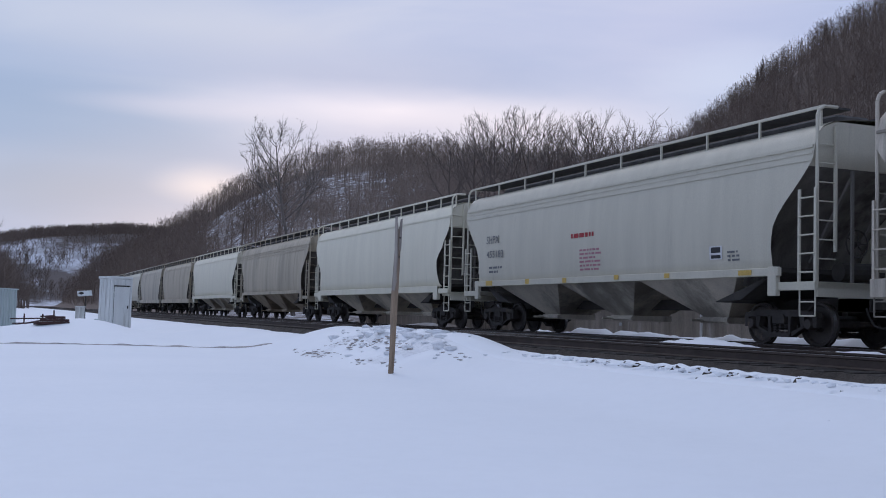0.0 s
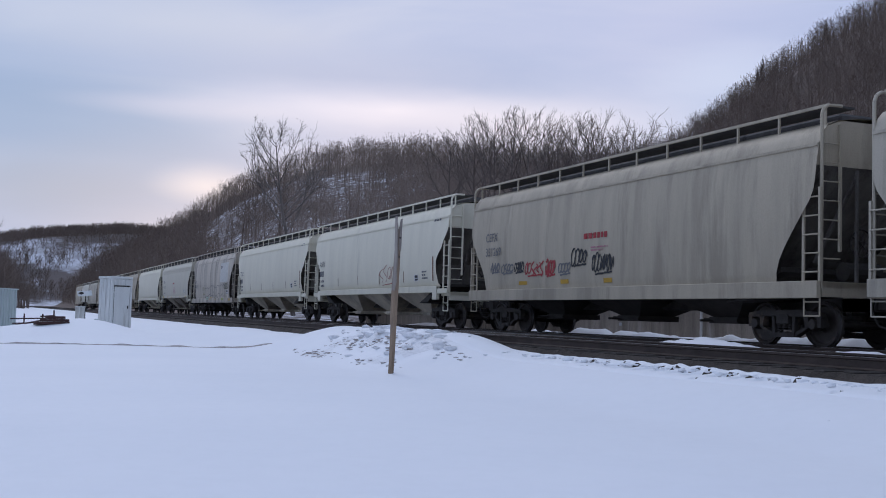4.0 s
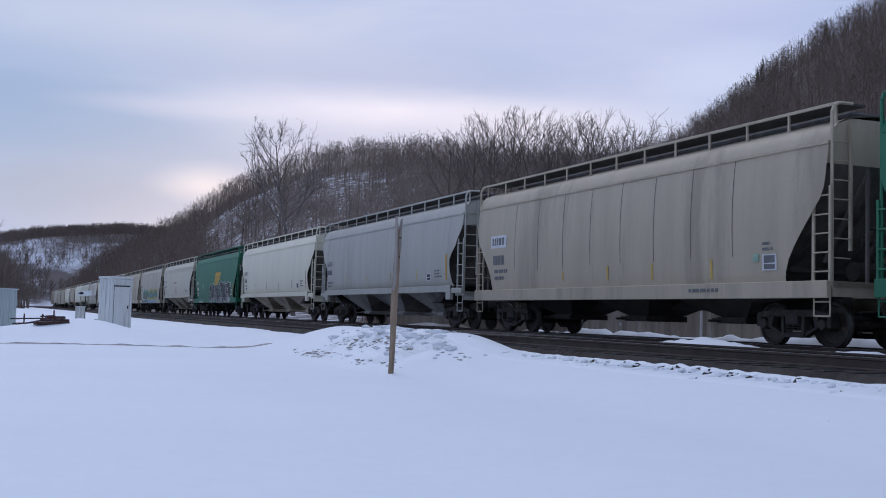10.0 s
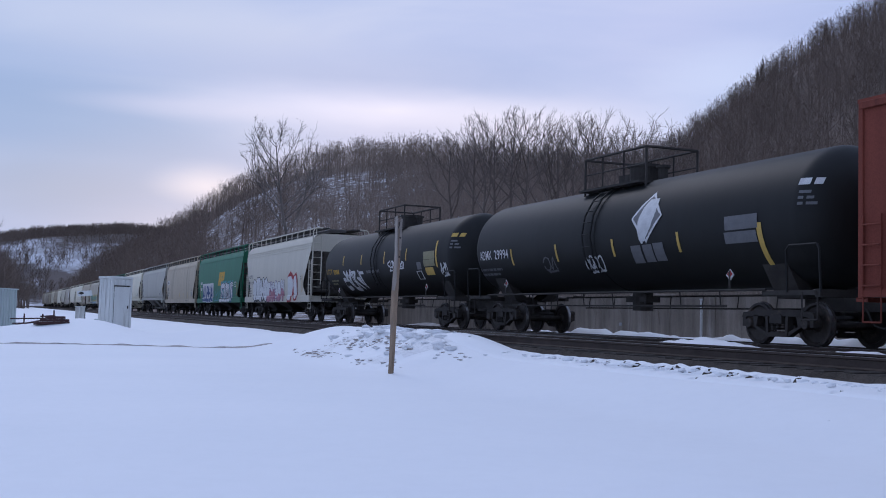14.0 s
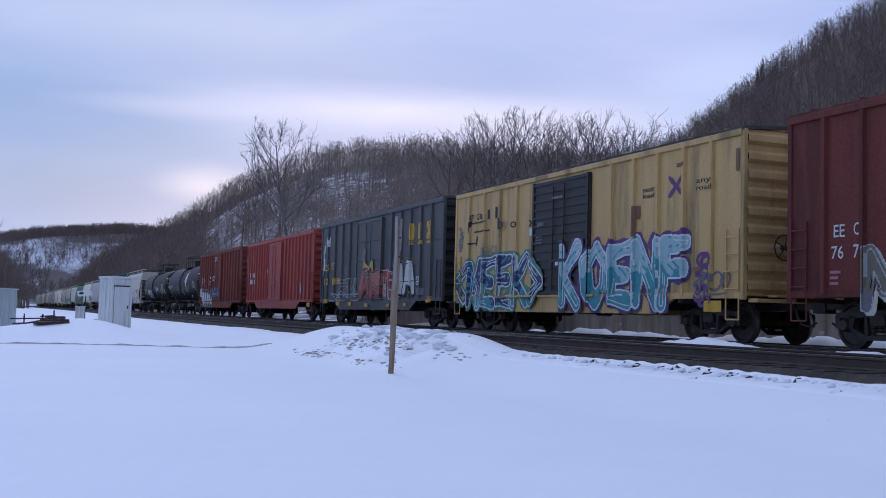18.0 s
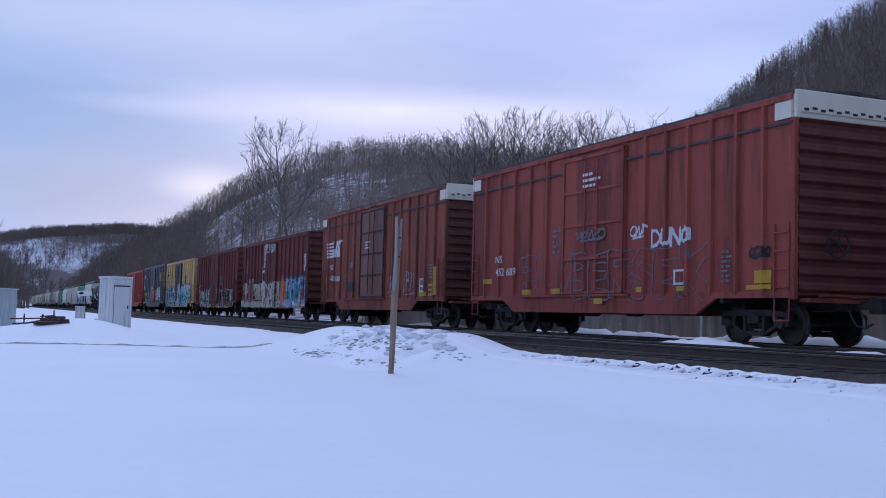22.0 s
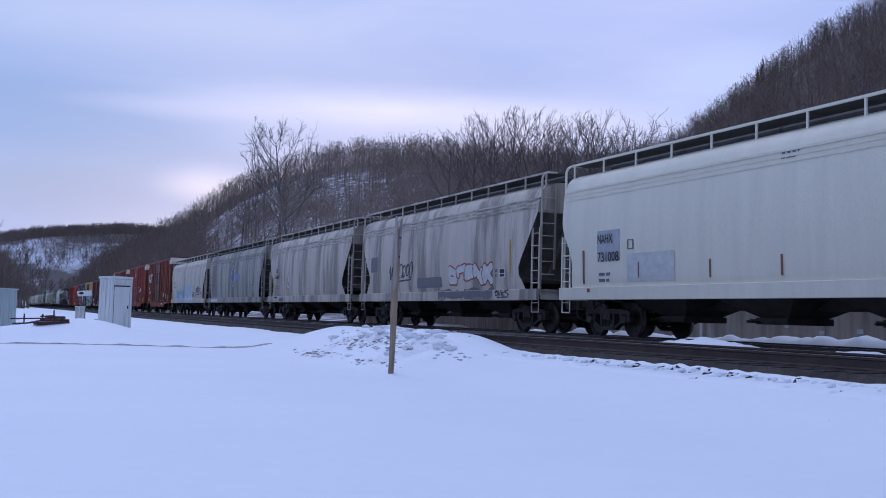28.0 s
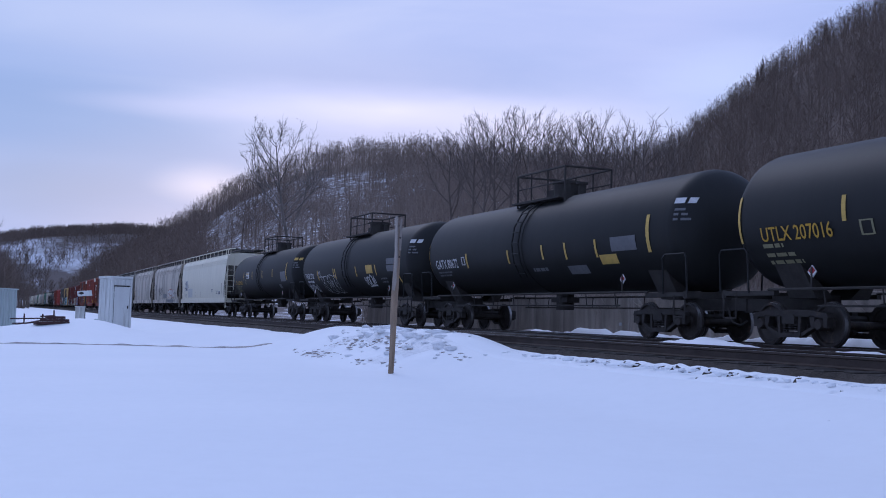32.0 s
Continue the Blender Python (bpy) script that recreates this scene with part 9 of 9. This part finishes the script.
def panel_post():
    x, y = -62.0, 4.42
    ob = thing("panel_on_post", "small pale panel tilted on a steel post beside a battery box", "sign", pose(x, y, -0.75))
    part("post", Geo().tube((0, 0, 0), (0, 0, 1.95), 0.032, 8), UNDER, ob)
    part("panel", Geo().soft_box(-0.03, 0.03, -0.38, 0.38, -0.17, 0.17, 0.01), WHITE_PAINT, ob, "pale tilted panel", pose(0.05, -0.06, 1.90, 6, -35, 0))
    part("panel_mark", Geo().add([(0.036, -0.34, 0.0), (0.036, -0.20, 0.10), (0.036, -0.20, -0.10), (0.036, -0.06, 0.05), (0.036, -0.06, -0.04)], [(0, 2, 1), (1, 2, 4, 3)]), UNDER, ob, "dark mark", pose(0.05, -0.06, 1.90, 6, -35, 0))
    bx = thing("battery_box", "small white steel box on short legs in the snow", "cabinet", pose(x + 0.6, y - 0.30, -0.72))
    part("body", Geo().soft_box(-0.2, 0.2, -0.23, 0.23, 0.1, 1.10, 0.02), WHITE_PAINT, bx)
    part("lid", Geo().soft_box(-0.23, 0.23, -0.26, 0.26, 1.10, 1.16, 0.015), WHITE_PAINT, bx)
    for a in (-0.17, 0.17):
        part("leg", Geo().box(-0.05, 0.05, a - 0.03, a + 0.03, -0.1, 0.1), UNDER, bx)
    gr = thing("grey_cover", "low grey rounded cover beside the box", "cover", pose(x + 0.4, y + 0.85, -0.5))
    part("shell", Geo().soft_box(-0.4, 0.4, -0.5, 0.45, -0.3, 0.28, 0.16), SHED, gr)


panel_post()


def metal_shed():
    ob = thing("metal_shed", "pale green-grey corrugated metal shed standing in snow", "shed", pose(-60.5, -1.15, -0.75, 0, 0, -28))
    d, w, h = 1.6, 1.5, 1.95
    part("wall", Geo().soft_box(-d, d, -w, w, 0, h, 0.03), SHED, ob)
    part("roof", Geo().soft_box(-d - 0.06, d + 0.06, -w - 0.06, w + 0.06, h, h + 0.07, 0.02), SHED, ob)
    rib = shared("wall_rib", lambda: Geo().add([(0, -0.06, 0), (0.035, -0.03, 0), (0.035, 0.03, 0), (0, 0.06, 0), (0, -0.06, h), (0.035, -0.03, h), (0.035, 0.03, h), (0, 0.06, h)], [(0, 1, 5, 4), (1, 2, 6, 5), (2, 3, 7, 6)]), SHED)
    for i in range(9):
        part("wall_rib", rib, SHED, ob, at=pose(d + 0.002, -w + 0.2 + i * 0.29, 0))
    for i in range(10):
        part("wall_rib", rib, SHED, ob, at=pose(-d + 0.2 + i * 0.29, w + 0.002, 0, 0, 0, 90))
    part("vent", Geo().soft_box(d + 0.03, d + 0.06, 0.35, 0.75, h - 0.4, h - 0.2, 0.01), UNDER, ob, "dark vent")


metal_shed()


def timber_stack():
    ob = thing("timber_stack", "stepped stack of dark maroon timbers poking out of the snow", "timber", pose(-44.5, 1.95, ground_z(-44.5, 1.95) + 0.0, 0, 0, 15) @ Matrix.Diagonal((0.8, 0.72, 1.0, 1)))
    for k, (a, b, z) in enumerate(((-0.85, 0.95, 0.0), (-0.55, 0.95, 0.11), (-0.25, 0.75, 0.22), (-0.85, 0.2, -0.02))):
        part("timber", Geo().soft_box(-0.16 - 0.05 * k, 0.12 - 0.05 * k, a, b, z, z + 0.105, 0.012), MAROON, ob)


timber_stack()


def rail_frame():
    ob = thing("rail_frame", "low rusty frame of posts and rails in the snow", "fence", pose(-58.0, 1.7, -0.75))
    for a in (-0.45, 0.42, 0.95):
        part("post", Geo().soft_box(-0.04, 0.04, a - 0.035, a + 0.035, 0, 0.75 if a < 0.9 else 0.95, 0.01), MAROON, ob)
    for z, a, b in ((0.48, -1.1, 0.6), (0.25, -1.0, 0.9), (0.62, 0.3, 1.0)):
        part("rail", Geo().tube((0.02, a, z), (0.02, b, z + 0.06), 0.035, 6), MAROON, ob)
    part("brace", Geo().tube((0.02, -1.1, 0.1), (0.3, 0.3, 0.42), 0.035, 6), MAROON, ob)


rail_frame()


def marker_post():
    ob = thing("marker_post", "thin white marker post beyond the tracks", "post", pose(-28.4, 20.6, -0.3))
    part("shaft", Geo().soft_box(-0.04, 0.04, -0.03, 0.03, 0, 1.45, 0.008), INK["white"], ob)
    part("cap", Geo().soft_box(-0.05, 0.05, -0.04, 0.04, 1.45, 1.50, 0.008), INK["white"], ob)


marker_post()


def trackside_wall():
    """Low stained concrete wall behind the far track, with daubs of white paint."""
    ob = thing("concrete_wall", "low stained concrete wall behind the tracks with pale daubs", "wall", pose(0, 0, 0), kind="structure")
    y = 20.7
    n = 0
    x = -62.0
    while x < -9:
        w = 2.44
        part("wall_panel", shared("wall_panel", lambda: Geo().soft_box(0, 2.43, 0, 0.25, -0.6, 1.32, 0.015), STAINED), STAINED, ob, at=pose(x, y + 0.012 * (n % 3), 0.04 * math.sin(n * 1.7)))
        x += w
        n += 1
    rng = random.Random(3)
    for px in (-33.4, -24.6, -23.2, -21.8):
        z = rng.uniform(0.2, 0.45)
        part("paint_daub", Geo().box(px, px + rng.uniform(0.08, 0.22), y - 0.012, y - 0.004, z, z + rng.uniform(0.08, 0.16)), INK["patch"], ob, "daub of pale paint")


STAINED = mat("stained_concrete", (0.33, 0.29, 0.25), (0.18, 0.155, 0.132), 0.9, 0, 2.2, 25, 0.2, 0.3, True, (0.42, 0.39, 0.36), 0.64)
trackside_wall()


# ---- what moves ----
def motions():
    """The train rolls past; its wheels turn with the way that it has run."""
    times = [float(t) for t in range(33)]
    for ob in [o for o in scene.objects if o.parent is None and o.get("group") == "freight cars of the train"]:
        x, y, z = ob.matrix_basis.translation
        walk(ob, [(t, pose(x - train_run(t), y, z)) for t in times])
    first = {}
    for k, w in WHEELSETS:
        if k not in first:
            rows = []
            for f in range(0, 32 * FPS + 1):
                t = f / FPS
                rows.append((t, pose(k * 0.89, 0, 0.458, 0, -math.degrees(train_run(t) / 0.457) % 360.0, 0)))
            walk(w, rows)
            first[k] = w
        else:
            w.rotation_mode = "QUATERNION"
            keys = w.animation_data_create()
            keys.action = first[k].animation_data.action
            keys.action_slot = first[k].animation_data.action_slot


motions()
